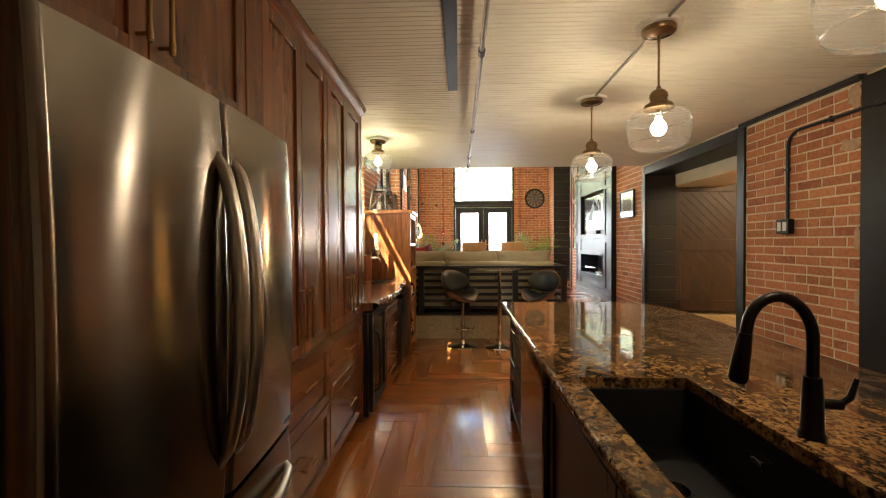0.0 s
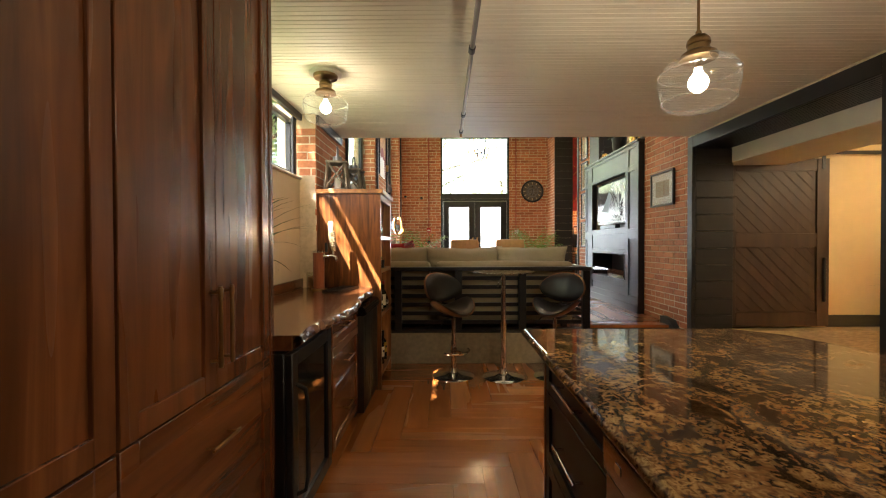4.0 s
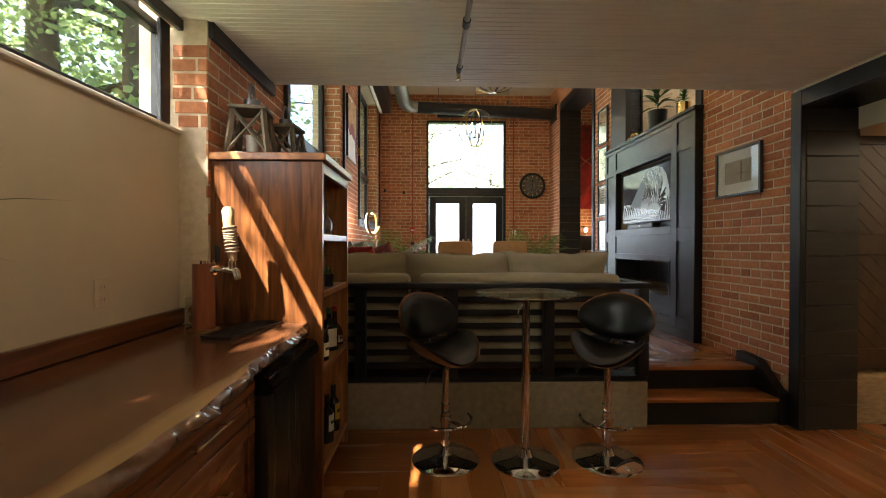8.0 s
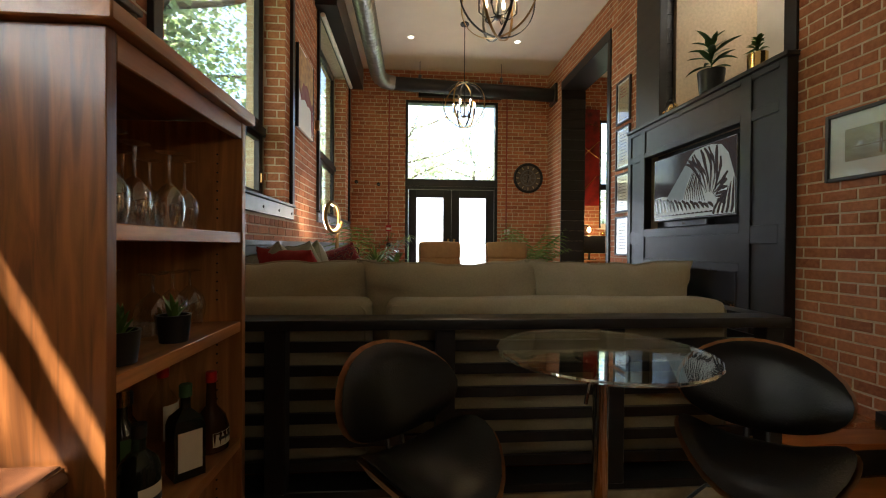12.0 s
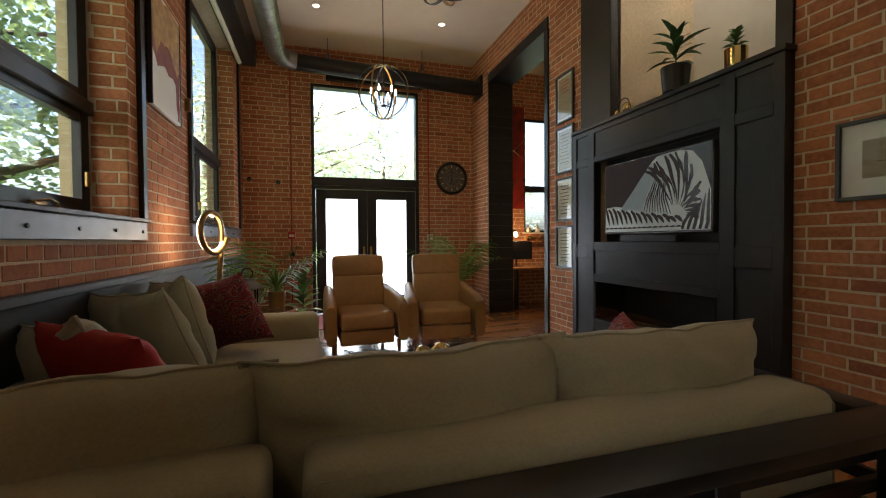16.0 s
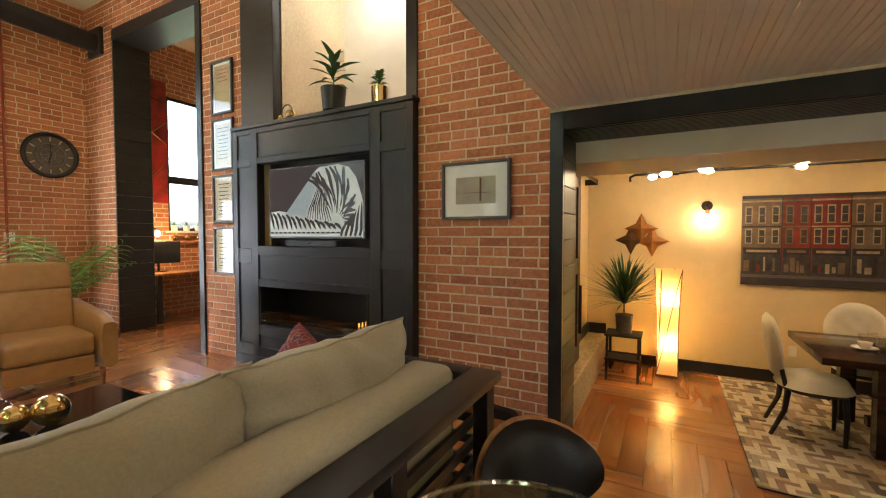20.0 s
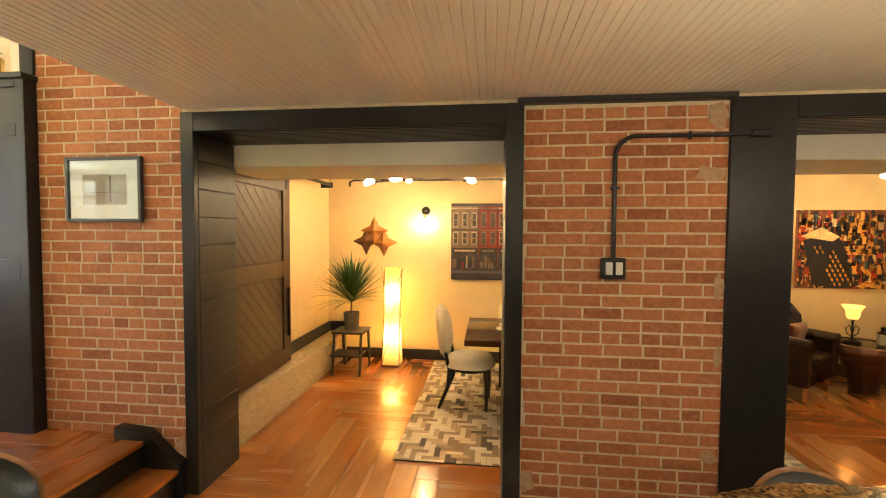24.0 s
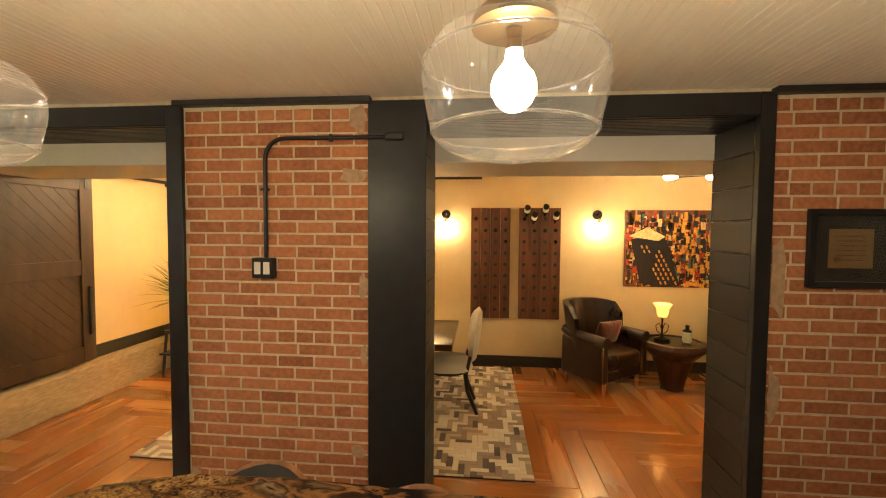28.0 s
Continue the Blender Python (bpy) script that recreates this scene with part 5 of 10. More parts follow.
def bm_blade(length, width, lean, turn, droop, base=(0, 0, 0), n=7, fold=0.25):
    """A long leaf: rises and arches over; lean and turn in degrees."""
    bm = bmesh.new()
    rows = []
    l, t = radians(lean), radians(turn)
    pos, ang = Vector((0, 0, 0)), l
    for i in range(n + 1):
        u = i / n
        w = width * (0.35 + 1.1 * u if u < 0.35 else 1.0 - ((u - 0.35) / 0.65) ** 2 * 0.98) / 2
        up = Vector((-math.cos(ang), 0, math.sin(ang))) * (w * fold)
        rows.append([bm.verts.new(pos + Vector((0, -w, 0)) + up), bm.verts.new(pos), bm.verts.new(pos + Vector((0, w, 0)) + up)])
        ang += radians(droop) / n
        pos = pos + Vector((math.sin(ang), 0, math.cos(ang))) * (length / n)
    for a, b in zip(rows, rows[1:]):
        for k in (0, 1):
            bm.faces.new((a[k], a[k + 1], b[k + 1], b[k]))
    bm.transform(Matrix.Translation(base) @ Matrix.Rotation(t, 4, "Z"))
    return bm


def leaf_mat(name, col, var=0.3):
    m = mat(name, col, 0.45, grain=18, amount=var, bump=0.1, bump_scale=60, spec=0.4, island=0.3)
    m.node_tree.nodes["Principled BSDF"].inputs["Subsurface Weight"].default_value = 0.0
    return m


M_LEAF = leaf_mat("leaf_dark", (0.03, 0.075, 0.018))
M_LEAF2 = leaf_mat("leaf_fresh", (0.09, 0.17, 0.03))
M_PALM = leaf_mat("palm_leaf", (0.14, 0.25, 0.05))


def spiky(name, label, at, pot_bm, pot_mat, pot_label, count, length, width, seed, leaf, top, spread=(10, 95), droop=(20, 80), stem=0.0, thing_name="potted_plant"):
    """A pot with a fan of long narrow leaves."""
    rng = random.Random(seed)
    pl = thing(thing_name, label, "plant", at)
    part("pot", pot_bm, pot_mat, pl, pot_label)
    if stem:
        part("stem", bm_tube([(0, 0, top - 0.03), (0.006, 0.004, top + stem * 0.5), (0, 0, top + stem)], [0.014, 0.012, 0.010], 8), mat("stem_bark", (0.16, 0.11, 0.06), 0.9, grain=30, amount=0.3), pl)
    for k in range(count):
        a = rng.uniform(*spread) * (0.25 + 0.75 * (k / count))
        part("leaf", bm_blade(length * rng.uniform(0.7, 1.1), width * rng.uniform(0.8, 1.2), a * 0.7, k * 137.5 + rng.uniform(-12, 12), rng.uniform(*droop), (0, 0, top + stem - 0.02 * (k / count))), leaf, pl, smooth=80)
    return pl


def bm_pot(r0, r1, h, wall=0.006, z=0.0, n=28):
    return bm_lathe([(0, z), (r0, z), (r0 + (r1 - r0) * 0.5, z + h * 0.5), (r1, z + h), (r1 - wall, z + h), (r1 - wall - 0.002, z + h - 0.025), (0, z + h - 0.025)], n)


M_GLAZE = mat("dark_glazed_pot", (0.03, 0.03, 0.032), 0.3, grain=12, amount=0.4)
spiky("spider_plant", "spiky long-leaved plant in a dark pot on the bar", (-0.93, 3.34, BZ), bm_pot(0.06, 0.085, 0.16), M_GLAZE, "dark glazed pot", 34, 0.50, 0.022, 3, M_LEAF, 0.15, (5, 105), (30, 90), 0.16)
outlet = thing("wall_outlet", "beige double wall socket behind the bar", "socket", (XK + 0.001, 4.53, 1.175))
part("cover", bm_box(0, 0.006, -0.036, 0.036, -0.058, 0.058, 0.002), M_PLASTER, outlet)
for z in (-0.025, 0.025):
    part("receptacle", bm_box(0.006, 0.009, -0.017, 0.017, z - 0.015, z + 0.015, 0.002), M_PLASTER, outlet)
    for y in (-0.006, 0.006):
        part("slot", bm_box(0.0088, 0.0095, y - 0.001, y + 0.001, z - 0.005, z + 0.006), M_BLACKPLASTIC, outlet)

# bookcase with glasses and bottles
BK0, BK1, BX, BH = 5.075, 5.765, -0.46, 1.86
shelf_z = (0.14, 0.70, 1.115, 1.43)
case = thing("bookcase", "walnut bar shelf unit, half filled with glasses and bottles", "shelf", (-0.83, 5.42, 0))
at = Matrix.Translation((0.83, -5.42, 0))
part("side_panel", moved(bm_box(XK + 0.13, BX, BK0, BK0 + 0.03, 0.0, BH - 0.042, 0.002), at), M_WALNUT, case)
# north side, back and shelves carry interior light in their paler walnut
part("side_panel", moved(bm_box(XK + 0.16, BX, BK1 - 0.03, BK1, 0.0, BH - 0.042, 0.002), at), M_LITSHELF, case)
part("back_panel", moved(bm_box(XK + 0.14, XK + 0.16, BK0 + 0.03, BK1 - 0.03, 0.05, BH - 0.043), at), M_LITSHELF, case)
part("top_board", moved(bm_box(XK + 0.13, BX + 0.025, BK0 - 0.022, BK1 + 0.022, BH - 0.04, BH, 0.004), at), M_LITWALNUTH, case)
part("top_rail", moved(bm_box(BX - 0.03, BX - 0.002, BK0 + 0.031, BK1 - 0.031, BH - 0.10, BH - 0.043, 0.003), at), M_LITWALNUTH, case)
for z in shelf_z:
    part("shelf", moved(bm_box(XK + 0.165, BX - 0.004, BK0 + 0.031, BK1 - 0.031, z - 0.036, z, 0.002), at), M_LITWALNUTH, case)
for z in [0.2 + 0.032 * k for k in range(48)]:
    if all(abs(z - s) > 0.05 for s in shelf_z):
        part("peg_hole", moved(moved(bm_cyl(0.0035, 0, 0.003, 8), pose(BX - 0.085, BK1 - 0.0295, z, 90, 0, 0)), at), M_BLACKPLASTIC, case)


def goblet(kind, label, at):
    """A stemmed glass standing upside down on its rim."""
    prof = {"wine": [(0.031, 0.0), (0.037, 0.03), (0.040, 0.06), (0.035, 0.09), (0.018, 0.115), (0.005, 0.125), (0.0035, 0.17), (0.005, 0.20), (0.033, 0.206), (0.034, 0.209)],
            "balloon": [(0.034, 0.0), (0.046, 0.04), (0.048, 0.07), (0.040, 0.10), (0.016, 0.125), (0.005, 0.135), (0.004, 0.165), (0.006, 0.178), (0.036, 0.184), (0.037, 0.187)],
            "flute": [(0.024, 0.0), (0.029, 0.05), (0.026, 0.10), (0.010, 0.14), (0.004, 0.15), (0.004, 0.19), (0.028, 0.20), (0.029, 0.203)]}[kind]
    ob = solid("stemmed_glass", bm_lathe(prof, 22), M_GOBLET, label, "glass", "glasses on the bar shelf", at=at, smooth=60)
    ob.visible_shadow = False
    return ob


for k in range(4):
    goblet("wine", "clear stemmed glass upside down on the shelf", (-0.53 - 0.02 * (k % 2), 5.185 + 0.115 * k, 1.431))
    goblet("wine" if k else "balloon", "clear stemmed glass upside down on the shelf", (-0.65, 5.17 + 0.12 * k, 1.431))
for k, y in enumerate((5.16, 5.26, 5.37)):
    goblet("flute", "tall clear flute upside down on the shelf", (-0.66, y, 1.116))
for k in range(3):
    goblet("balloon", "round clear glass upside down on the shelf", (-0.60, 5.46 + 0.10 * k, 1.116))
for y in (5.20, 5.42):
    spiky("succulent", "small green succulent in a black pot", (-0.52, y, 1.1165), bm_pot(0.035, 0.043, 0.075), M_BLACKPLASTIC, "", 16, 0.075, 0.016, int(y * 100), M_LEAF2, 0.065, (10, 80), (-10, 30), thing_name="succulent")


def bottle(label, at, glass, h, r, cap, tag, shape="round", neck=0.014, tag_z=(0.25, 0.6), tag_col=None):
    b = thing("bottle", label, "bottle", at, group="bottles on the bar shelf")
    body = [(0, 0), (r, 0.002), (r, h * 0.55), (r * 0.85, h * 0.64), (neck * 1.1, h * 0.74), (neck, h * 0.9), (0, h * 0.9)]
    if shape == "squat":
        body = [(0, 0), (r, 0.002), (r * 1.02, h * 0.25), (r * 0.8, h * 0.42), (neck * 1.2, h * 0.56), (neck, h * 0.88), (0, h * 0.88)]
    part("body", bm_lathe(body, 4 if shape == "square" else 20), glass, b, smooth=40)
    part("cap", bm_cyl(neck * 1.25, h * 0.86, h, 16, bevel=0.002), cap, b)
    if tag_col is not None:
        rr = r * (1.01 if shape != "square" else 0.72)
        a0, a1 = (-60, 40) if shape != "square" else (-1, 1)
        if shape == "square":
            part("paper_label", moved(bm_box(-r * 0.55, r * 0.55, -0.001, 0.001, h * tag_z[0], h * tag_z[1]), Matrix.Rotation(radians(45), 4, "Z") @ Matrix.Translation((0, -r * 0.715, 0))), tag_col, b)
        else:
            part("paper_label", bm_grid(lambda u, v: (rr * math.cos(radians(a0 + (a1 - a0) * u)), rr * math.sin(radians(a0 + (a1 - a0) * u)), h * (tag_z[0] + (tag_z[1] - tag_z[0]) * v)), 10, 1, 0.0008), tag_col, b, tag)
            part("print_bar", bm_grid(lambda u, v: ((rr + 0.0012) * math.cos(radians(a0 + 18 + (a1 - a0 - 36) * u)), (rr + 0.0012) * math.sin(radians(a0 + 18 + (a1 - a0 - 36) * u)), h * (tag_z[0] + (tag_z[1] - tag_z[0]) * (0.45 + 0.2 * v))), 8, 1, 0.0004), M_BLACKPLASTIC, b)
    return b


M_DARKGLASS = mat("dark_bottle_glass", (0.008, 0.012, 0.009), 0.06, grain=5, amount=0.3, rough_var=0.02)
M_AMBER = mat("amber_bottle", (0.05, 0.018, 0.006), 0.06, grain=5, amount=0.3, rough_var=0.02)
M_PAPER = mat("label_paper", (0.72, 0.66, 0.5), 0.7, grain=20, amount=0.08)
M_RED = mat("red_lacquer", (0.42, 0.015, 0.012), 0.3, grain=20, amount=0.15)
M_GREENTAG = mat("green_label", (0.05, 0.11, 0.04), 0.6, grain=20, amount=0.15)
bottle("squat dark liqueur bottle with red cap and ribbon", (-0.53, 5.66, 0.701), M_AMBER, 0.26, 0.055, M_RED, "cream label", "squat", tag_col=M_PAPER, tag_z=(0.08, 0.26))
bottle("square dark-green bottle with an ornate label", (-0.53, 5.50, 0.701), M_DARKGLASS, 0.27, 0.058, M_GREENTAG, "", "square", tag_col=M_PAPER, tag_z=(0.10, 0.52))
bottle("round black bottle with a white diamond label", (-0.52, 5.27, 0.701), M_DARKGLASS, 0.25, 0.046, M_BLACKPLASTIC, "white label", tag_col=M_PAPER, tag_z=(0.10, 0.42))
bottle("dark wine bottle with a gold cap", (-0.62, 5.36, 0.701), M_DARKGLASS, 0.30, 0.038, M_GOLD, "green label", tag_col=M_GREENTAG)
bottle("dark brown spirit bottle", (-0.66, 5.44, 0.701), M_AMBER, 0.27, 0.036, M_BLACKPLASTIC, "green label", tag_col=M_GREENTAG)
bottle("clear spirit bottle with a white and red label", (-0.64, 5.58, 0.701), M_CLEAR, 0.31, 0.042, M_RED, "white label", tag_col=M_PAPER)
bottle("dark bottle with a plain cream label", (-0.64, 5.22, 0.701), M_DARKGLASS, 0.29, 0.037, M_BRASS, "cream label", tag_col=M_PAPER)
bottle("dark bottle with a yellow label", (-0.53, 5.62, 0.141), M_DARKGLASS, 0.30, 0.042, M_BLACKPLASTIC, "yellow label", tag_col=mat("yellow_label", (0.6, 0.4, 0.05), 0.6, grain=20, amount=0.1))
bottle("dark bottle with a cream label", (-0.53, 5.45, 0.141), M_DARKGLASS, 0.29, 0.042, M_BLACKPLASTIC, "cream label", tag_col=M_PAPER)


def lantern(scale, at, label, rz=0):
    M = bpy.data.materials.get("weathered_wood") or mat("weathered_wood", (0.17, 0.14, 0.10), 0.8, grain=12, amount=0.4, stretch=(3, 3, 1), bump=0.3, bump_scale=40)
    ln = thing("lantern", label, "lantern", at, rz, group="lanterns on the shelf")
    s = scale
    w0, w1, h = 0.105 * s, 0.078 * s, 0.26 * s
    part("base", bm_box(-w0 - 0.01, w0 + 0.01, -w0 - 0.01, w0 + 0.01, 0, 0.018, 0.003), M, ln)
    for sx in (-1, 1):
        for sy in (-1, 1):
            part("post", bm_tube([(sx * w0, sy * w0, 0.015), (sx * w1, sy * w1, h)], 0.017 * s, 4), M, ln)
    for sx, sy in ((1, 0), (-1, 0), (0, 1), (0, -1)):
        for d in (-1, 1):
            a = (sx * w0 if sx else d * w0, sy * w0 if sy else d * w0, 0.02)
            b = (sx * w1 if sx else -d * w1, sy * w1 if sy else -d * w1, h - 0.005)
            part("cross_bar", bm_tube([a, b], 0.0095 * s, 4), M, ln)
    part("lid", bm_box(-w1 - 0.022, w1 + 0.022, -w1 - 0.022, w1 + 0.022, h, h + 0.02, 0.003), M, ln)
    part("collar", bm_cyl(0.045 * s, h + 0.02, h + 0.07 * s, 18), M_GREYMETAL, ln, "pale metal collar")
    part("ring", bm_tube([(0.0, 0.045 * s * math.cos(a), h + 0.09 * s + 0.075 * s * math.sin(a)) for a in [math.pi * i / 12 - 0.2 for i in range(15)]], 0.0085 * s, 8), M_GREYMETAL, ln, "bent metal carrying ring")
    part("candle", bm_cyl(0.032 * s, 0.018, 0.13 * s, 16), M_WHITE, ln)
    return ln


lantern(1.0, (-0.90, 5.24, BH), "weathered grey wooden lantern with crossed bars on the shelf", 8)
lantern(0.9, (-0.80, 5.50, BH), "smaller weathered wooden lantern behind the large one", -5)


# ---- bar table and stools ----
def bm_pad(place, n=30, rings=7):
    """A closed padded disc: place(a, b, side) for (a, b) in the unit disc, side 0 below and 1 above."""
    bm = bmesh.new()
    lay = []
    for s in (0, 1):
        rows = [[bm.verts.new(place(0, 0, s))]]
        for r in range(1, rings + 1):
            q = r / rings
            if r == rings and s == 1:
                rows.append(lay[0][-1])
                continue
            rows.append([bm.verts.new(place(q * math.cos(2 * math.pi * k / n), q * math.sin(2 * math.pi * k / n), s)) for k in range(n)])
        lay.append(rows)
        for a, b in zip(rows, rows[1:]):
            for k in range(n):
                if len(a) == 1:
                    bm.faces.new((a[0], b[k], b[(k + 1) % n]))
                else:
                    bm.faces.new((a[k], b[k], b[(k + 1) % n], a[(k + 1) % n]))
    bmesh.ops.recalc_face_normals(bm, faces=bm.faces)
    return bm


M_BENT = wood("bentwood", (0.36, 0.155, 0.055), (0.17, 0.065, 0.024), "x", 0.35, coat=0.2)


def bar_stool(label, at, rz, lower=0.0, group="bar stools"):
    st = thing("bar_stool", label, "stool", at, rz, group=group)
    zs = 0.655 - lower

    def seat(a, b, s, lift=0.0, grow=1.0):
        x = (0.205 * a - 0.01) * grow
        y = 0.225 * b * grow
        z = zs + 0.14 * abs(b) ** 2.3 - 0.02 * a + 0.02 * a * a
        edge = max(0.0, 1 - (a * a + b * b) ** 3)
        return (x, y, z + lift + (0.038 * edge if s else -0.006 * edge))

    def shell(a, b, s):
        x, y, z = seat(a, b, 0, -0.010, 1.055)
        return (x, y, z + (0.0 if s else -0.012 * max(0.0, 1 - (a * a + b * b) ** 4) - 0.002))

    def rest(a, b, s, grow=1.0, off=0.0):
        # a across, b upwards; wraps round the sitter and leans back
        y = 0.24 * a * grow
        zz = 0.892 - lower + 0.148 * b * grow
        x = -0.235 + 0.10 * a * a - 0.05 * b + off
        edge = max(0.0, 1 - (a * a + b * b) ** 3)
        return (x + (0.036 * edge if s else -0.004 * edge), y, zz)

    part("seat", bm_pad(seat), M_LEATHER, st, "padded black leather seat")
    part("seat_shell", bm_pad(shell), M_BENT, st, "bent walnut plywood shell", smooth=60)
    part("backrest", bm_pad(rest), M_LEATHER, st, "padded black leather backrest")
    part("back_shell", bm_pad(lambda a, b, s: rest(a, b, 0, 1.05, -0.006 if s else -0.02)), M_BENT, st, "bent walnut plywood back shell", smooth=60)
    part("bracket", bm_join(bm_tube([(-0.15, 0.03, zs + 0.0), (-0.20, 0.03, zs + 0.06), (-0.225, 0.03, zs + 0.2)], 0.009, 6), bm_tube([(-0.15, -0.03, zs + 0.0), (-0.20, -0.03, zs + 0.06), (-0.225, -0.03, zs + 0.2)], 0.009, 6)), M_BLACKPLASTIC, st)
    part("swivel_plate", bm_box(-0.09, 0.09, -0.09, 0.09, zs - 0.045, zs - 0.028, 0.003), M_BLACKPLASTIC, st)
    part("lift_lever", bm_tube([(0.02, -0.03, zs - 0.04), (0.02, -0.14, zs - 0.06), (0.03, -0.19, zs - 0.12)], 0.006, 6), M_BLACKPLASTIC, st)
    part("column", bm_join(bm_cyl(0.022, 0.30, zs - 0.03, 18), bm_cyl(0.029, 0.06, 0.36 - lower * 0.5, 18)), M_CHROME, st, "chrome gas-lift column")
    part("footrest", bm_join(bm_tube([(0.165 * math.cos(a), 0.165 * math.sin(a), 0.262) for a in [radians(-75 + 150 * i / 16) for i in range(17)]], 0.011, 8), bm_tube([(0.0, 0, 0.262), (0.165, 0, 0.262)], 0.011, 8), bm_cyl(0.036, 0.245, 0.28, 16)), M_CHROME, st, "curved chrome footrest")
    part("base", bm_lathe([(0, 0), (0.212, 0.0), (0.214, 0.006), (0.205, 0.014), (0.10, 0.03), (0.05, 0.046), (0.036, 0.075), (0.03, 0.09), (0, 0.09)], 40), M_CHROME, st, "polished round chrome base")
    return st


bar_stool("black leather and walnut bar stool at the glass table", (0.215, 5.48, 0), -50)
bar_stool("black leather and walnut bar stool, turned away from the table", (1.245, 5.45, 0), 230)
for yy, rz, low in ((2.77, 176, 0.185), (2.14, 184, 0.245), (1.48, 178, 0.25), (0.88, 182, 0.25)):
    bar_stool("black leather and walnut stool tucked under the island", (1.74, yy, 0), rz, low, "island stools")
table = thing("bar_table", "round glass bar table on a chrome column", "table", (0.72, 5.44, 0))
part("column", bm_join(bm_cyl(0.024, 0.5, 1.045, 18), bm_cyl(0.030, 0.06, 0.56, 18)), M_CHROME, table)
part("base", bm_lathe([(0, 0), (0.212, 0.0), (0.214, 0.006), (0.205, 0.014), (0.10, 0.03), (0.05, 0.046), (0.036, 0.075), (0.03, 0.09), (0, 0.09)], 40), M_CHROME, table, "polished round chrome base")
part("lever", bm_tube([(-0.02, -0.02, 1.00), (-0.05, -0.03, 0.98), (-0.06, -0.03, 0.92)], 0.006, 6), M_CHROME, table)
part("plate", bm_cyl(0.085, 1.048, 1.060, 28, bevel=0.003), M_CHROME, table, "round chrome mounting plate")
M_TABLEGLASS = glass_mat("table_glass", (0.86, 0.91, 0.88), 0.0, 0.07, 0.75)
g = part("glass_top", bm_cyl(0.312, 1.062, 1.074, 48), M_TABLEGLASS, table, "clear round glass top")
part("glass_rim", bm_tube([(0.312 * math.cos(a), 0.312 * math.sin(a), 1.068) for a in [2 * math.pi * i / 48 for i in range(48)]], 0.0062, 6, closed=True), M_RIMGLASS, table)

# railing on the kerb, with a return beside the steps
railing = thing("railing", "black timber railing with horizontal slats on the kerb", "railing", (0.65, 5.93, 0.386))
at = Matrix.Translation((-0.65, -5.93, -0.386))
for x in (-0.40, 0.28, 1.0, 1.715):
    part("post", moved(bm_box(x - 0.04, x + 0.04, 5.90, 5.97, 0.387, 1.05, 0.003), at), M_BLACK, railing)
for z in (0.46, 0.56, 0.66, 0.76, 0.86, 0.96):
    part("slat", moved(bm_box(XW + 0.01, 1.74, 5.975, 5.997, z - 0.022, z + 0.022, 0.002), at), M_BLACK, railing)
    part("slat", moved(bm_box(1.725, 1.747, 5.998, 6.85, z - 0.022, z + 0.022, 0.002), at), M_BLACK, railing)
part("post", moved(bm_box(1.68, 1.755, 6.80, 6.87, 0.387, 1.05, 0.003), at), M_BLACK, railing)
part("handrail", moved(bm_box(XW + 0.005, 1.758, 5.865, 6.005, 1.05, 1.092, 0.006, 2), at), M_BLACK, railing)
part("handrail", moved(bm_box(1.648, 1.758, 6.007, 6.90, 1.05, 1.092, 0.006, 2), at), M_BLACK, railing)


# ---- living room ----
def bm_soft_box(x0, x1, y0, y1, z0, z1, r=0.05, puff=0.012, n=8, seed=0):
    """An upholstered block with rounded edges and a slight swell."""
    bm = bm_box(x0, x1, y0, y1, z0, z1, r, 4)
    bmesh.ops.subdivide_edges(bm, edges=[e for e in bm.edges if e.calc_length() > 0.16], cuts=3, use_grid_fill=True)
    c = Vector(((x0 + x1) / 2, (y0 + y1) / 2, (z0 + z1) / 2))
    h = Vector(((x1 - x0) / 2, (y1 - y0) / 2, (z1 - z0) / 2))
    for v in bm.verts:
        q = v.co - c
        a, b, d = abs(q.x / h.x), abs(q.y / h.y), abs(q.z / h.z)
        sw = puff * ((1 - a * a) * (1 - b * b) * (d > 0.9) + (1 - a * a) * (1 - d * d) * (b > 0.9) + (1 - b * b) * (1 - d * d) * (a > 0.9))
        v.co += q.normalized() * (sw + 0.004 * noise.noise(v.co * 5 + Vector((seed, 0, 0))))
    return bm


def piping(pts, r=0.006):
    return bm_tube(pts, r, 6, closed=True)


sofa = thing("sectional_sofa", "sage-beige sectional sofa with loose back cushions", "sofa", (0.3, 7.0, FL))
at = Matrix.Translation((-0.3, -7.0, -FL))
SZ = 0.83
part("base", moved(bm_join(bm_soft_box(-0.95, 1.60, 6.05, 7.02, FL + 0.06, 0.62, 0.03, 0.0), bm_soft_box(-0.97, 0.05, 7.03, 8.72, FL + 0.06, 0.62, 0.03, 0.0)), at), M_SOFA, sofa)
for x, y in ((-0.88, 6.12), (1.52, 6.12), (1.52, 6.95), (0.0, 8.85), (-0.88, 8.85)):
    part("foot", moved(bm_box(x - 0.03, x + 0.03, y - 0.03, y + 0.03, FL, FL + 0.07), at), M_BLACKWOOD, sofa)
part("back_frame", moved(bm_soft_box(-0.98, -0.045, 6.02, 6.24, 0.46, 1.145, 0.055, 0.008, seed=1), at), M_SOFA, sofa)
part("back_frame", moved(bm_soft_box(0.03, 1.60, 6.02, 6.24, 0.46, 1.145, 0.055, 0.008, seed=2), at), M_SOFA, sofa)
part("back_frame", moved(bm_soft_box(-1.0, -0.82, 6.23, 8.72, 0.50, 1.12, 0.055, 0.006, seed=3), at), M_SOFA, sofa)
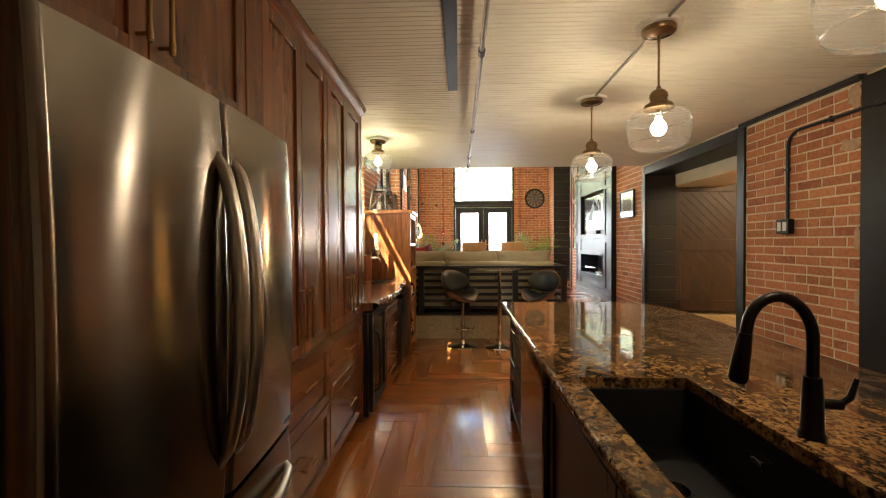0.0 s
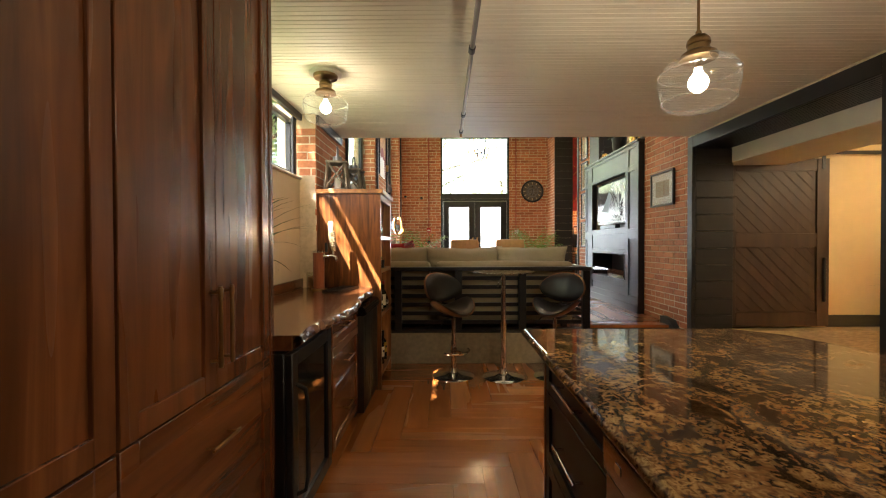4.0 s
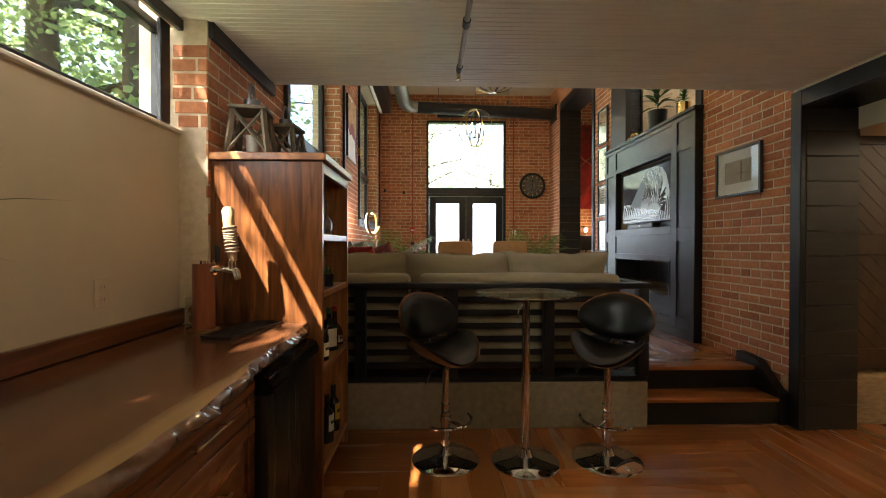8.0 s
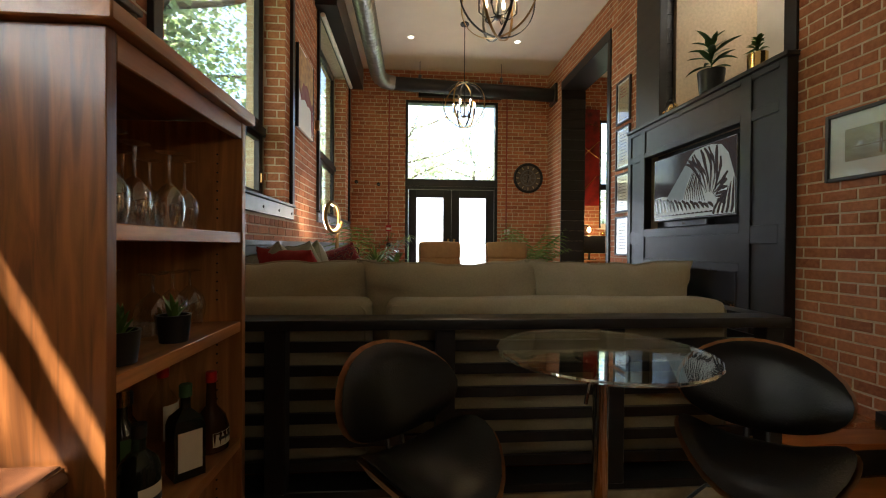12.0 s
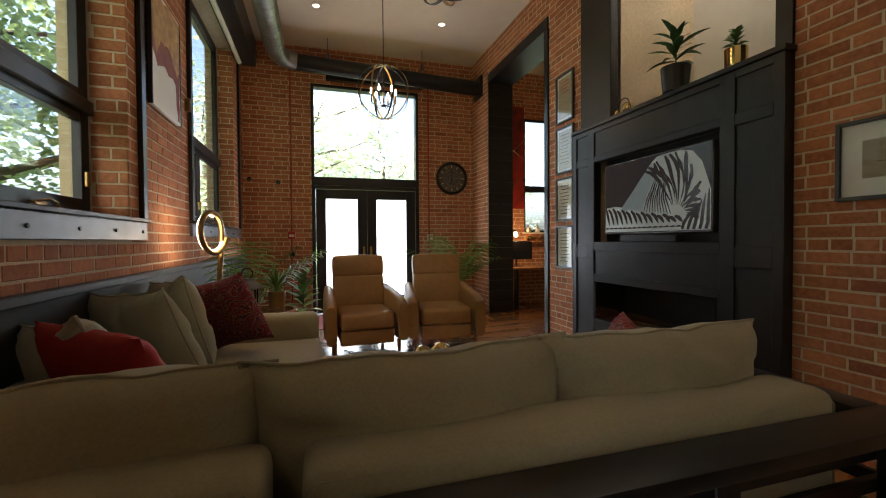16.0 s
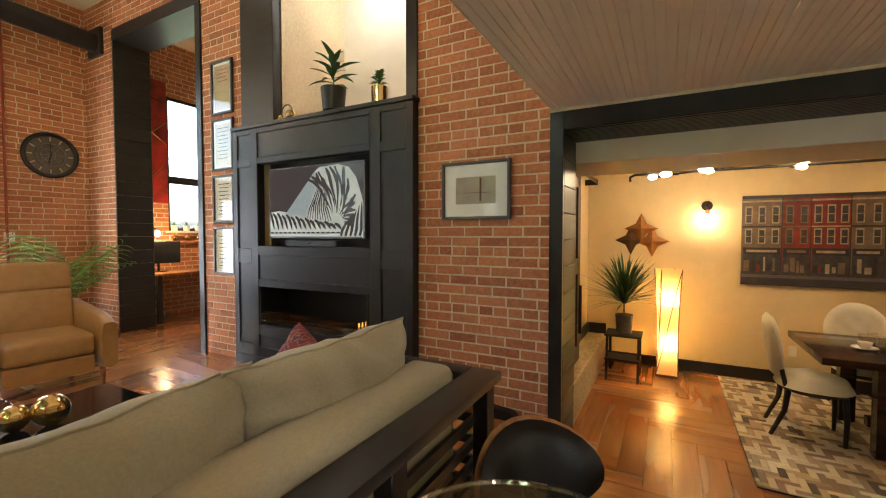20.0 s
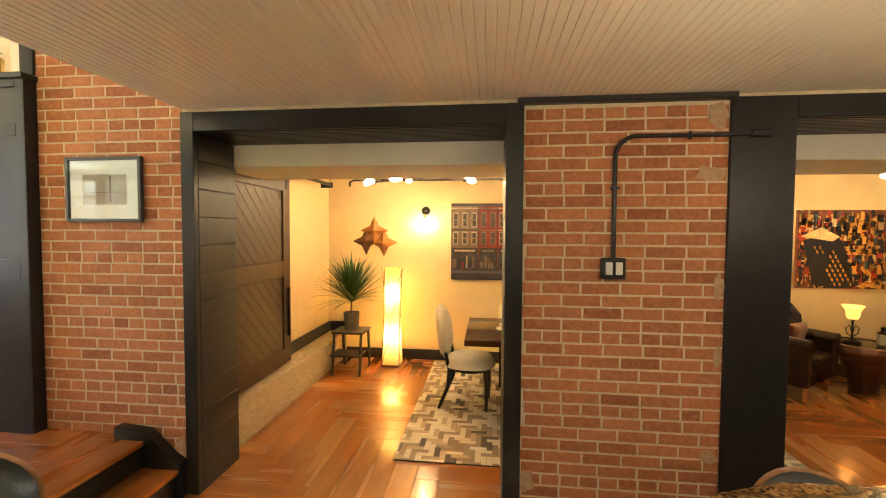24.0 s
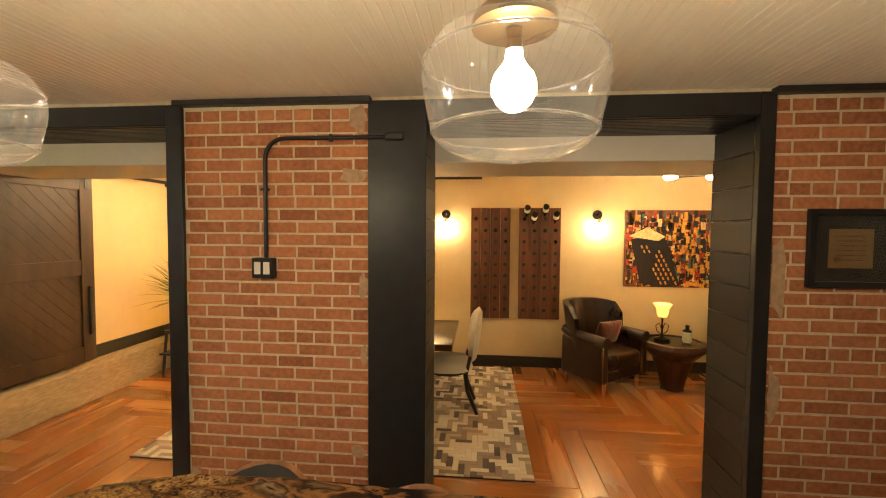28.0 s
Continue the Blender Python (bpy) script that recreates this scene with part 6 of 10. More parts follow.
part("arm", moved(bm_soft_box(1.39, 1.60, 6.23, 7.05, 0.45, 1.03, 0.085, 0.008, seed=4), at), M_SOFA, sofa)
part("arm", moved(bm_soft_box(-0.97, 0.07, 8.72, 8.93, 0.45, 1.02, 0.07, 0.008, seed=5), at), M_SOFA, sofa)
for x0, x1, y0, y1, k in ((-0.80, 0.06, 6.24, 7.05, 6), (0.065, 0.76, 6.24, 7.05, 7), (0.765, 1.385, 6.24, 7.05, 8), (-0.80, 0.09, 7.055, 7.88, 9), (-0.80, 0.09, 7.885, 8.71, 10)):
    part("seat_cushion", moved(bm_soft_box(x0, x1, y0, y1, 0.625, SZ, 0.05, 0.018, seed=k), at), M_SOFA, sofa)
for x0, x1 in ((-0.965, -0.058), (0.043, 1.587)):
    part("piping", moved(bm_tube([(x0, 6.027, 0.50), (x0, 6.030, 1.10), (x0 + 0.02, 6.032, 1.122), (x1 - 0.02, 6.032, 1.122), (x1, 6.030, 1.10), (x1, 6.027, 0.50)], 0.0055, 6), at), M_SOFA, sofa)


def cushion(parent, name, w, d, h, m, material, seed, label="", group=None, puff=1.0, seam=True, wrinkle=0.012):
    c = part(name, moved(bm_pillow(w, d, h, puff, 26, seed, wrinkle), m), material, parent, label, smooth=75)
    if seam:
        n = 26
        ring = [(i, 0) for i in range(n)] + [(n, j) for j in range(n)] + [(n - i, n) for i in range(n)] + [(0, n - j) for j in range(n)]
        pts = []
        for i, j in ring:
            x, z = pillow_rim(i / n * 2 - 1, j / n * 2 - 1, w, h, wrinkle, seed)
            pts.append((x, 0, z))
        part("piping", moved(piping(pts, 0.0055), m), material, c)
    return c


for k, (xc, w) in enumerate(((-0.555, 1.04), (0.345, 0.95), (1.165, 0.90))):
    cushion(sofa, "back_cushion", w, 0.33, 0.54, at @ pose(xc, 6.385, SZ - 0.045, 9, 0, (0, 2, 0)[k]), M_SOFA, k + 1, wrinkle=0.034)
M_SAGE = mat("sage_linen", (0.40, 0.385, 0.29), 0.9, grain=110, amount=0.12, bump=0.35, bump_scale=400, sheen=0.2, spec=0.2)
for k, (x, y, w, h, rx, ry, rz) in enumerate(((-0.60, 6.96, 0.70, 0.56, 23, -8, -52), (-0.64, 7.62, 0.60, 0.59, 22, -5, -41), (-0.68, 8.13, 0.58, 0.57, 14, -7, -56))):
    cushion(sofa, "back_cushion", w, 0.22, h, at @ pose(x, y, SZ + 0.01, rx, ry, rz), M_SAGE, k + 5, wrinkle=0.022)
M_PAISLEY = bpy.data.materials.new("paisley_weave")
M_PAISLEY.use_nodes = True
nt = M_PAISLEY.node_tree
pb = nt.nodes["Principled BSDF"]
pb.inputs["Roughness"].default_value = 0.85
co = nt.nodes.new("ShaderNodeTexCoord")
wv = nt.nodes.new("ShaderNodeTexWave")
wv.wave_type = "RINGS"
wv.inputs["Scale"].default_value, wv.inputs["Distortion"].default_value, wv.inputs["Detail"].default_value, wv.inputs["Detail Scale"].default_value = 5.0, 14.0, 3.0, 2.2
nt.links.new(co.outputs["Object"], wv.inputs["Vector"])
rp = nt.nodes.new("ShaderNodeValToRGB")
rp.color_ramp.elements[0].color, rp.color_ramp.elements[1].color = (0.16, 0.012, 0.022, 1), (0.05, 0.012, 0.03, 1)
for pos, col in ((0.45, (0.22, 0.02, 0.03)), (0.62, (0.30, 0.20, 0.10)), (0.72, (0.10, 0.07, 0.08)), (0.85, (0.24, 0.03, 0.045))):
    rp.color_ramp.elements.new(pos).color = (*col, 1)
nt.links.new(wv.outputs["Fac"], rp.inputs["Fac"])
nt.links.new(rp.outputs["Color"], pb.inputs["Base Color"])
M_REDCLOTH = mat("red_cotton", (0.33, 0.02, 0.018), 0.85, grain=80, amount=0.2, bump=0.3, bump_scale=300)


def throw_pillow(label, w, d, h, m, material, seed, group="throw pillows"):
    ob = solid("throw_pillow", bm_pillow(w, d, h, 1.0, 26, seed, 0.016), material, label, "pillow", group, smooth=70)
    ob.matrix_basis = m
    return ob


throw_pillow("dark red paisley throw pillow leaning on the sofa", 0.52, 0.17, 0.52, pose(-0.43, 8.40, SZ + 0.06, 21, -13, -34.6), M_PAISLEY, 11)
throw_pillow("dark red paisley throw pillow by the sofa arm", 0.46, 0.16, 0.46, pose(1.22, 6.74, SZ + 0.0, 26, -10, 68), M_PAISLEY, 12)
throw_pillow("plain bright red throw pillow in the sofa corner", 0.52, 0.17, 0.50, pose(-0.463, 6.76, SZ + 0.085, 24, 1, -40), M_REDCLOTH, 13)


def armchair(label, at_, rz):
    ch = thing("armchair", label, "armchair", at_, rz, group="tan armchairs")
    # faces -y
    part("seat", bm_soft_box(-0.285, 0.285, -0.42, 0.22, 0.29, 0.475, 0.05, 0.02, seed=21), M_TAN, ch)
    part("front_panel", bm_soft_box(-0.285, 0.285, -0.40, -0.32, 0.13, 0.285, 0.02, 0.006, seed=22), M_TAN, ch)
    part("body", bm_box(-0.28, 0.28, -0.32, 0.36, 0.14, 0.29, 0.01), M_TAN, ch)
    part("backrest", moved(bm_soft_box(-0.295, 0.295, -0.09, 0.09, 0.0, 0.375, 0.035, 0.016, seed=23), pose(0, 0.24, 0.44, -9, 0, 0)), M_TAN, ch)
    part("headrest", moved(bm_soft_box(-0.295, 0.295, -0.09, 0.09, 0.372, 0.62, 0.035, 0.018, seed=24), pose(0, 0.24, 0.44, -9, 0, 0)), M_TAN, ch)
    part("back_shell", moved(bm_soft_box(-0.293, 0.293, -0.045, 0.10, 0.0, 0.612, 0.03, 0.006, seed=25), pose(0, 0.24, 0.44, -9, 0, 0)), M_TAN, ch)
    for s in (-1, 1):
        def arm_fn(u, v, s=s):
            # u along the arm, v round its section
            y = -0.44 + 0.84 * u
            top = 0.60 + 0.10 * u - 0.05 * max(0, 0.12 - u) / 0.12
            w = 0.058 + 0.012 * math.sin(math.pi * u)
            a = 2 * math.pi * v
            cx, cz = math.cos(a), math.sin(a)
            ex = abs(cx) ** 0.5 * (1 if cx >= 0 else -1)
            ez = abs(cz) ** 0.5 * (1 if cz >= 0 else -1)
            low = 0.15
            return (s * (0.348 + 0.035 * (1 - u)) + ex * w, y, (top + low) / 2 + ez * (top - low) / 2)
        bm = bmesh.new()
        nu, nv = 12, 20
        g = [[bm.verts.new(arm_fn(i / nu, j / nv)) for j in range(nv)] for i in range(nu + 1)]
        for i in range(nu):
            for j in range(nv):
                bm.faces.new((g[i][j], g[i + 1][j], g[i + 1][(j + 1) % nv], g[i][(j + 1) % nv]))
        bm.faces.new(g[0])
        bm.faces.new(g[-1][::-1])
        bmesh.ops.recalc_face_normals(bm, faces=bm.faces)
        part("arm", bm, M_TAN, ch, smooth=50)
        part("leg", bm_cyl(0.016, 0.0, 0.16, 12, s * 0.345, -0.36, r2=0.026), M_BENT, ch, "tapered wooden leg")
        part("leg", bm_cyl(0.016, 0.0, 0.16, 12, s * 0.30, 0.33, r2=0.024), M_BLACKWOOD, ch)
    return ch


armchair("tan leather recliner armchair facing the coffee table", (0.56, 10.02, FL), 3)
armchair("tan leather recliner armchair near the study opening", (1.50, 10.02, FL), -6)
cable = solid("power_cable", bm_tube([(0.35, 9.95, FL + 0.008), (0.55, 9.72, FL + 0.008), (0.75, 9.85, FL + 0.008), (0.95, 9.7, FL + 0.008), (1.2, 9.82, FL + 0.008), (1.45, 9.95, FL + 0.008)], 0.006, 6), M_BLACKPLASTIC, "loose black power cable on the floor", "cable")
coffee = thing("coffee_table", "low black gloss coffee table", "table", (0.85, 7.69, FL))
part("top", bm_box(-0.43, 0.43, -0.58, 0.58, 0.365, 0.40, 0.003), M_BLACKGLOSS, coffee)
part("body", bm_box(-0.40, 0.40, -0.55, 0.55, 0.06, 0.364, 0.003), M_BLACKGLOSS, coffee)
part("plinth", bm_box(-0.34, 0.34, -0.49, 0.49, 0.0, 0.059), M_BLACKWOOD, coffee)
for (x, y), r in (((0.745, 7.90), 0.062), ((0.86, 7.84), 0.075)):
    b = bmesh.new()
    bmesh.ops.create_uvsphere(b, u_segments=28, v_segments=16, radius=r)
    solid("ornament_ball", moved(b, Matrix.Translation((0, 0, r))), M_GOLD, "polished gold ball ornament on the coffee table", "ornament", "gold balls", at=(x, y, FL + 0.40))

# TV wall
TX = 2.785
Y0, Y1 = 6.99, 9.17
tvw = thing("tv_surround", "black panelled fireplace surround with a recessed television", "fireplace", (2.83, 8.08, FL))
at = Matrix.Translation((-2.83, -8.08, -FL))
NT0, NT1, NTZ0, NTZ1 = 7.41, 8.80, 1.59, 2.40
NF0, NF1, NFZ0, NFZ1 = 7.455, 8.785, 0.80, 1.19
for y0, y1, z0, z1 in ((Y0, NT0, FL, 2.75), (NT1, Y1, FL, 2.75), (NT0, NT1, NTZ1, 2.75), (NT0, NT1, NFZ1, NTZ0), (NT0, NF0, FL, NFZ1), (NF1, NT1, FL, NFZ1), (NF0, NF1, FL, NFZ0)):
    part("panel_board", moved(bm_box(TX + 0.012, XE - 0.002, y0, y1, z0, z1), at), M_BLACK, tvw)


def batten(y0, y1, z0, z1):
    part("batten", moved(bm_box(TX, TX + 0.0135, y0, y1, z0, z1, 0.002), at), M_BLACK, tvw)


for y0, y1 in ((Y0, 7.05), (7.30, 7.408), (8.802, 8.90), (9.10, Y1)):
    batten(y0, y1, FL + 0.10, 2.75)
for y0, y1 in ((7.05, 7.30), (8.90, 9.10)):
    for z0, z1 in ((FL + 0.10, FL + 0.22), (1.42, 1.56), (2.38, 2.46), (2.70, 2.75)):
        batten(y0, y1, z0, z1)
for z0, z1 in ((2.402, 2.46), (2.70, 2.75), (1.50, 1.588), (NFZ1 + 0.002, 1.26), (0.70, NFZ0 - 0.002), (FL + 0.10, FL + 0.2)):
    batten(7.408, 8.802, z0, z1)
part("skirting", moved(bm_box(TX - 0.004, TX + 0.0115, Y0, Y1, FL, FL + 0.10, 0.003), at), M_BLACK, tvw)
part("mantel", moved(bm_box(TX - 0.02, XE2 + 0.02, Y0 - 0.02, Y1 + 0.01, 2.752, 2.79, 0.005), at), M_BLACK, tvw, "black mantel shelf")
part("side_board", moved(bm_box(TX + 0.001, XE - 0.002, Y0 - 0.006, Y0 - 0.0005, FL, 2.75), at), M_BLACK, tvw)
part("niche_back", moved(bm_box(2.96, 2.98, NT0 - 0.02, NT1 + 0.02, NTZ0 - 0.02, NTZ1 + 0.02), at), M_BLACK, tvw)
M_FIREBOX = mat("firebox_black", (0.008, 0.008, 0.008), 0.3, grain=10, amount=0.3)
part("firebox_back", moved(bm_box(3.14, 3.16, NF0, NF1, NFZ0, NFZ1), at), M_FIREBOX, tvw, "dark back of the open firebox")
part("firebox_floor", moved(bm_box(XE - 0.08, 3.14, NF0, NF1, NFZ0 - 0.012, NFZ0 + 0.01), at), M_FIREBOX, tvw)
part("firebox_top", moved(bm_box(XE - 0.08, 3.14, NF0, NF1, NFZ1 - 0.006, NFZ1 + 0.012), at), M_FIREBOX, tvw)
part("firebox_side", moved(bm_box(XE - 0.08, 3.14, NF0 - 0.012, NF0 + 0.003, NFZ0, NFZ1), at), M_FIREBOX, tvw)
part("firebox_side", moved(bm_box(XE - 0.08, 3.14, NF1 - 0.003, NF1 + 0.012, NFZ0, NFZ1), at), M_FIREBOX, tvw)
burner = part("burner", moved(bm_box(2.93, 3.05, 7.6, 8.65, NFZ0 + 0.011, NFZ0 + 0.045, 0.004), at), M_STEEL, tvw, "steel bioethanol burner tray")
g = part("fire_glass", moved(bm_box(TX + 0.02, TX + 0.026, NF0 + 0.01, NF1 - 0.01, NFZ0 + 0.012, NFZ0 + 0.14), at), M_TABLEGLASS, tvw, "low glass fire screen")
for y in (NF0 + 0.03, NF1 - 0.03):
    for z in (0.85, 0.91):
        part("glass_stud", moved(moved(bm_cyl(0.010, 0, 0.02, 12), pose(TX + 0.0, y, z, 0, 90, 0)), at), M_CHROME, tvw)
M_FLAME = mat("small_flame", (1, 0.3, 0.05), 0.5, emit=(1.0, 0.32, 0.06), power=0.15)
for k, y in enumerate((7.62, 7.66, 7.70)):
    part("flame", moved(bm_lathe([(0, 0), (0.010, 0.012), (0.007, 0.04), (0, 0.075 - 0.015 * k)], 8, 2.99, y, NFZ0 + 0.045), at), M_FLAME, tvw, "small orange flame")

# television with the zebra picture
tv = thing("television", "flat television showing a zebra against black", "television", (2.86, 8.105, 1.66))
at = Matrix.Translation((-2.86, -8.105, -1.66))
TY0, TY1, TZ0, TZ1 = 7.505, 8.705, 1.665, 2.345
M_SCREEN = mat("screen_black", (0.004, 0.004, 0.005), 0.10, grain=3, amount=0.2, emit=(0.10, 0.085, 0.08), power=0.03, rough_var=0.02)
part("bezel", moved(bm_box(2.845, 2.90, TY0, TY1, TZ0, TZ1, 0.004), at), M_GREYMETAL, tv, "thin silver bezel")
part("screen", moved(bm_box(2.8425, 2.845, TY0 + 0.011, TY1 - 0.011, TZ0 + 0.012, TZ1 - 0.011), at), M_SCREEN, tv)
part("mount", moved(bm_box(2.90, 2.96, 7.95, 8.25, 1.85, 2.15), at), M_BLACKPLASTIC, tv)
# zebra: a pale silhouette with dark stripes, drawn as flat shapes in screen coordinates (a across from the left, b up)
M_STRIPE = mat("zebra_white", (0.3, 0.32, 0.3), 0.3, emit=(0.74, 0.80, 0.76), power=0.015, grain=20, amount=0.1)


def on_screen(a, b, lift=0.0):
    return (2.8418 - lift, TY1 - 0.011 - a * (TY1 - TY0 - 0.022), TZ0 + 0.012 + b * (TZ1 - TZ0 - 0.023))


def stripe(points, widths):
    """One flat dark stripe along screen points."""
    bm = bmesh.new()
    left, right = [], []
    for i, (a, b) in enumerate(points):
        p, q = points[max(0, i - 1)], points[min(len(points) - 1, i + 1)]
        dx, dy = (q[0] - p[0]) * 1.77, q[1] - p[1]
        l = math.hypot(dx, dy) or 1
        w = widths[i] / 2
        left.append(bm.verts.new(on_screen(min(0.995, max(0.005, a - dy / l * w / 1.77)), min(0.995, max(0.005, b + dx / l * w)), 0.0006)))
        right.append(bm.verts.new(on_screen(min(0.995, max(0.005, a + dy / l * w / 1.77)), min(0.995, max(0.005, b - dx / l * w)), 0.0006)))
    for i in range(len(points) - 1):
        bm.faces.new((left[i], left[i + 1], right[i + 1], right[i]))
    return bm


coat_line = [(0.005, 0.37), (0.12, 0.385), (0.27, 0.345), (0.42, 0.275), (0.44, 0.40), (0.485, 0.56), (0.525, 0.70), (0.50, 0.80), (0.515, 0.92), (0.565, 0.975), (0.61, 0.95), (0.67, 0.985), (0.76, 0.985), (0.86, 0.94), (0.93, 0.80), (0.97, 0.60), (0.995, 0.46), (0.995, 0.01), (0.005, 0.01)]
bm = bmesh.new()
bm.faces.new([bm.verts.new(on_screen(a, b)) for a, b in coat_line])
bmesh.ops.triangulate(bm, faces=bm.faces[:])
part("zebra_coat", moved(bm, at), M_STRIPE, tv)
zebra = []
for k in range(15):       # neck and mane: curved bands that swing from upright to level
    q = radians(116 - 8.0 * k)
    reach = min(0.80, 0.33 / max(0.05, abs(math.cos(q)))) if k > 4 else 0.80
    pts = []
    for i in range(9):
        u = i / 8
        r = 0.16 + (reach - 0.16) * u
        w = q + 0.40 * (u - 0.5) * (1 if k < 8 else -0.5) + 0.04 * math.sin(6 * u + k * 1.7)
        pts.append((0.72 + r * math.cos(w) / 1.77, 0.17 + r * math.sin(w)))
    f = 0.8 + 0.3 * math.sin(k * 2.3)
    zebra.append(stripe(pts, [0.005, 0.016 * f, 0.025, 0.035 * f, 0.042, 0.054 * f, 0.060, 0.056 * f, 0.030]))
for k in range(10):       # face: fine lines running down from the ear
    u0 = k / 9
    zebra.append(stripe([(0.545 + 0.10 * u0, 0.70 - 0.05 * u0), (0.508 + 0.13 * u0 + 0.006 * math.sin(k * 2), 0.56), (0.462 + 0.18 * u0, 0.42), (0.435 + 0.25 * u0, 0.27 - 0.05 * u0)], [0.007, 0.018, 0.021, 0.010]))
for k in range(15):       # back along the lower edge
    a = 0.02 + 0.052 * k
    h = 0.385 - 0.014 * k - (0.02 if k % 2 else 0)
    zebra.append(stripe([(a + 0.035, 0.115), (a + 0.020, 0.115 + (h - 0.115) * 0.4), (a + 0.002, 0.115 + (h - 0.115) * 0.75), (a - 0.03, h)], [0.016, 0.046, 0.050, 0.032]))
    zebra.append(stripe([(a - 0.02, 0.06), (a + 0.012, 0.066), (a + 0.03, 0.058)], [0.010, 0.026, 0.008]))
for k in range(5):        # shoulder on the right
    zebra.append(stripe([(0.78 + 0.045 * k, 0.02), (0.795 + 0.045 * k, 0.10), (0.83 + 0.037 * k, 0.18 + 0.03 * k), (0.88 + 0.026 * k, 0.24 + 0.06 * k)], [0.038, 0.046, 0.040, 0.012]))
zebra.append(stripe([(0.535, 0.90), (0.545, 0.84), (0.565, 0.78), (0.59, 0.74)], [0.02, 0.055, 0.05, 0.015]))   # hollow of the ear
for z_ in zebra:
    part("zebra_stripe", moved(z_, at), M_SCREEN, tv)
bar_ = thing("soundbar", "slim black soundbar under the television", "soundbar", (2.84, 8.1, NTZ0))
part("case", bm_box(-0.05, 0.03, -0.32, 0.32, 0.001, 0.062, 0.006), M_BLACKPLASTIC, bar_)
part("grille", bm_box(-0.054, -0.05, -0.31, 0.31, 0.006, 0.056), M_BLACK, bar_)
part("badge", bm_box(-0.0555, -0.054, -0.016, 0.016, 0.028, 0.034), M_CHROME, bar_)

# mantel ornaments
def broadleaf(label, at_, pot_bm, pot_mat, pot_label, count, length, width, seed, leaf, top, height, name="potted_plant"):
    rng = random.Random(seed)
    pl = thing(name, label, "plant", at_)
    part("pot", pot_bm, pot_mat, pl, pot_label)
    part("stem", bm_tube([(0, 0, top - 0.04), (0.008, 0.005, top + height * 0.5), (0.0, 0.01, top + height)], [0.008, 0.007, 0.004], 6), M_LEAF2, pl)
    for k in range(count):
        u = (k + 0.5) / count
        part("leaf", bm_blade(length * rng.uniform(0.75, 1.1) * (1.1 - 0.35 * u), width * rng.uniform(0.85, 1.15), 20 + 50 * (1 - u) + rng.uniform(-8, 8), k * 137.5 + rng.uniform(-15, 15), rng.uniform(20, 60), (0.004, 0.004, top + height * (0.15 + 0.85 * u))), leaf, pl, smooth=80)
    return pl


M_LEAFM = leaf_mat("leaf_mid", (0.05, 0.11, 0.03))
pl = broadleaf("dark-leaved plant in a black pot on the mantel", (2.90, 7.90, 2.79), bm_pot(0.095, 0.115, 0.20, z=0.03), M_BLACK, "matte black pot", 19, 0.27, 0.062, 31, M_LEAFM, 0.22, 0.26)
part("pot_stand", bm_join(bm_cyl(0.088, 0.03, 0.036, 24), *[bm_box(0.085 * math.cos(a) - 0.006, 0.085 * math.cos(a) + 0.006, 0.085 * math.sin(a) - 0.006, 0.085 * math.sin(a) + 0.006, 0, 0.07) for a in (0.8, 2.36, 3.93, 5.5)]), M_BLACKPLASTIC, pl)
pl = broadleaf("small leafy plant in a gold pot on the mantel", (2.92, 7.40, 2.79), bm_pot(0.07, 0.072, 0.14, z=0.025), M_GOLD, "ribbed gold pot", 30, 0.085, 0.034, 33, M_LEAF2, 0.155, 0.13)
part("foot_ring", bm_cyl(0.05, 0.0, 0.026, 24), M_BLACKPLASTIC, pl)
for y, r in ((8.40, 0.052), (8.53, 0.036)):
    b = bmesh.new()
    bmesh.ops.create_uvsphere(b, u_segments=24, v_segments=14, radius=r)
    solid("ornament_ball", moved(b, Matrix.Translation((0, 0, r))), M_GOLD, "polished gold ball ornament on the mantel", "ornament", "gold balls", at=(2.86, y, 2.79))
ring = solid("ornament_ring", bm_tube([(0.0, 0.07 * math.cos(a), 0.072 + 0.07 * math.sin(a)) for a in [2 * math.pi * i / 24 for i in range(24)]], 0.005, 6, closed=True), M_BLACKPLASTIC, "thin black ring ornament on the mantel", "ornament", at=(2.83, 8.42, 2.79))

# pictures on the brick wall
M_MAT = mat("picture_mat", (0.82, 0.83, 0.82), 0.8, grain=30, amount=0.04)
M_PICGLASS = glass_mat("picture_glass", (0.95, 0.96, 0.95))


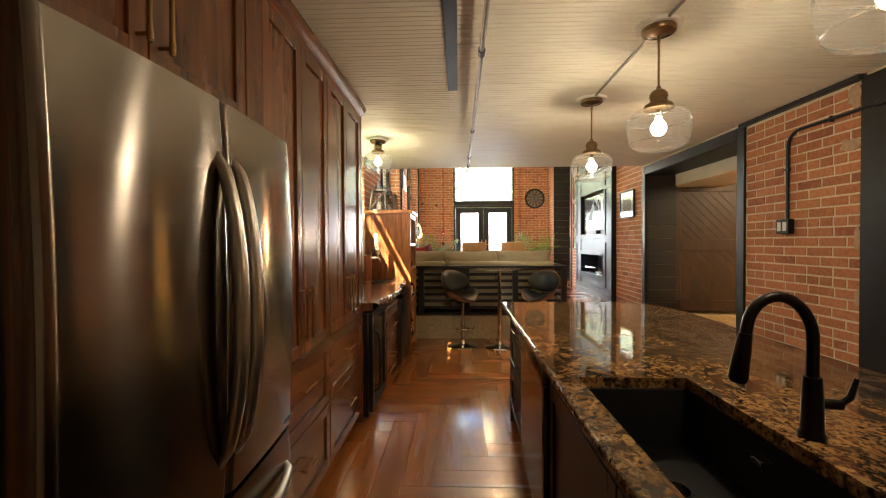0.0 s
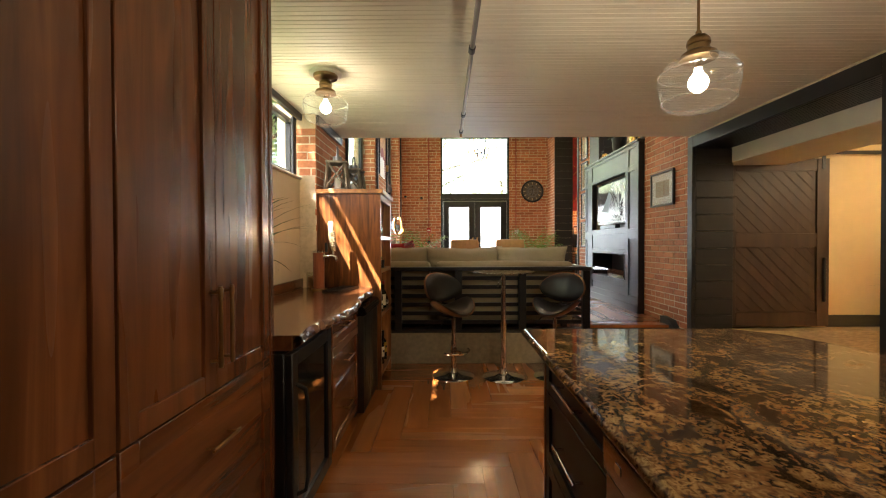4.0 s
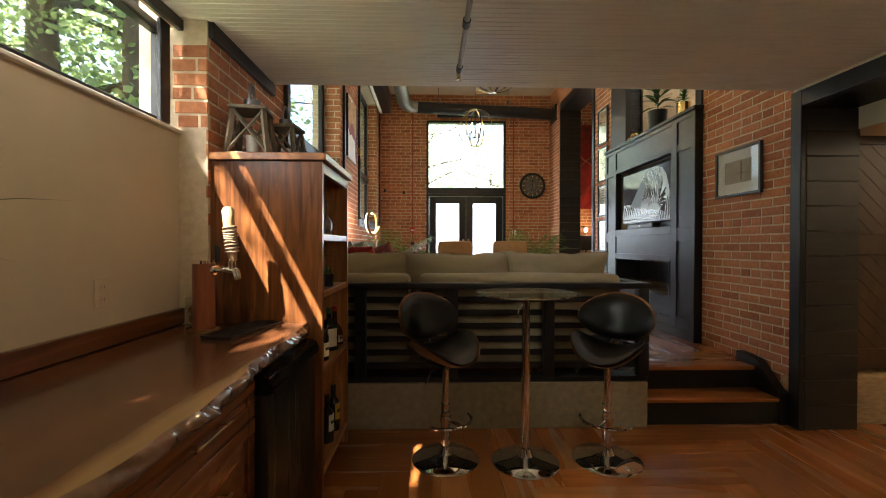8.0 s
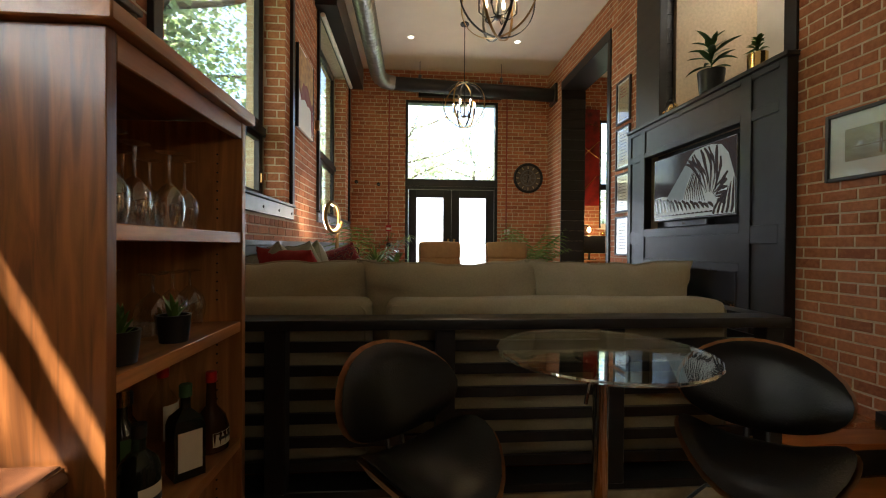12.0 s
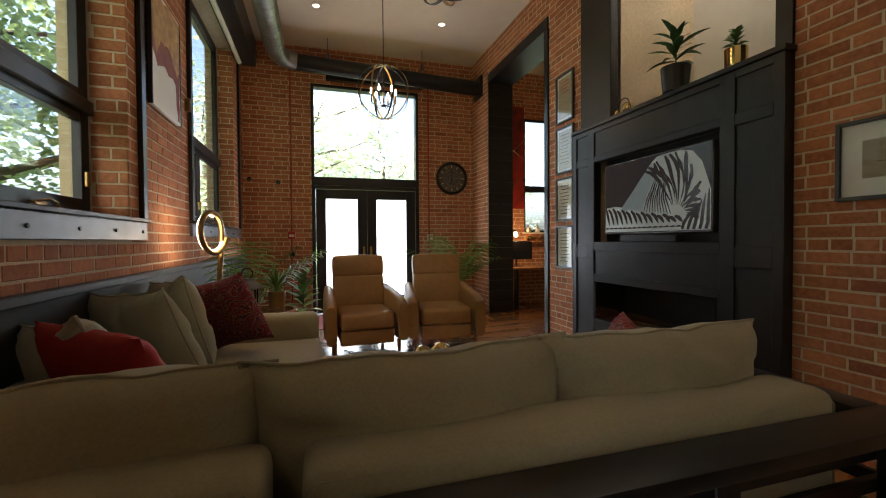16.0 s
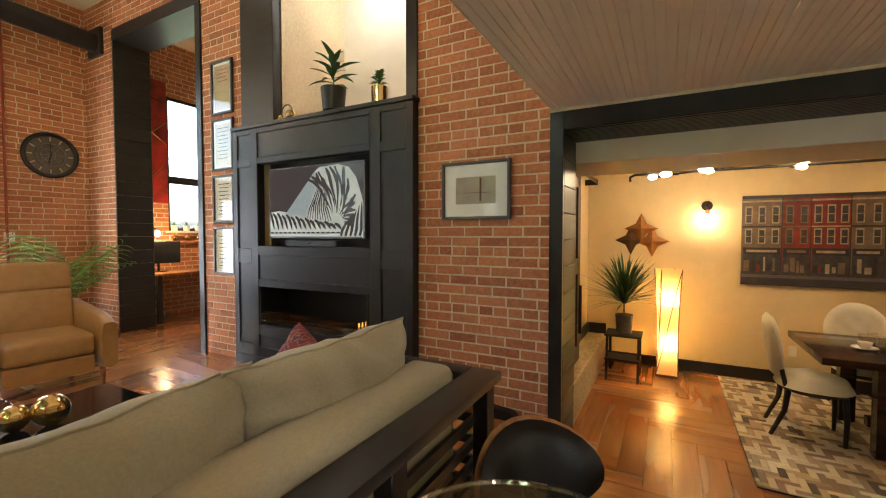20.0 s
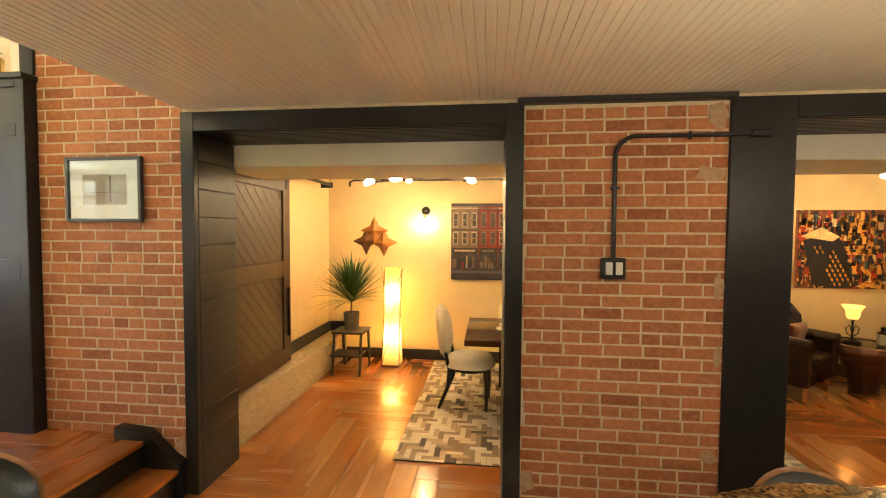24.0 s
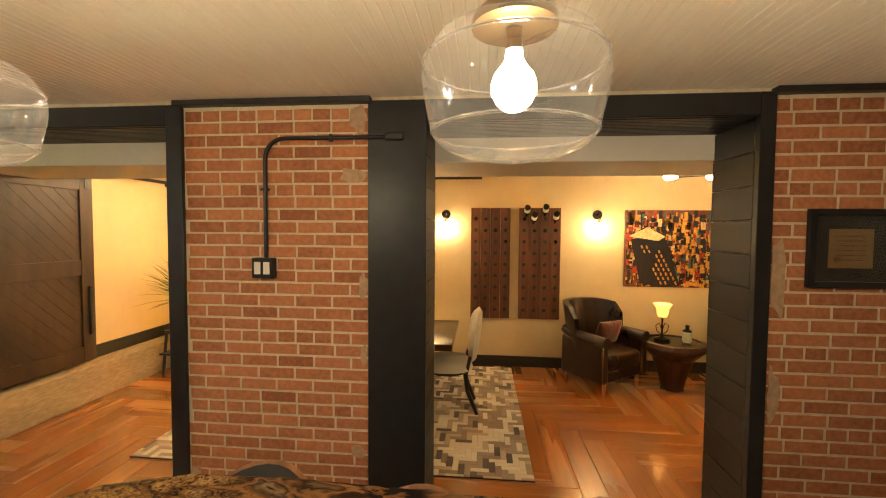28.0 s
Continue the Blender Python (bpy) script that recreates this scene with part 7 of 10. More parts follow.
def framed(label, y0, y1, z0, z1, frame_mat, inset, art, x=XE, bar=0.022, name="framed_picture", group="framed pictures", board=None):
    p = thing(name, label, "picture", (x - 0.012, (y0 + y1) / 2, z0), group=group)
    a = Matrix.Translation((-(x - 0.012), -(y0 + y1) / 2, -z0))
    part("frame", moved(bm_join(bm_box(x - 0.036, x - 0.007, y0, y0 + bar, z0, z1, 0.002), bm_box(x - 0.036, x - 0.007, y1 - bar, y1, z0, z1, 0.002), bm_box(x - 0.036, x - 0.007, y0 + bar, y1 - bar, z0, z0 + bar, 0.002), bm_box(x - 0.036, x - 0.007, y0 + bar, y1 - bar, z1 - bar, z1, 0.002)), a), frame_mat, p)
    part("mat_board", moved(bm_box(x - 0.018, x - 0.010, y0 + bar - 0.003, y1 - bar + 0.003, z0 + bar - 0.003, z1 - bar + 0.003), a), board or M_MAT, p)
    part("print", moved(bm_box(x - 0.0195, x - 0.018, y0 + inset, y1 - inset, z0 + inset, z1 - inset), a), art, p)
    g = part("glass", moved(bm_box(x - 0.029, x - 0.0265, y0 + bar, y1 - bar, z0 + bar, z1 - bar), a), M_PICGLASS, p)
    g.visible_shadow = False
    return p, a


M_SKETCH = mat("sepia_print", (0.40, 0.36, 0.28), 0.7, grain=5, amount=0.25, stretch=(1, 2, 6))
M_GREYFRAME = mat("dark_grey_frame", (0.06, 0.062, 0.065), 0.4, grain=20, amount=0.2)
p, a = framed("sepia print in a wide white mat and dark grey frame", 6.205, 6.755, 1.815, 2.245, M_GREYFRAME, 0.115, M_SKETCH)
part("print_line", moved(bm_join(bm_box(XE - 0.0203, XE - 0.0195, 6.43, 6.445, 1.95, 2.12), bm_box(XE - 0.0203, XE - 0.0195, 6.36, 6.58, 2.01, 2.014)), a), M_WALNUT, p)
M_PARCH = mat("parchment", (0.48, 0.40, 0.26), 0.7, grain=12, amount=0.12)
for k, (z0, z1, art) in enumerate(((2.985, 3.55, M_PARCH), (2.39, 2.935, M_PARCH), (1.835, 2.34, M_PAPER), (1.275, 1.78, M_PAPER))):
    p, a = framed("certificate in a thin dark frame on the brick wall", 9.245, 9.595, z0, z1, M_GREYFRAME, 0.05, art, group="stacked certificates")
    for j in range(9 if k else 4):
        zz = z1 - 0.10 - j * 0.04
        part("text_line", moved(bm_box(XE - 0.0203, XE - 0.0195, 9.33 + 0.01 * (j % 3), 9.51 - 0.012 * (j % 2), zz, zz + 0.008), a), M_BLACKPLASTIC if k else M_RED, p)
# canvas between the side windows
canv = thing("wall_canvas", "tall canvas print, ochre and red above a white ground", "painting", (XW + 0.03, 8.83, 2.58))
part("canvas", bm_box(-0.015, 0.012, -0.31, 0.31, 0, 0.84, 0.003), M_MAT, canv)
def ragged(points, steps, rough_, seed):
    """An outline in (y, z) with an uneven, torn edge."""
    ring = []
    for k, (p, q) in enumerate(zip(points, points[1:] + points[:1])):
        for i in range(steps):
            f = i / steps
            y, z = p[0] + (q[0] - p[0]) * f, p[1] + (q[1] - p[1]) * f
            e = rough_ * math.sin(math.pi * f)
            ring.append((y + e * noise.noise(Vector((y * 9, z * 9, seed))), z + e * noise.noise(Vector((y * 9, z * 9, seed + 5)))))
    return ring


M_OCHRE = mat("ochre_painting", (0.46, 0.30, 0.12), 0.7, grain=16, amount=0.5, second=(0.22, 0.13, 0.10), mottle=7)
M_PLUM = mat("plum_painting", (0.16, 0.025, 0.05), 0.7, grain=16, amount=0.5, second=(0.30, 0.14, 0.10), mottle=6)
part("painted_area", bm_prism(ragged([(-0.30, 0.40), (-0.20, 0.30), (-0.08, 0.345), (0.20, 0.30), (0.235, 0.02), (0.275, 0.02), (0.30, 0.40), (0.30, 0.55), (-0.30, 0.60)], 7, 0.05, 2.0), 0.0118, 0.0135, "x"), M_PLUM, canv, "torn plum-red lower edge of the picture")
part("painted_area", bm_prism(ragged([(-0.30, 0.52), (-0.22, 0.36), (-0.14, 0.50), (0.02, 0.52), (0.26, 0.36), (0.30, 0.44), (0.30, 0.82), (-0.30, 0.82)], 7, 0.05, 7.0), 0.0130, 0.0148, "x"), M_OCHRE, canv, "mottled ochre upper part of the picture")
for y in (-0.325, 0.311):
    part("edge_frame", bm_box(-0.016, 0.016, y, y + 0.014, 0, 0.84), M_BLACK, canv)
pulley = thing("window_pulley", "small brass pulley with a hanging cord by the window", "pulley", (XW + 0.06, 9.30, 2.75))
part("block", bm_box(-0.03, 0.02, -0.015, 0.015, 0, 0.12, 0.008), M_BRASS, pulley)
part("cord", bm_tube([(0, 0, 0.0), (0.02, -0.03, -0.12), (0.03, -0.08, -0.22)], 0.006, 6), M_BLACKPLASTIC, pulley)

# clock with exposed gears
clock = thing("wall_clock", "round black-rimmed wall clock with a grey gear face", "clock", (2.46, YN, 2.755))
face = pose(0, 0, 0, 90, 0, 0)
part("rim", moved(bm_tube([(0.275 * math.cos(q), 0.275 * math.sin(q), 0.03) for q in [2 * math.pi * i / 48 for i in range(48)]], 0.028, 10, closed=True), face), M_BLACK, clock)
part("dial", moved(bm_cyl(0.265, 0.0, 0.02, 48), face), mat("clock_dial", (0.10, 0.085, 0.065), 0.6, grain=10, amount=0.4), clock)
part("gear_ring", moved(bm_tube([(0.15 * math.cos(q), 0.15 * math.sin(q), 0.026) for q in [2 * math.pi * i / 40 for i in range(40)]], 0.009, 6, closed=True), face), M_GREYMETAL, clock)
part("gear_ring", moved(bm_tube([(0.075 * math.cos(q) - 0.03, 0.075 * math.sin(q), 0.026) for q in [2 * math.pi * i / 30 for i in range(30)]], 0.010, 6, closed=True), face), M_GREYMETAL, clock)
part("spokes", moved(bm_join(*[bm_tube([(0.02 * math.cos(q), 0.02 * math.sin(q), 0.024), (0.15 * math.cos(q), 0.15 * math.sin(q), 0.024)], 0.006, 6) for q in [math.pi * i / 4 for i in range(8)]]), face), M_GREYMETAL, clock)
for k in range(12):
    q = math.pi * k / 6
    part("numeral", moved(moved(bm_box(-0.008, 0.008, 0.185, 0.238, 0.020, 0.026), Matrix.Rotation(q, 4, "Z")), face), M_PARCH, clock)
part("hand", moved(bm_box(-0.006, 0.006, -0.02, 0.17, 0.03, 0.033), face), M_BLACK, clock)
part("hand", moved(moved(bm_box(-0.008, 0.008, -0.02, 0.11, 0.034, 0.037), Matrix.Rotation(2.9, 4, "Z")), face), M_BLACK, clock)


# globe chandeliers
def globe(at_, label):
    gl = thing("globe_chandelier", label, "chandelier", at_, group="globe chandeliers")
    R = 0.35
    part("rod", bm_cyl(0.006, R, ZL - at_[2] - 0.02, 8), M_BLACK, gl)
    part("canopy", bm_cyl(0.07, ZL - at_[2] - 0.025, ZL - at_[2], 24, bevel=0.004), M_BLACK, gl)
    for k in range(4):
        q = math.pi * k / 4 + 0.2
        pts = [(R * math.cos(s) * math.cos(q), R * math.cos(s) * math.sin(q), R * math.sin(s)) for s in [2 * math.pi * i / 48 for i in range(48)]]
        bm = bmesh.new()
        rows = []
        for p in pts:
            v = Vector(p)
            side = Vector((-math.sin(q), math.cos(q), 0)) * 0.011
            rows.append([bm.verts.new(v * s2 + side * w) for s2, w in ((1.0, -1), (1.0, 1), (0.985, 1), (0.985, -1))])
        for a_, b_ in zip(rows, rows[1:] + rows[:1]):
            for j in range(4):
                bm.faces.new((a_[j], a_[(j + 1) % 4], b_[(j + 1) % 4], b_[j]))
        bmesh.ops.recalc_face_normals(bm, faces=bm.faces)
        part("hoop", bm, M_BRASS if k % 2 else M_BLACK, gl, smooth=30)
    part("hub", bm_lathe([(0, -0.20), (0.03, -0.19), (0.035, -0.17), (0.012, -0.15), (0.012, 0.30), (0, 0.35)], 12), M_BLACK, gl)
    for k in range(6):
        q = math.pi * k / 3
        c, s = math.cos(q), math.sin(q)
        part("candle_arm", bm_join(bm_tube([(0.02 * c, 0.02 * s, -0.17), (0.10 * c, 0.10 * s, -0.19), (0.16 * c, 0.16 * s, -0.14)], 0.006, 6), bm_cyl(0.010, -0.14, -0.03, 10, 0.16 * c, 0.16 * s)), M_BLACK, gl)
        part("bulb", bm_lathe([(0, -0.03), (0.010, -0.028), (0.016, 0.005), (0.010, 0.04), (0, 0.055)], 10, 0.16 * c, 0.16 * s), M_BULB2, gl, "lit candle bulb")
    return gl


M_BULB2 = mat("lit_candle_bulb", (1, 0.9, 0.7), 0.3, emit=(1.0, 0.75, 0.45), power=5.0)
globe((0.94, 10.7, 3.58), "black and brass open globe chandelier with lit candle bulbs")
globe((0.86, 7.75, 3.52), "black and brass open globe chandelier above the sofa")
bulb_light((0.94, 10.7, 3.58), LAMP_GLOBE)
bulb_light((0.86, 7.75, 3.52), LAMP_GLOBE)

# ducts, valance, pipes, spots
M_GALV = mat("galvanised_steel", (0.30, 0.29, 0.27), 0.42, 0.9, grain=9, amount=0.3, rough_var=0.12)
duct = thing("air_duct", "exposed spiral air duct with an elbow and hangers", "duct", (-0.48, 9.0, 4.42))
part("tube", bm_tube([(0, -3.1, 0), (0, 2.6, 0), (0.02, 2.85, 0.0), (0.10, 3.02, 0.0), (0.25, 3.1, -0.0)], 0.135, 24), M_GALV, duct, "grey galvanised duct")
for k in range(60):
    y = -3.0 + 0.095 * k
    part("seam_ring", bm_tube([(0.1365 * math.cos(q), y + 0.03 * (q / 6.28), 0.1365 * math.sin(q)) for q in [2 * math.pi * i / 20 for i in range(20)]], 0.003, 4, closed=True), M_GALV, duct)
part("cross_tube", bm_tube([(0.2, 3.1, 0), (1.0, 3.1, -0.03), (3.35, 3.1, -0.13)], 0.125, 24), M_BLACK, duct, "black painted duct across the front wall")
part("wall_plate", bm_box(3.30, 3.345, 2.93, 3.27, -0.30, 0.06, 0.004), M_BLACK, duct)
for x in (0.75, 2.3):
    part("hanger", bm_join(bm_cyl(0.006, 0.1, 0.43, 8, x, 3.1), bm_cyl(0.03, 0.09, 0.17, 12, x, 3.1)), M_GREYMETAL, duct)
solid("vent_panel", bm_box(0.25, 1.9, YN - 0.12, YN - 0.02, 4.30, 4.52, 0.005), M_BLACK, "black lintel panel above the front window", "panel")
solid("window_valance", bm_box(XW + 0.005, -0.78, 9.35, 12.1, 4.28, 4.66, 0.006), M_BLACK, "black boxed valance above the side window", "valance")
solid("window_valance", bm_box(XW + 0.005, -0.78, 5.98, 8.45, 4.28, 4.66, 0.006), M_BLACK, "black boxed valance above the tall side window", "valance")
solid("roller_blind", bm_tube([(-0.98, 9.5, 4.24), (-0.98, 11.9, 4.24)], 0.03, 12), M_WHITE, "rolled pale blind above the window", "blind")
M_REDPIPE = mat("red_painted_pipe", (0.30, 0.055, 0.03), 0.5, grain=10, amount=0.2)
for x, label in ((-0.32, "slim red-painted riser pipe on the front wall"), (2.02, "slim red-painted conduit beside the door")):
    solid("riser_pipe", bm_cyl(0.014, FL, 4.6, 10, x, YN - 0.022), M_REDPIPE, label, "pipe")
alarm = thing("fire_alarm", "red fire alarm call point on the brick wall", "alarm", (-0.32, YN - 0.03, 1.66))
part("box", bm_box(-0.055, 0.055, -0.045, 0.022, 0, 0.12, 0.006), M_RED, alarm)
part("label_plate", bm_box(-0.038, 0.038, -0.0465, -0.045, 0.03, 0.07), M_WHITEPLASTIC, alarm)
solid("wall_switch", bm_box(1.99, 2.09, YN - 0.028, YN - 0.006, 1.62, 1.73, 0.004), M_WHITEPLASTIC, "pale wall switch beside the entrance doors", "switch")
for x, z in ((-0.95, 2.62), (-0.52, 2.58)):
    solid("wall_hook", moved(bm_join(bm_cyl(0.035, 0, 0.03, 14), bm_cyl(0.018, 0.03, 0.08, 12)), pose(x, YN - 0.005, z, 90, 0, 0)), M_BLACK, "black iron anchor plate on the brick wall", "anchor")
solid("wall_bell", moved(bm_cyl(0.045, 0, 0.03, 18, bevel=0.008), pose(-0.32, YN - 0.008, 1.40, 90, 0, 0)), M_BLACK, "small black round bell on the brick wall", "bell")
M_SPOT = mat("spot_lens", (1, 0.9, 0.75), 0.4, emit=(1, 0.85, 0.62), power=1.0)
# the last two spots, over the landing, are added and unseen
for x, y in ((0.85, 9.9), (1.9, 11.2), (0.1, 11.2), (3.75, 7.3), (3.75, 8.3)):
    sp = thing("ceiling_spot", "small recessed ceiling spotlight, the landing pair added as fill", "spotlight", (x, y, ZL), group="ceiling spots")
    part("ring", bm_lathe([(0.045, -0.004), (0.062, -0.005), (0.064, 0.0), (0.045, 0.0)], 20), M_WHITEPLASTIC, sp)
    part("lens", bm_cyl(0.044, -0.003, -0.0005, 18), M_SPOT, sp)

# added fill from the landing spots, brightening the wall behind the niche
for y in (7.3, 8.3):
    bulb_light((3.75, y, ZL - 0.06), FILL_LANDING, (1.0, 0.93, 0.82), 0.04)

# corner by the window: side table, loop lamp, lantern, plants
side = thing("side_table", "round dark wood side table with a glass top", "table", (-0.45, 9.62, FL))
part("rim", bm_lathe([(0.29, 0.53), (0.315, 0.53), (0.322, 0.545), (0.315, 0.56), (0.29, 0.56), (0.29, 0.53)], 36), M_LITWALNUTH, side)
g = part("glass_top", bm_cyl(0.29, 0.545, 0.553, 36), M_TABLEGLASS, side)
for q in (0.6, 2.17, 3.74, 5.31):
    part("leg", bm_tube([(0.28 * math.cos(q), 0.28 * math.sin(q), 0.0), (0.29 * math.cos(q), 0.29 * math.sin(q), 0.54)], 0.016, 8), M_WALNUT, side)
part("lower_shelf", bm_cyl(0.26, 0.14, 0.165, 32), M_LITWALNUTH, side)
loop = thing("loop_lamp", "brass ribbon floor lamp with a lit ring loop", "lamp", (-0.70, 9.02, FL), -25)
ribbon = [(0, 0.0, 0.0), (0, -0.02, 0.6), (0.0, -0.02, 0.95), (0, 0.01, 1.18)] + [(0.05 * i / 30, -0.125 + 0.14 * math.cos(q), 1.31 + 0.165 * math.sin(q)) for i, q in enumerate([2 * math.pi * i / 30 * 0.96 for i in range(31)])]
part("ribbon", bm_tube(ribbon, 0.021, 8), M_BRASS, loop)
M_LED = mat("led_strip", (1, 0.9, 0.75), 0.4, emit=(1.0, 0.82, 0.55), power=3.0)
part("led_strip", bm_tube([(-0.014 + 0.05 * i / 30, -0.125 + 0.13 * math.cos(q), 1.31 + 0.153 * math.sin(q)) for i, q in enumerate([2 * math.pi * i / 30 * 0.92 for i in range(6, 31)])], 0.015, 8), M_LED, loop, "glowing strip inside the loop")
part("foot", bm_cyl(0.11, 0.0, 0.02, 28, bevel=0.004), M_BRASS, loop)
bulb_light((-0.72, 8.92, FL + 1.24), LAMP_LOOP, (1.0, 0.75, 0.45), 0.1)
hot = solid("led_bar", bm_box(-0.90, -0.86, 8.95, 9.35, 1.06, 1.085, 0.004), M_LED, "glowing light bar on the ledge behind the sofa", "lamp")
support = solid("wall_shelf", bm_box(XW + 0.026, -0.82, 8.93, 9.4, 1.035, 1.058, 0.003), M_BLACK, "narrow black ledge carrying the light bar", "shelf")
lant = thing("metal_lantern", "bronze lantern with a pyramid roof on the side table", "lantern", (-0.58, 9.55, FL + 0.561))
part("base", bm_box(-0.09, 0.09, -0.09, 0.09, 0, 0.015, 0.003), M_BRONZE, lant)
for sx in (-1, 1):
    for sy in (-1, 1):
        part("post", bm_box(sx * 0.08 - 0.007, sx * 0.08 + 0.007, sy * 0.08 - 0.007, sy * 0.08 + 0.007, 0.015, 0.22), M_BRONZE, lant)
part("roof", bm_lathe([(0.15, 0.22), (0.15, 0.228), (0.065, 0.30), (0.06, 0.32), (0, 0.325)], 4), M_GREYMETAL, lant, "pale metal pyramid roof", smooth=None)
part("ring", bm_tube([(0.05 * math.cos(q), 0, 0.37 + 0.05 * math.sin(q)) for q in [2 * math.pi * i / 20 for i in range(20)]], 0.006, 6, closed=True), M_BRONZE, lant)
spiky("palm", "small arching palm in a brass pot on the side table", (-0.33, 9.72, FL + 0.561), bm_pot(0.075, 0.085, 0.17), M_BRASS, "brass pot", 26, 0.34, 0.03, 41, M_PALM, 0.16, (5, 95), (30, 90))
M_CLAY = mat("clay_pot", (0.20, 0.09, 0.05), 0.8, grain=20, amount=0.2)


def palm(label, at_, fronds, length, seed, pot, pot_mat, pot_label, top, leaf):
    rng = random.Random(seed)
    pl = thing("palm", label, "plant", at_)
    part("pot", pot, pot_mat, pl, pot_label)
    for k in range(fronds):
        turn, lean, droop = k * 137.5 + rng.uniform(-20, 20), rng.uniform(0, 24), rng.uniform(12, 70)
        ln = length * rng.uniform(0.75, 1.1)
        pts, ang, pos = [], radians(lean), Vector((0, 0, top - 0.02))
        for i in range(15):
            pts.append(pos.copy())
            ang += radians(droop) / 14
            pos = pos + Vector((math.sin(ang), 0, math.cos(ang))) * ln / 14
        bits = [bm_tube([tuple(p) for p in pts], [0.006 - 0.0003 * i for i in range(15)], 5)]
        for i in range(4, 15):
            d = (pts[min(i + 1, 14)] - pts[i - 1]).normalized()
            for s in (-1, 1):
                lf = bm_blade(ln * 0.30 * math.sin(math.pi * (i - 2) / 14.5), 0.022, 55, s * 68, 55, (0, 0, 0), 4)
                bits.append(moved(lf, Matrix.Translation(pts[i]) @ Vector((0, 0, 1)).rotation_difference(d).to_matrix().to_4x4()))
        f = bm_join(*bits)
        f.transform(Matrix.Rotation(radians(turn), 4, "Z"))
        part("frond", f, leaf, pl, smooth=60)
    return pl


palm("tall green palm in a dark blue pot beside the front wall", (2.38, 12.02, FL), 20, 1.30, 51, bm_pot(0.12, 0.16, 0.30), mat("blue_glaze", (0.02, 0.03, 0.09), 0.25, grain=10, amount=0.3), "dark blue glazed pot", 0.28, M_PALM)
palm("feathery palm behind the side table", (-0.70, 10.15, FL), 16, 1.25, 52, bm_pot(0.11, 0.14, 0.26), M_CLAY, "", 0.24, M_PALM)
broadleaf("leafy dieffenbachia in a clay pot by the front door", (-0.12, 11.0, FL), bm_pot(0.10, 0.13, 0.24), M_CLAY, "", 26, 0.36, 0.115, 53, leaf_mat("variegated_leaf", (0.17, 0.27, 0.08), 0.6), 0.22, 0.50)
solid("red_rug", bm_box(-0.55, 1.5, 11.2, 12.3, FL + 0.0005, FL + 0.012, 0.004), mat("red_mat", (0.25, 0.05, 0.05), 0.95, grain=60, amount=0.3, bump=0.4, bump_scale=200), "faded red door mat inside the entrance", "rug")

# ---- study behind the tall opening ----
desk = thing("desk", "wooden desk against the brick wall of the study", "desk", (4.3, 12.1, FL))
part("top", bm_box(-0.9, 0.9, -0.32, 0.36, 0.71, 0.745, 0.004), M_LITWALNUTH, desk)
for x in (-0.85, 0.85):
    part("leg", bm_box(x - 0.03, x + 0.03, -0.28, -0.22, 0, 0.71), M_BLACK, desk)
    part("leg", bm_box(x - 0.03, x + 0.03, 0.26, 0.32, 0, 0.71), M_BLACK, desk)
mon = thing("monitor", "black computer monitor on the study desk", "monitor", (3.62, 12.15, FL + 0.746))
part("screen", moved(bm_box(-0.28, 0.28, -0.02, 0.02, 0.13, 0.47, 0.005), pose(0, 0, 0, 0, 0, -12)), M_BLACKGLOSS, mon)
part("stand", bm_join(bm_cyl(0.02, 0.0, 0.2, 10, 0, 0.03), bm_box(-0.1, 0.1, -0.06, 0.1, 0, 0.012)), M_BLACKPLASTIC, mon)
chair = thing("office_chair", "dark swivel office chair at the desk", "chair", (4.15, 11.35, FL), 160)
part("seat", bm_soft_box(-0.23, 0.23, -0.22, 0.22, 0.42, 0.50, 0.03, 0.01), M_LEATHER, chair)
part("backrest", bm_soft_box(-0.22, 0.22, -0.27, -0.21, 0.50, 0.86, 0.025, 0.01), M_LEATHER, chair)
part("column", bm_cyl(0.025, 0.10, 0.42, 12), M_CHROME, chair)
for k in range(5):
    q = 2 * math.pi * k / 5
    part("foot", bm_join(bm_tube([(0, 0, 0.10), (0.26 * math.cos(q), 0.26 * math.sin(q), 0.07)], 0.016, 6), bm_cyl(0.025, 0.0, 0.05, 10, 0.26 * math.cos(q), 0.26 * math.sin(q))), M_BLACKPLASTIC, chair)
M_ABSTRACT = mat("red_black_abstract", (0.42, 0.02, 0.012), 0.55, grain=3.5, amount=0.3, second=(0.01, 0.006, 0.006), mottle=5, stretch=(1.0, 1.0, 0.8))
can = thing("abstract_canvas", "tall red and black abstract canvas beside the study window", "painting", (3.62, YN - 0.03, 2.22))
part("canvas", bm_box(-0.30, 0.31, -0.012, 0.02, 0, 1.95, 0.003), M_ABSTRACT, can)
for (x0, z0, x1, z1) in ((-0.3, 0.75, 0.3, 1.3), (-0.25, 1.35, 0.3, 0.95), (-0.3, 1.75, 0.3, 1.6), (-0.1, 0.2, 0.25, 0.6)):
    part("gold_stroke", bm_tube([(x0, -0.0135, z0), (x1, -0.0135, z1)], 0.007, 4), M_GOLD, can)
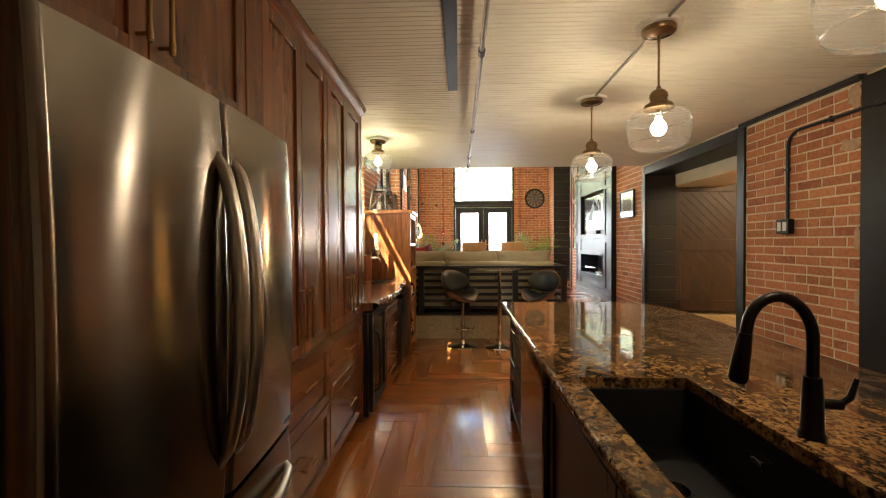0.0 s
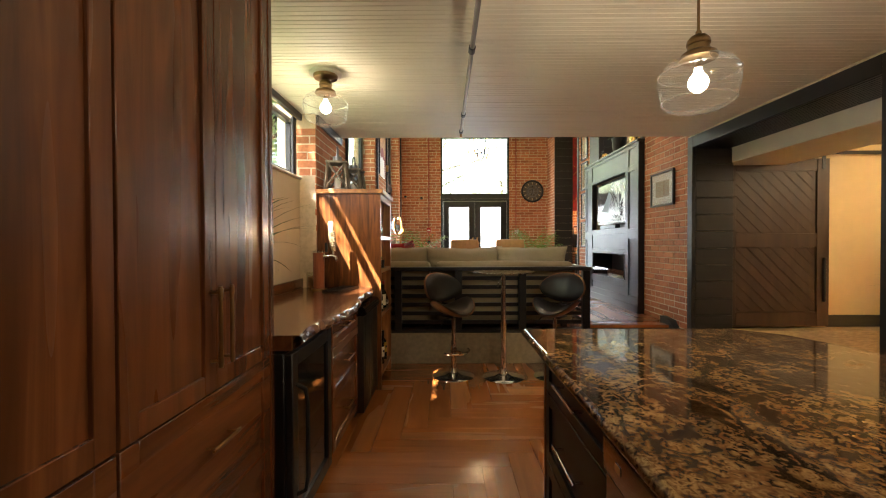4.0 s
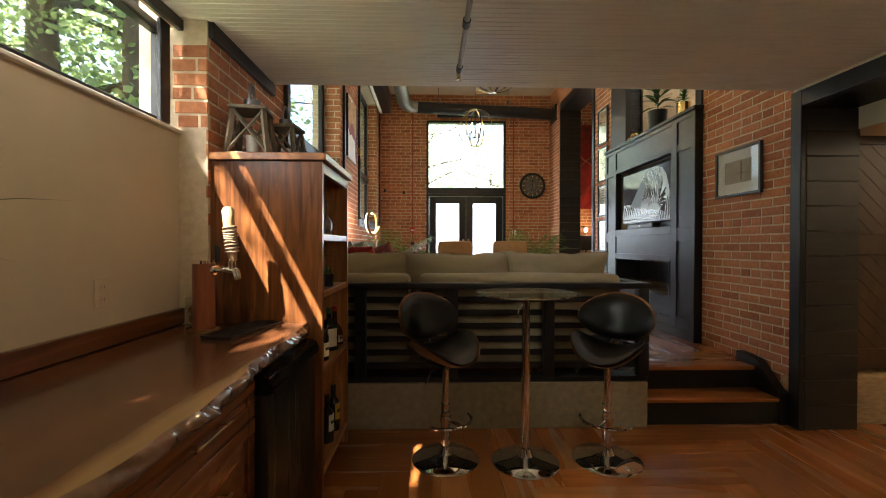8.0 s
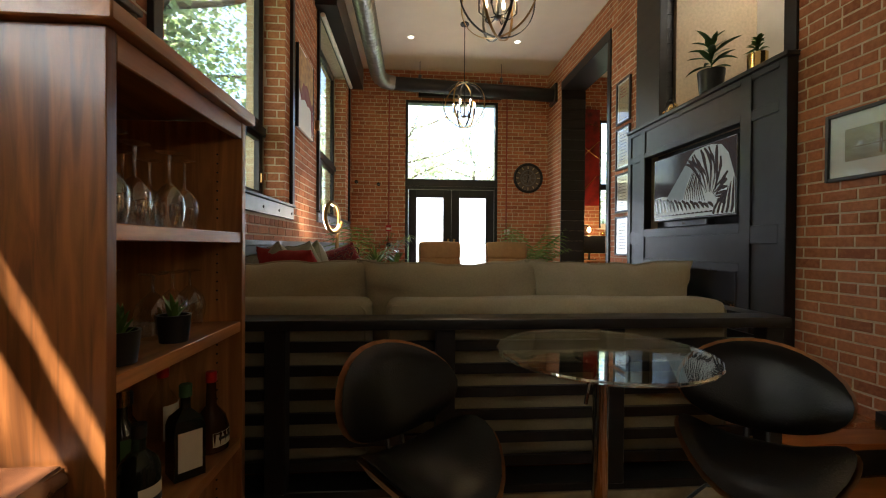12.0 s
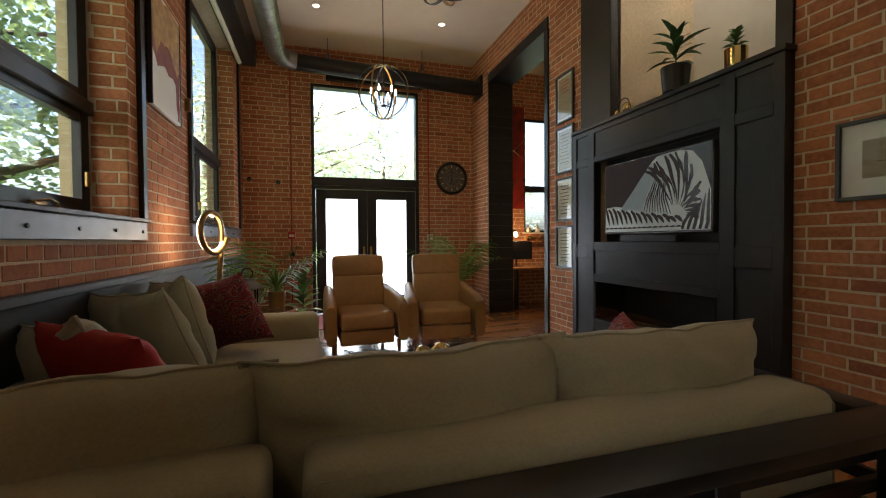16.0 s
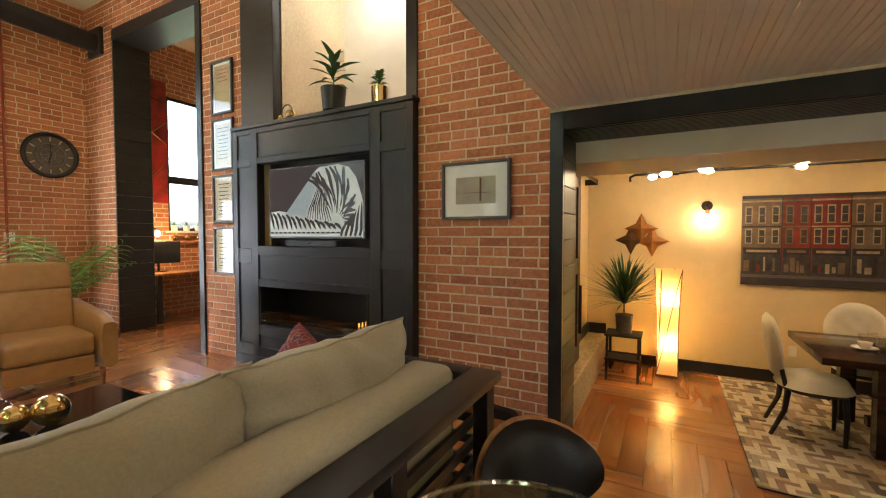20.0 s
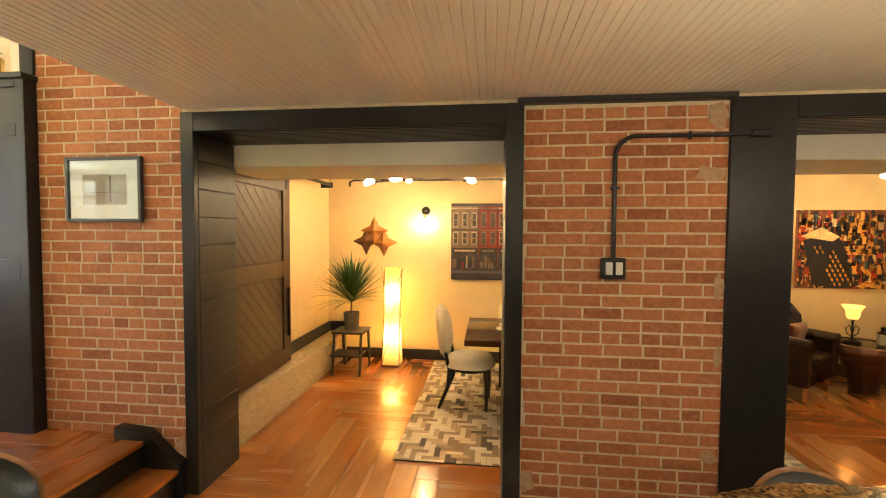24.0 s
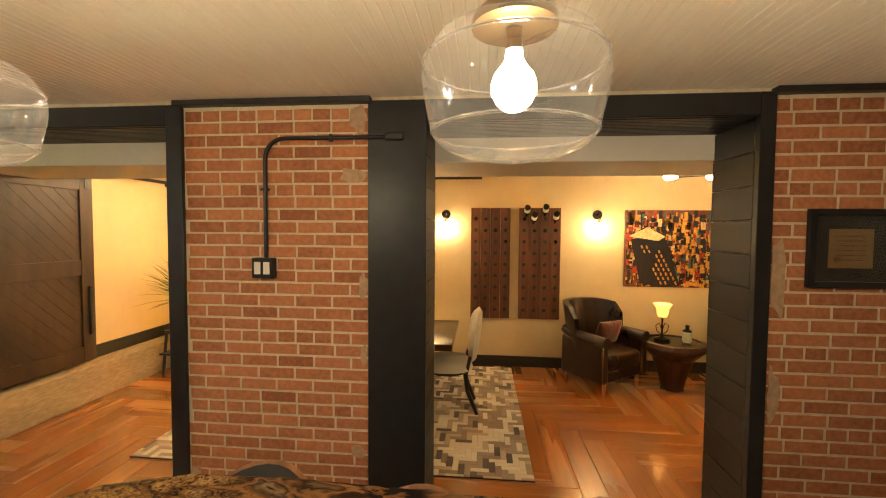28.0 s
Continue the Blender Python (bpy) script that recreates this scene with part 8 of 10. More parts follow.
for k in range(4):
    spiky("sill_plant", "tiny succulent in a white pot on the study sill", (4.05 + 0.2 * k, YN + 0.02, 1.7655), bm_pot(0.045, 0.055, 0.09), M_WHITEPLASTIC, "white pot", 9, 0.09, 0.02, 60 + k, M_LEAF2, 0.08, (10, 70), (0, 30), thing_name="succulent")
    b = bmesh.new()
    bmesh.ops.create_uvsphere(b, u_segments=20, v_segments=12, radius=0.05)
    solid("ornament_ball", moved(b, Matrix.Translation((0, 0, 0.05))), M_GOLD, "gold ball ornament on the study shelf", "ornament", "gold balls", at=(4.0 + 0.19 * k, YN - 0.09, 1.60))
solid("wall_shelf", bm_box(3.9, 4.75, YN - 0.16, YN - 0.005, 1.565, 1.60, 0.003), M_LITWALNUTH, "short wooden shelf under the study window", "shelf")
dl = thing("desk_lamp", "small industrial desk lamp with a glowing bulb", "lamp", (3.48, 12.2, FL + 0.746))
part("pipe", bm_tube([(0, 0, 0), (0, 0, 0.62), (0.03, -0.02, 0.68), (0.10, -0.05, 0.66)], 0.012, 8), M_BLACKPLASTIC, dl)
part("foot", bm_cyl(0.07, 0, 0.02, 18), M_BLACKPLASTIC, dl)
part("bulb", bm_lathe([(0, 0), (0.03, 0.02), (0.035, 0.05), (0.02, 0.09), (0, 0.10)], 14, 0.11, -0.06, 0.54), M_BULB2, dl, "glowing bulb")
bulb_light((3.6, 12.1, FL + 1.33), 3.0)


# ---- dining room and lounge ----
barn = thing("barn_door", "dark stained sliding barn door with diagonal planks", "door", (3.93, 6.06, 0.38))
BX0, BX1, BZ0, BZ1 = -0.62, 0.58, 0.02, 1.93
M_BARN = mat("dark_walnut_door", (0.050, 0.026, 0.014), 0.5, grain=3, amount=0.4, stretch=(5, 5, 1), bump=0.12, bump_scale=30)
for x0, x1, z0, z1 in ((BX0, BX0 + 0.14, BZ0, BZ1), (BX1 - 0.14, BX1, BZ0, BZ1), (BX0 + 0.14, BX1 - 0.14, BZ0, BZ0 + 0.16), (BX0 + 0.14, BX1 - 0.14, BZ1 - 0.14, BZ1), (BX0 + 0.14, BX1 - 0.14, 0.92, 1.08)):
    part("rail", bm_box(x0, x1, -0.045, 0.0, z0, z1, 0.003), M_BARN, barn)
for zlo, zhi in ((BZ0 + 0.16, 0.92), (1.08, BZ1 - 0.14)):
    for k in range(-6, 11):
        x = BX0 + 0.14 + k * 0.135
        sgn = -1
        poly = [(x, zhi), (x + 0.131, zhi), (x + 0.131 + (zhi - zlo), zlo), (x + (zhi - zlo), zlo)]
        lo, hi = BX0 + 0.14, BX1 - 0.14
        # clip the slanting plank to the field
        pts = poly
        for lim, keep in ((lo, 1), (hi, -1)):
            out = []
            for (ax, az), (bx, bz) in zip(pts, pts[1:] + pts[:1]):
                ina, inb = (ax - lim) * keep >= 0, (bx - lim) * keep >= 0
                if ina:
                    out.append((ax, az))
                if ina != inb:
                    t = (lim - ax) / (bx - ax)
                    out.append((lim, az + t * (bz - az)))
            pts = out
            if len(pts) < 3:
                break
        if len(pts) >= 3:
            part("plank", bm_prism(pts, -0.026, -0.006, "y"), M_BARN, barn)
part("hanger", bm_box(BX1 - 0.09, BX1 - 0.05, -0.052, -0.045, BZ1 - 0.12, BZ1 + 0.10, 0.002), M_BLACK, barn)
part("hanger", bm_box(BX0 + 0.05, BX0 + 0.09, -0.052, -0.045, BZ1 - 0.12, BZ1 + 0.10, 0.002), M_BLACK, barn)
part("pull_bar", bm_box(BX1 - 0.08, BX1 - 0.055, -0.075, -0.045, 0.30, 0.80, 0.004), M_BLACK, barn)
railb = solid("barn_door_track", bm_join(bm_box(3.3, 5.75, 6.03, 6.04, 2.36, 2.40), bm_box(5.72, 5.76, 6.025, 6.18, 2.345, 2.415)), M_BLACK, "flat black steel barn door track", "track")

# rug of hide strips laid in a herringbone
rug = thing("rug", "patchwork hide rug in a grey and brown herringbone", "rug", (0, 0, 0))
RX0, RX1, RY0, RY1 = 3.42, 5.90, 1.55, 4.66
part("backing", bm_box(RX0, RX1, RY0, RY1, 0.0005, 0.008), M_BLACKPLASTIC, rug)
hide = [mat("hide_" + n, c, 0.7, grain=90, amount=0.2, stretch=(1, 1, 1), bump=0.3, bump_scale=300, sheen=0.2) for n, c in (("cream", (0.58, 0.50, 0.38)), ("sand", (0.40, 0.30, 0.19)), ("grey", (0.26, 0.20, 0.14)), ("taupe", (0.22, 0.15, 0.095)), ("brown", (0.055, 0.036, 0.025)), ("pale", (0.62, 0.56, 0.45)))]
rng = random.Random(9)
wide, long_ = 0.046, 0.138
pieces = {i: [] for i in range(6)}
singles = 0
hide_mesh = {}
for j in range(-10, 36):
    for i in range(-60, 90):
        x, y = RX0 + i * wide + j * 2 * long_ - 6, RY0 + i * wide
        for x0, x1, y0, y1 in ((x, x + long_, y, y + wide), (x + long_, x + long_ + wide, y + wide - long_, y + wide)):
            u0, u1, v0, v1 = max(x0, RX0), min(x1, RX1), max(y0, RY0), min(y1, RY1)
            if u1 - u0 < 0.012 or v1 - v0 < 0.012:
                continue
            k = rng.choices(range(6), (4, 3, 3, 3, 2, 3))[0]
            if u0 < 3.95 and singles < 280 and (v0 > 3.2 or v1 < 2.6):
                key = (round(u1 - u0, 3), round(v1 - v0, 3), k)
                if key not in hide_mesh:
                    hide_mesh[key] = mesh_of("hide_strip", bm_box(-key[0] / 2 + 0.0008, key[0] / 2 - 0.0008, -key[1] / 2 + 0.0008, key[1] / 2 - 0.0008, 0.006, 0.013), hide[k])
                ob = new("hide_strip", hide_mesh[key])
                ob.location = ((u0 + u1) / 2, (v0 + v1) / 2, 0)
                ob.parent = rug
                singles += 1
            else:
                pieces[k].append((u0 + 0.0008, u1 - 0.0008, v0 + 0.0008, v1 - 0.0008))
for k, boxes in pieces.items():
    verts, faces = [], []
    for u0, u1, v0, v1 in boxes:
        b = len(verts)
        verts += [(u0, v0, 0.006), (u1, v0, 0.006), (u1, v1, 0.006), (u0, v1, 0.006), (u0, v0, 0.013), (u1, v0, 0.013), (u1, v1, 0.013), (u0, v1, 0.013)]
        faces += [(b + 4, b + 5, b + 6, b + 7), (b, b + 1, b + 5, b + 4), (b + 1, b + 2, b + 6, b + 5), (b + 2, b + 3, b + 7, b + 6), (b + 3, b, b + 4, b + 7)]
    me = bpy.data.meshes.new("hide_patch")
    me.from_pydata(verts, [], faces)
    me.materials.append(hide[k])
    ob = new("hide_patch", me)
    ob.parent = rug
    tagged(ob, kind="stuff")

M_DARKTABLE = wood("dark_table_wood", (0.055, 0.024, 0.012), (0.022, 0.010, 0.006), "y", 0.25, coat=0.4)
dt = thing("dining_table", "dark stained dining table with heavy square legs", "table", (4.68, 3.18, 0.013))
part("tabletop", bm_box(-0.52, 0.52, -0.98, 0.98, 0.69, 0.75, 0.006, 2), M_DARKTABLE, dt)
for x in (-0.38, 0.38):
    for y in (-0.62, 0.58):
        part("leg", bm_box(x - 0.055, x + 0.055, y - 0.055, y + 0.055, 0, 0.69, 0.004), M_DARKTABLE, dt)
    part("apron", bm_box(x - 0.02, x + 0.02, -0.60, 0.56, 0.60, 0.689), M_DARKTABLE, dt)
part("stretcher", bm_box(-0.04, 0.04, -0.60, 0.56, 0.10, 0.18, 0.004), M_DARKTABLE, dt)
M_LINEN = mat("cream_linen", (0.62, 0.56, 0.45), 0.9, grain=110, amount=0.1, bump=0.3, bump_scale=380, sheen=0.2)


def dining_chair(label, at_, rz):
    """Faces +y, oval buttoned back at -y."""
    ch = thing("dining_chair", label, "chair", at_, rz, group="chairs round the dining table")

    def seat(a, b, s):
        q = max(abs(a), abs(b)) / (math.hypot(a, b) or 1) if (a or b) else 1
        f = 1 / (0.35 + 0.65 * (1 / q if q else 1)) if (a or b) else 1
        tuft = 0.008 * math.cos(a * 9) * math.cos(b * 9) if s else 0
        return (0.265 * a * (1 + 0.12 * abs(b)), 0.255 * b * (1 + 0.12 * abs(a)), 0.42 + (0.09 * max(0, 1 - (a * a + b * b) ** 3) ** 0.5 + tuft if s else 0.0))

    def back(a, b, s):
        tuft = 0.007 * math.cos(a * 10) * math.cos(b * 10) if s else 0
        edge = max(0, 1 - (a * a + b * b) ** 4) ** 0.5
        return (0.255 * a, -0.25 - 0.07 * (b + 1) * 0.5 + (0.05 * edge + tuft if s else -0.04 * edge) + 0.03 * a * a, 0.735 + 0.275 * b)

    part("seat", bm_pad(seat), M_LINEN, ch, "buttoned cream seat", smooth=70)
    part("backrest", bm_pad(back), M_LINEN, ch, "oval buttoned cream backrest", smooth=70)
    for a, b in ((-0.4, 0.45), (0, 0.45), (0.4, 0.45), (-0.2, 0.05), (0.2, 0.05), (-0.4, -0.35), (0.4, -0.35), (0, -0.35)):
        x, y, z = back(a, b, 1)
        part("button", moved(bm_cyl(0.010, 0, 0.006, 10), pose(x, y - 0.004, z, -90, 0, 0)), M_LINEN, ch)
    part("seat_frame", bm_cyl(0.215, 0.375, 0.421, 24), M_BLACKWOOD, ch)
    for x in (-0.18, 0.18):
        part("leg", bm_tube([(x, 0.17, 0.40), (x * 1.02, 0.185, 0.20), (x, 0.18, 0.0)], [0.024, 0.019, 0.014], 8), M_BLACKWOOD, ch)
        part("leg", bm_tube([(x, -0.18, 0.40), (x, -0.20, 0.22), (x * 1.03, -0.29, 0.0)], [0.024, 0.020, 0.015], 8), M_BLACKWOOD, ch)
        part("back_post", bm_tube([(x * 0.95, -0.19, 0.40), (x * 0.98, -0.225, 0.56)], 0.018, 8), M_BLACKWOOD, ch)
    return ch


dining_chair("cream buttoned dining chair at the table's end", (4.55, 4.12, 0.013), 176)
dining_chair("cream buttoned dining chair at the far end of the table", (4.62, 2.28, 0.013), 4)
dining_chair("cream buttoned dining chair along the wall side", (5.28, 3.55, 0.013), 92)
dining_chair("cream buttoned dining chair along the kitchen side", (4.22, 3.25, 0.013), -86)
M_CHINA = mat("white_china", (0.75, 0.72, 0.66), 0.15, grain=10, amount=0.03)
for x, y in ((4.62, 3.78), (4.95, 3.35), (4.45, 2.7)):
    cup = thing("cup_and_saucer", "white china cup on a saucer", "cup", (x, y, 0.7635), group="cups on the table")
    part("saucer", bm_lathe([(0, 0), (0.05, 0.002), (0.085, 0.014), (0.084, 0.017), (0.05, 0.006), (0, 0.005)], 24), M_CHINA, cup)
    part("cup", bm_lathe([(0, 0.006), (0.026, 0.008), (0.042, 0.03), (0.048, 0.06), (0.045, 0.06), (0.038, 0.03), (0, 0.012)], 24), M_CHINA, cup)
    part("handle", bm_tube([(0.044, 0, 0.05), (0.064, 0, 0.048), (0.064, 0, 0.028), (0.042, 0, 0.024)], 0.004, 6), M_CHINA, cup)
for x, y in ((4.85, 3.72), (4.92, 3.64), (4.78, 3.62)):
    solid("water_glass", bm_lathe([(0.024, 0), (0.032, 0.09), (0.030, 0.09), (0.022, 0.006), (0, 0.005)], 20), M_CLEAR, "clear water glass on the dining table", "glass", "water glasses", at=(x, y, 0.7635)).visible_shadow = False

# large street picture: facades drawn as flat shapes
def picture_canvas(name, label, y0, y1, z0, z1):
    c = thing(name, label, "painting", (XR - 0.002, (y0 + y1) / 2, z0))
    return c, Matrix.Translation((-(XR - 0.002), -(y0 + y1) / 2, -z0))


AY0, AY1, AZ0, AZ1 = 2.96, 4.45, 1.12, 2.15
art, a = picture_canvas("street_canvas", "wide canvas photograph of red and cream shopfronts", AY0, AY1, AZ0, AZ1)
part("canvas", moved(bm_box(XR - 0.04, XR - 0.003, AY0, AY1, AZ0, AZ1, 0.002), a), mat("canvas_dark", (0.035, 0.03, 0.035), 0.6, grain=8, amount=0.4), art)
M_FRED = mat("facade_red", (0.15, 0.012, 0.008), 0.55, grain=14, amount=0.5, second=(0.06, 0.01, 0.008), mottle=8)
M_FCREAM = mat("facade_cream", (0.12, 0.082, 0.052), 0.55, grain=14, amount=0.4, mottle=8)
M_FDARK = mat("facade_dark", (0.02, 0.016, 0.016), 0.5, grain=14, amount=0.5)


def canvas_rect(u0, u1, v0, v1, m, layer, nm="painted_area"):
    y1_, y0_ = AY1 - u0 * (AY1 - AY0), AY1 - u1 * (AY1 - AY0)
    part(nm, moved(bm_box(XR - 0.0405 - 0.0006 * layer, XR - 0.040, y0_, y1_, AZ0 + v0 * (AZ1 - AZ0), AZ0 + v1 * (AZ1 - AZ0)), a), m, art)


M_FGLASS = mat("facade_glass", (0.035, 0.03, 0.032), 0.5, grain=20, amount=0.6, mottle=14)
M_FLIGHT = mat("facade_light", (0.27, 0.205, 0.135), 0.55, grain=20, amount=0.4, mottle=12)
pick = random.Random(19)
for u0, u1, m, trim_m in ((0.0, 0.25, M_FCREAM, M_FLIGHT), (0.25, 0.42, M_FRED, M_FCREAM), (0.42, 0.64, M_FRED, M_FLIGHT), (0.64, 0.82, M_FCREAM, M_FLIGHT), (0.82, 1.0, M_FRED, M_FCREAM)):
    canvas_rect(u0, u1, 0.16, 0.965, m, 1, "painted_facade")
    canvas_rect(u0, u1, 0.925, 0.945, trim_m, 2, "painted_cornice")
    canvas_rect(u0, u1, 0.645, 0.66, trim_m if m is M_FRED else M_FDARK, 2, "painted_band")
    canvas_rect(u1 - 0.006, u1, 0.16, 0.965, M_FDARK, 2, "painted_joint")
    n = 2 if u1 - u0 < 0.2 else 3
    w = (u1 - u0) / n
    for v0, v1 in ((0.70, 0.865), (0.475, 0.615)):
        for k in range(n):
            c = u0 + w * (k + 0.5)
            canvas_rect(c - 0.023, c + 0.023, v0 - 0.012, v1 + 0.018, trim_m, 2, "painted_surround")
            canvas_rect(c - 0.016, c + 0.016, v0, v1, M_FGLASS, 3, "painted_window")
            canvas_rect(c - 0.016, c + 0.016, (v0 + v1) / 2 - 0.004, (v0 + v1) / 2 + 0.004, trim_m, 4, "painted_bar")
    canvas_rect(u0 + 0.008, u1 - 0.008, 0.345, 0.42, (M_FDARK, M_FRED)[pick.random() < 0.4], 2, "painted_sign")
    canvas_rect(u0 + 0.03, u1 - 0.03, 0.368, 0.395, trim_m, 3, "painted_lettering")
    canvas_rect(u0 + 0.006, u1 - 0.006, 0.12, 0.345, M_FGLASS, 2, "painted_shopfront")
    x = u0 + 0.014
    while x < u1 - 0.03:
        ww = pick.uniform(0.012, 0.040)
        canvas_rect(x, min(x + ww, u1 - 0.01), pick.uniform(0.135, 0.17), pick.uniform(0.22, 0.33), pick.choice((M_FDARK, M_FLIGHT, M_FRED, M_FCREAM, M_FDARK)), 3, "painted_door")
        x += ww + pick.uniform(0.006, 0.022)
canvas_rect(0.0, 1.0, 0.085, 0.12, mat("painted_kerb", (0.09, 0.075, 0.085), 0.6, grain=14, amount=0.4), 2, "painted_pavement")

# night city picture
CY0, CY1, CZ0, CZ1 = -1.20, 0.14, 1.09, 2.06
city = thing("city_canvas", "dark orange-lit canvas photograph of a city at night", "painting", (XR - 0.002, (CY0 + CY1) / 2, CZ0))
a2 = Matrix.Translation((-(XR - 0.002), -(CY0 + CY1) / 2, -CZ0))
M_CITY = mat("city_glow", (0.16, 0.04, 0.012), 0.35, grain=26, amount=0.8, second=(0.006, 0.004, 0.004), mottle=9)
part("canvas", moved(bm_box(XR - 0.04, XR - 0.003, CY0, CY1, CZ0, CZ1, 0.002), a2), M_CITY, city)
rng = random.Random(77)
shades = [mat("city_" + n, c, 0.5, grain=30, amount=0.5) for n, c in (("red", (0.35, 0.03, 0.01)), ("amber", (0.6, 0.28, 0.05)), ("dark", (0.012, 0.009, 0.01)), ("teal", (0.05, 0.10, 0.11)), ("cream", (0.6, 0.45, 0.22)))]
lists = {i: [] for i in range(5)}
for k in range(1200):
    u, v = rng.random(), rng.random()
    w, h = rng.uniform(0.008, 0.065), rng.uniform(0.010, 0.11)
    i = rng.choices(range(5), (3, 7, 9, 1 + 6 * (u > 0.6 and v > 0.6), 2))[0]
    y1_ = CY1 - u * (CY1 - CY0) * 0.96 - 0.01
    z0_ = CZ0 + v * (CZ1 - CZ0) * 0.9
    lists[i].append(bm_box(XR - 0.041 - 0.0004 * (k % 5), XR - 0.04, max(CY0, y1_ - w), y1_, z0_, min(CZ1, z0_ + h)))
for i, bl in lists.items():
    part("painted_city", moved(bm_join(*bl), a2), shades[i], city)["kind"] = "stuff"


def slanted(points, m, nm, layer):
    q = [(CY1 - u * (CY1 - CY0), CZ0 + v * (CZ1 - CZ0)) for u, v in points]
    part(nm, moved(bm_prism(q, XR - 0.0425 - 0.0006 * layer, XR - 0.040, "x"), a2), m, city)


slanted([(0.05, 0.62), (0.30, 0.70), (0.38, 0.60), (0.50, 0.02), (0.33, 0.0), (0.14, 0.05)], shades[2], "painted_tower", 1)
slanted([(0.03, 0.66), (0.20, 0.78), (0.36, 0.66), (0.30, 0.60)], shades[4], "painted_roof", 2)
for r in range(9):
    for c in range(4):
        u0 = 0.14 + 0.045 * c + 0.022 * r
        v0 = 0.54 - 0.058 * r
        if rng.random() < 0.75:
            slanted([(u0, v0), (u0 + 0.014, v0 + 0.004), (u0 + 0.024, v0 - 0.036), (u0 + 0.010, v0 - 0.04)], shades[1], "painted_window", 3)

# wine riddling racks with bottles
M_RACK = wood("rack_oak", (0.16, 0.055, 0.022), (0.07, 0.024, 0.012), "z", 0.5)
M_HOLE = mat("bottle_green_disc", (0.012, 0.02, 0.010), 0.3, grain=20, amount=0.5)
for y0, y1, bottles in ((1.58, 2.09, 0), (0.94, 1.47, 1)):
    rk = thing("wine_rack", "old wooden riddling rack board hung on the wall", "wine rack", (XR - 0.002, (y0 + y1) / 2, 0.645), group="wine racks")
    a3 = Matrix.Translation((-(XR - 0.002), -(y0 + y1) / 2, -0.645))
    for k in range(4):
        w = (y1 - y0) / 4
        part("plank", moved(bm_box(XR - 0.045, XR - 0.003, y0 + k * w + 0.002, y0 + (k + 1) * w - 0.002, 0.645, 2.085, 0.003), a3), M_RACK, rk)
        for r in range(9):
            z = 0.76 + r * 0.148
            yc = y0 + (k + 0.5) * w
            # shade inside the holes, with glimpses of bottle, drawn as dark green discs
            part("hole_disc", moved(moved(bm_cyl(0.024, 0, 0.003, 12), pose(XR - 0.0475, yc, z, 0, 90, 0)), a3), M_HOLE, rk)
    if bottles:
        for k, (yy, zz) in enumerate(((1.38, 2.05), (1.29, 1.96), (1.15, 2.06), (1.02, 1.97))):
            wb = thing("wine_bottle", "dark wine bottle stuck neck-first in the rack", "bottle", (XR - 0.05, yy, zz - 0.06), group="bottles in the rack")
            part("body", moved(bm_lathe([(0, 0), (0.036, 0.002), (0.036, 0.12), (0.014, 0.17), (0.013, 0.20), (0, 0.20)], 18), pose(-0.16, 0, 0.10, 0, 125, 0)), M_DARKGLASS, wb)
            part("paper_label", moved(bm_cyl(0.0368, 0.03, 0.09, 18), pose(-0.16, 0, 0.10, 0, 125, 0)), M_PAPER, wb)


# wall sconces
def sconce(y, z, label):
    sc = thing("wall_sconce", label, "lamp", (XR, y, z), group="wall sconces")
    part("plate", moved(bm_cyl(0.06, 0, 0.02, 24, bevel=0.004), pose(0, 0, 0, 0, -90, 0)), M_BRONZE, sc)
    part("arm", bm_tube([(-0.02, 0, 0), (-0.09, 0, 0.01), (-0.11, 0, -0.02), (-0.11, 0, -0.06)], 0.008, 8), M_BRONZE, sc)
    part("socket", bm_cyl(0.022, -0.11, -0.05, 14, -0.11), M_BRASS, sc)
    part("bulb", bm_lathe([(0, -0.23), (0.016, -0.225), (0.026, -0.19), (0.022, -0.15), (0.012, -0.11), (0, -0.11)], 14, -0.11), M_BULB, sc, "glowing filament bulb")
    bulb_light((XR - 0.13, y, z - 0.19), LAMP_SCONCE, (1.0, 0.66, 0.30))


sconce(4.80, 2.05, "bronze wall sconce with a bare lit bulb near the street picture")
sconce(0.48, 2.0, "bronze wall sconce with a bare lit bulb near the city picture")
sconce(2.42, 2.0, "bronze wall sconce with a bare lit bulb beside the wine racks")

# pipe chandelier
pc = thing("pipe_chandelier", "black iron pipe chandelier with bare lit bulbs", "chandelier", (4.75, 4.55, 2.35))
part("main_pipe", bm_tube([(0.45, 1.05, -0.05), (0.45, 1.05, 0.0), (0.42, 1.0, 0.02), (0.42, -2.6, 0.02)], 0.014, 8), M_BLACK, pc)
part("ceiling_stem", bm_cyl(0.014, 0.0, 0.15, 10, 0.0, 0.0), M_BLACK, pc)
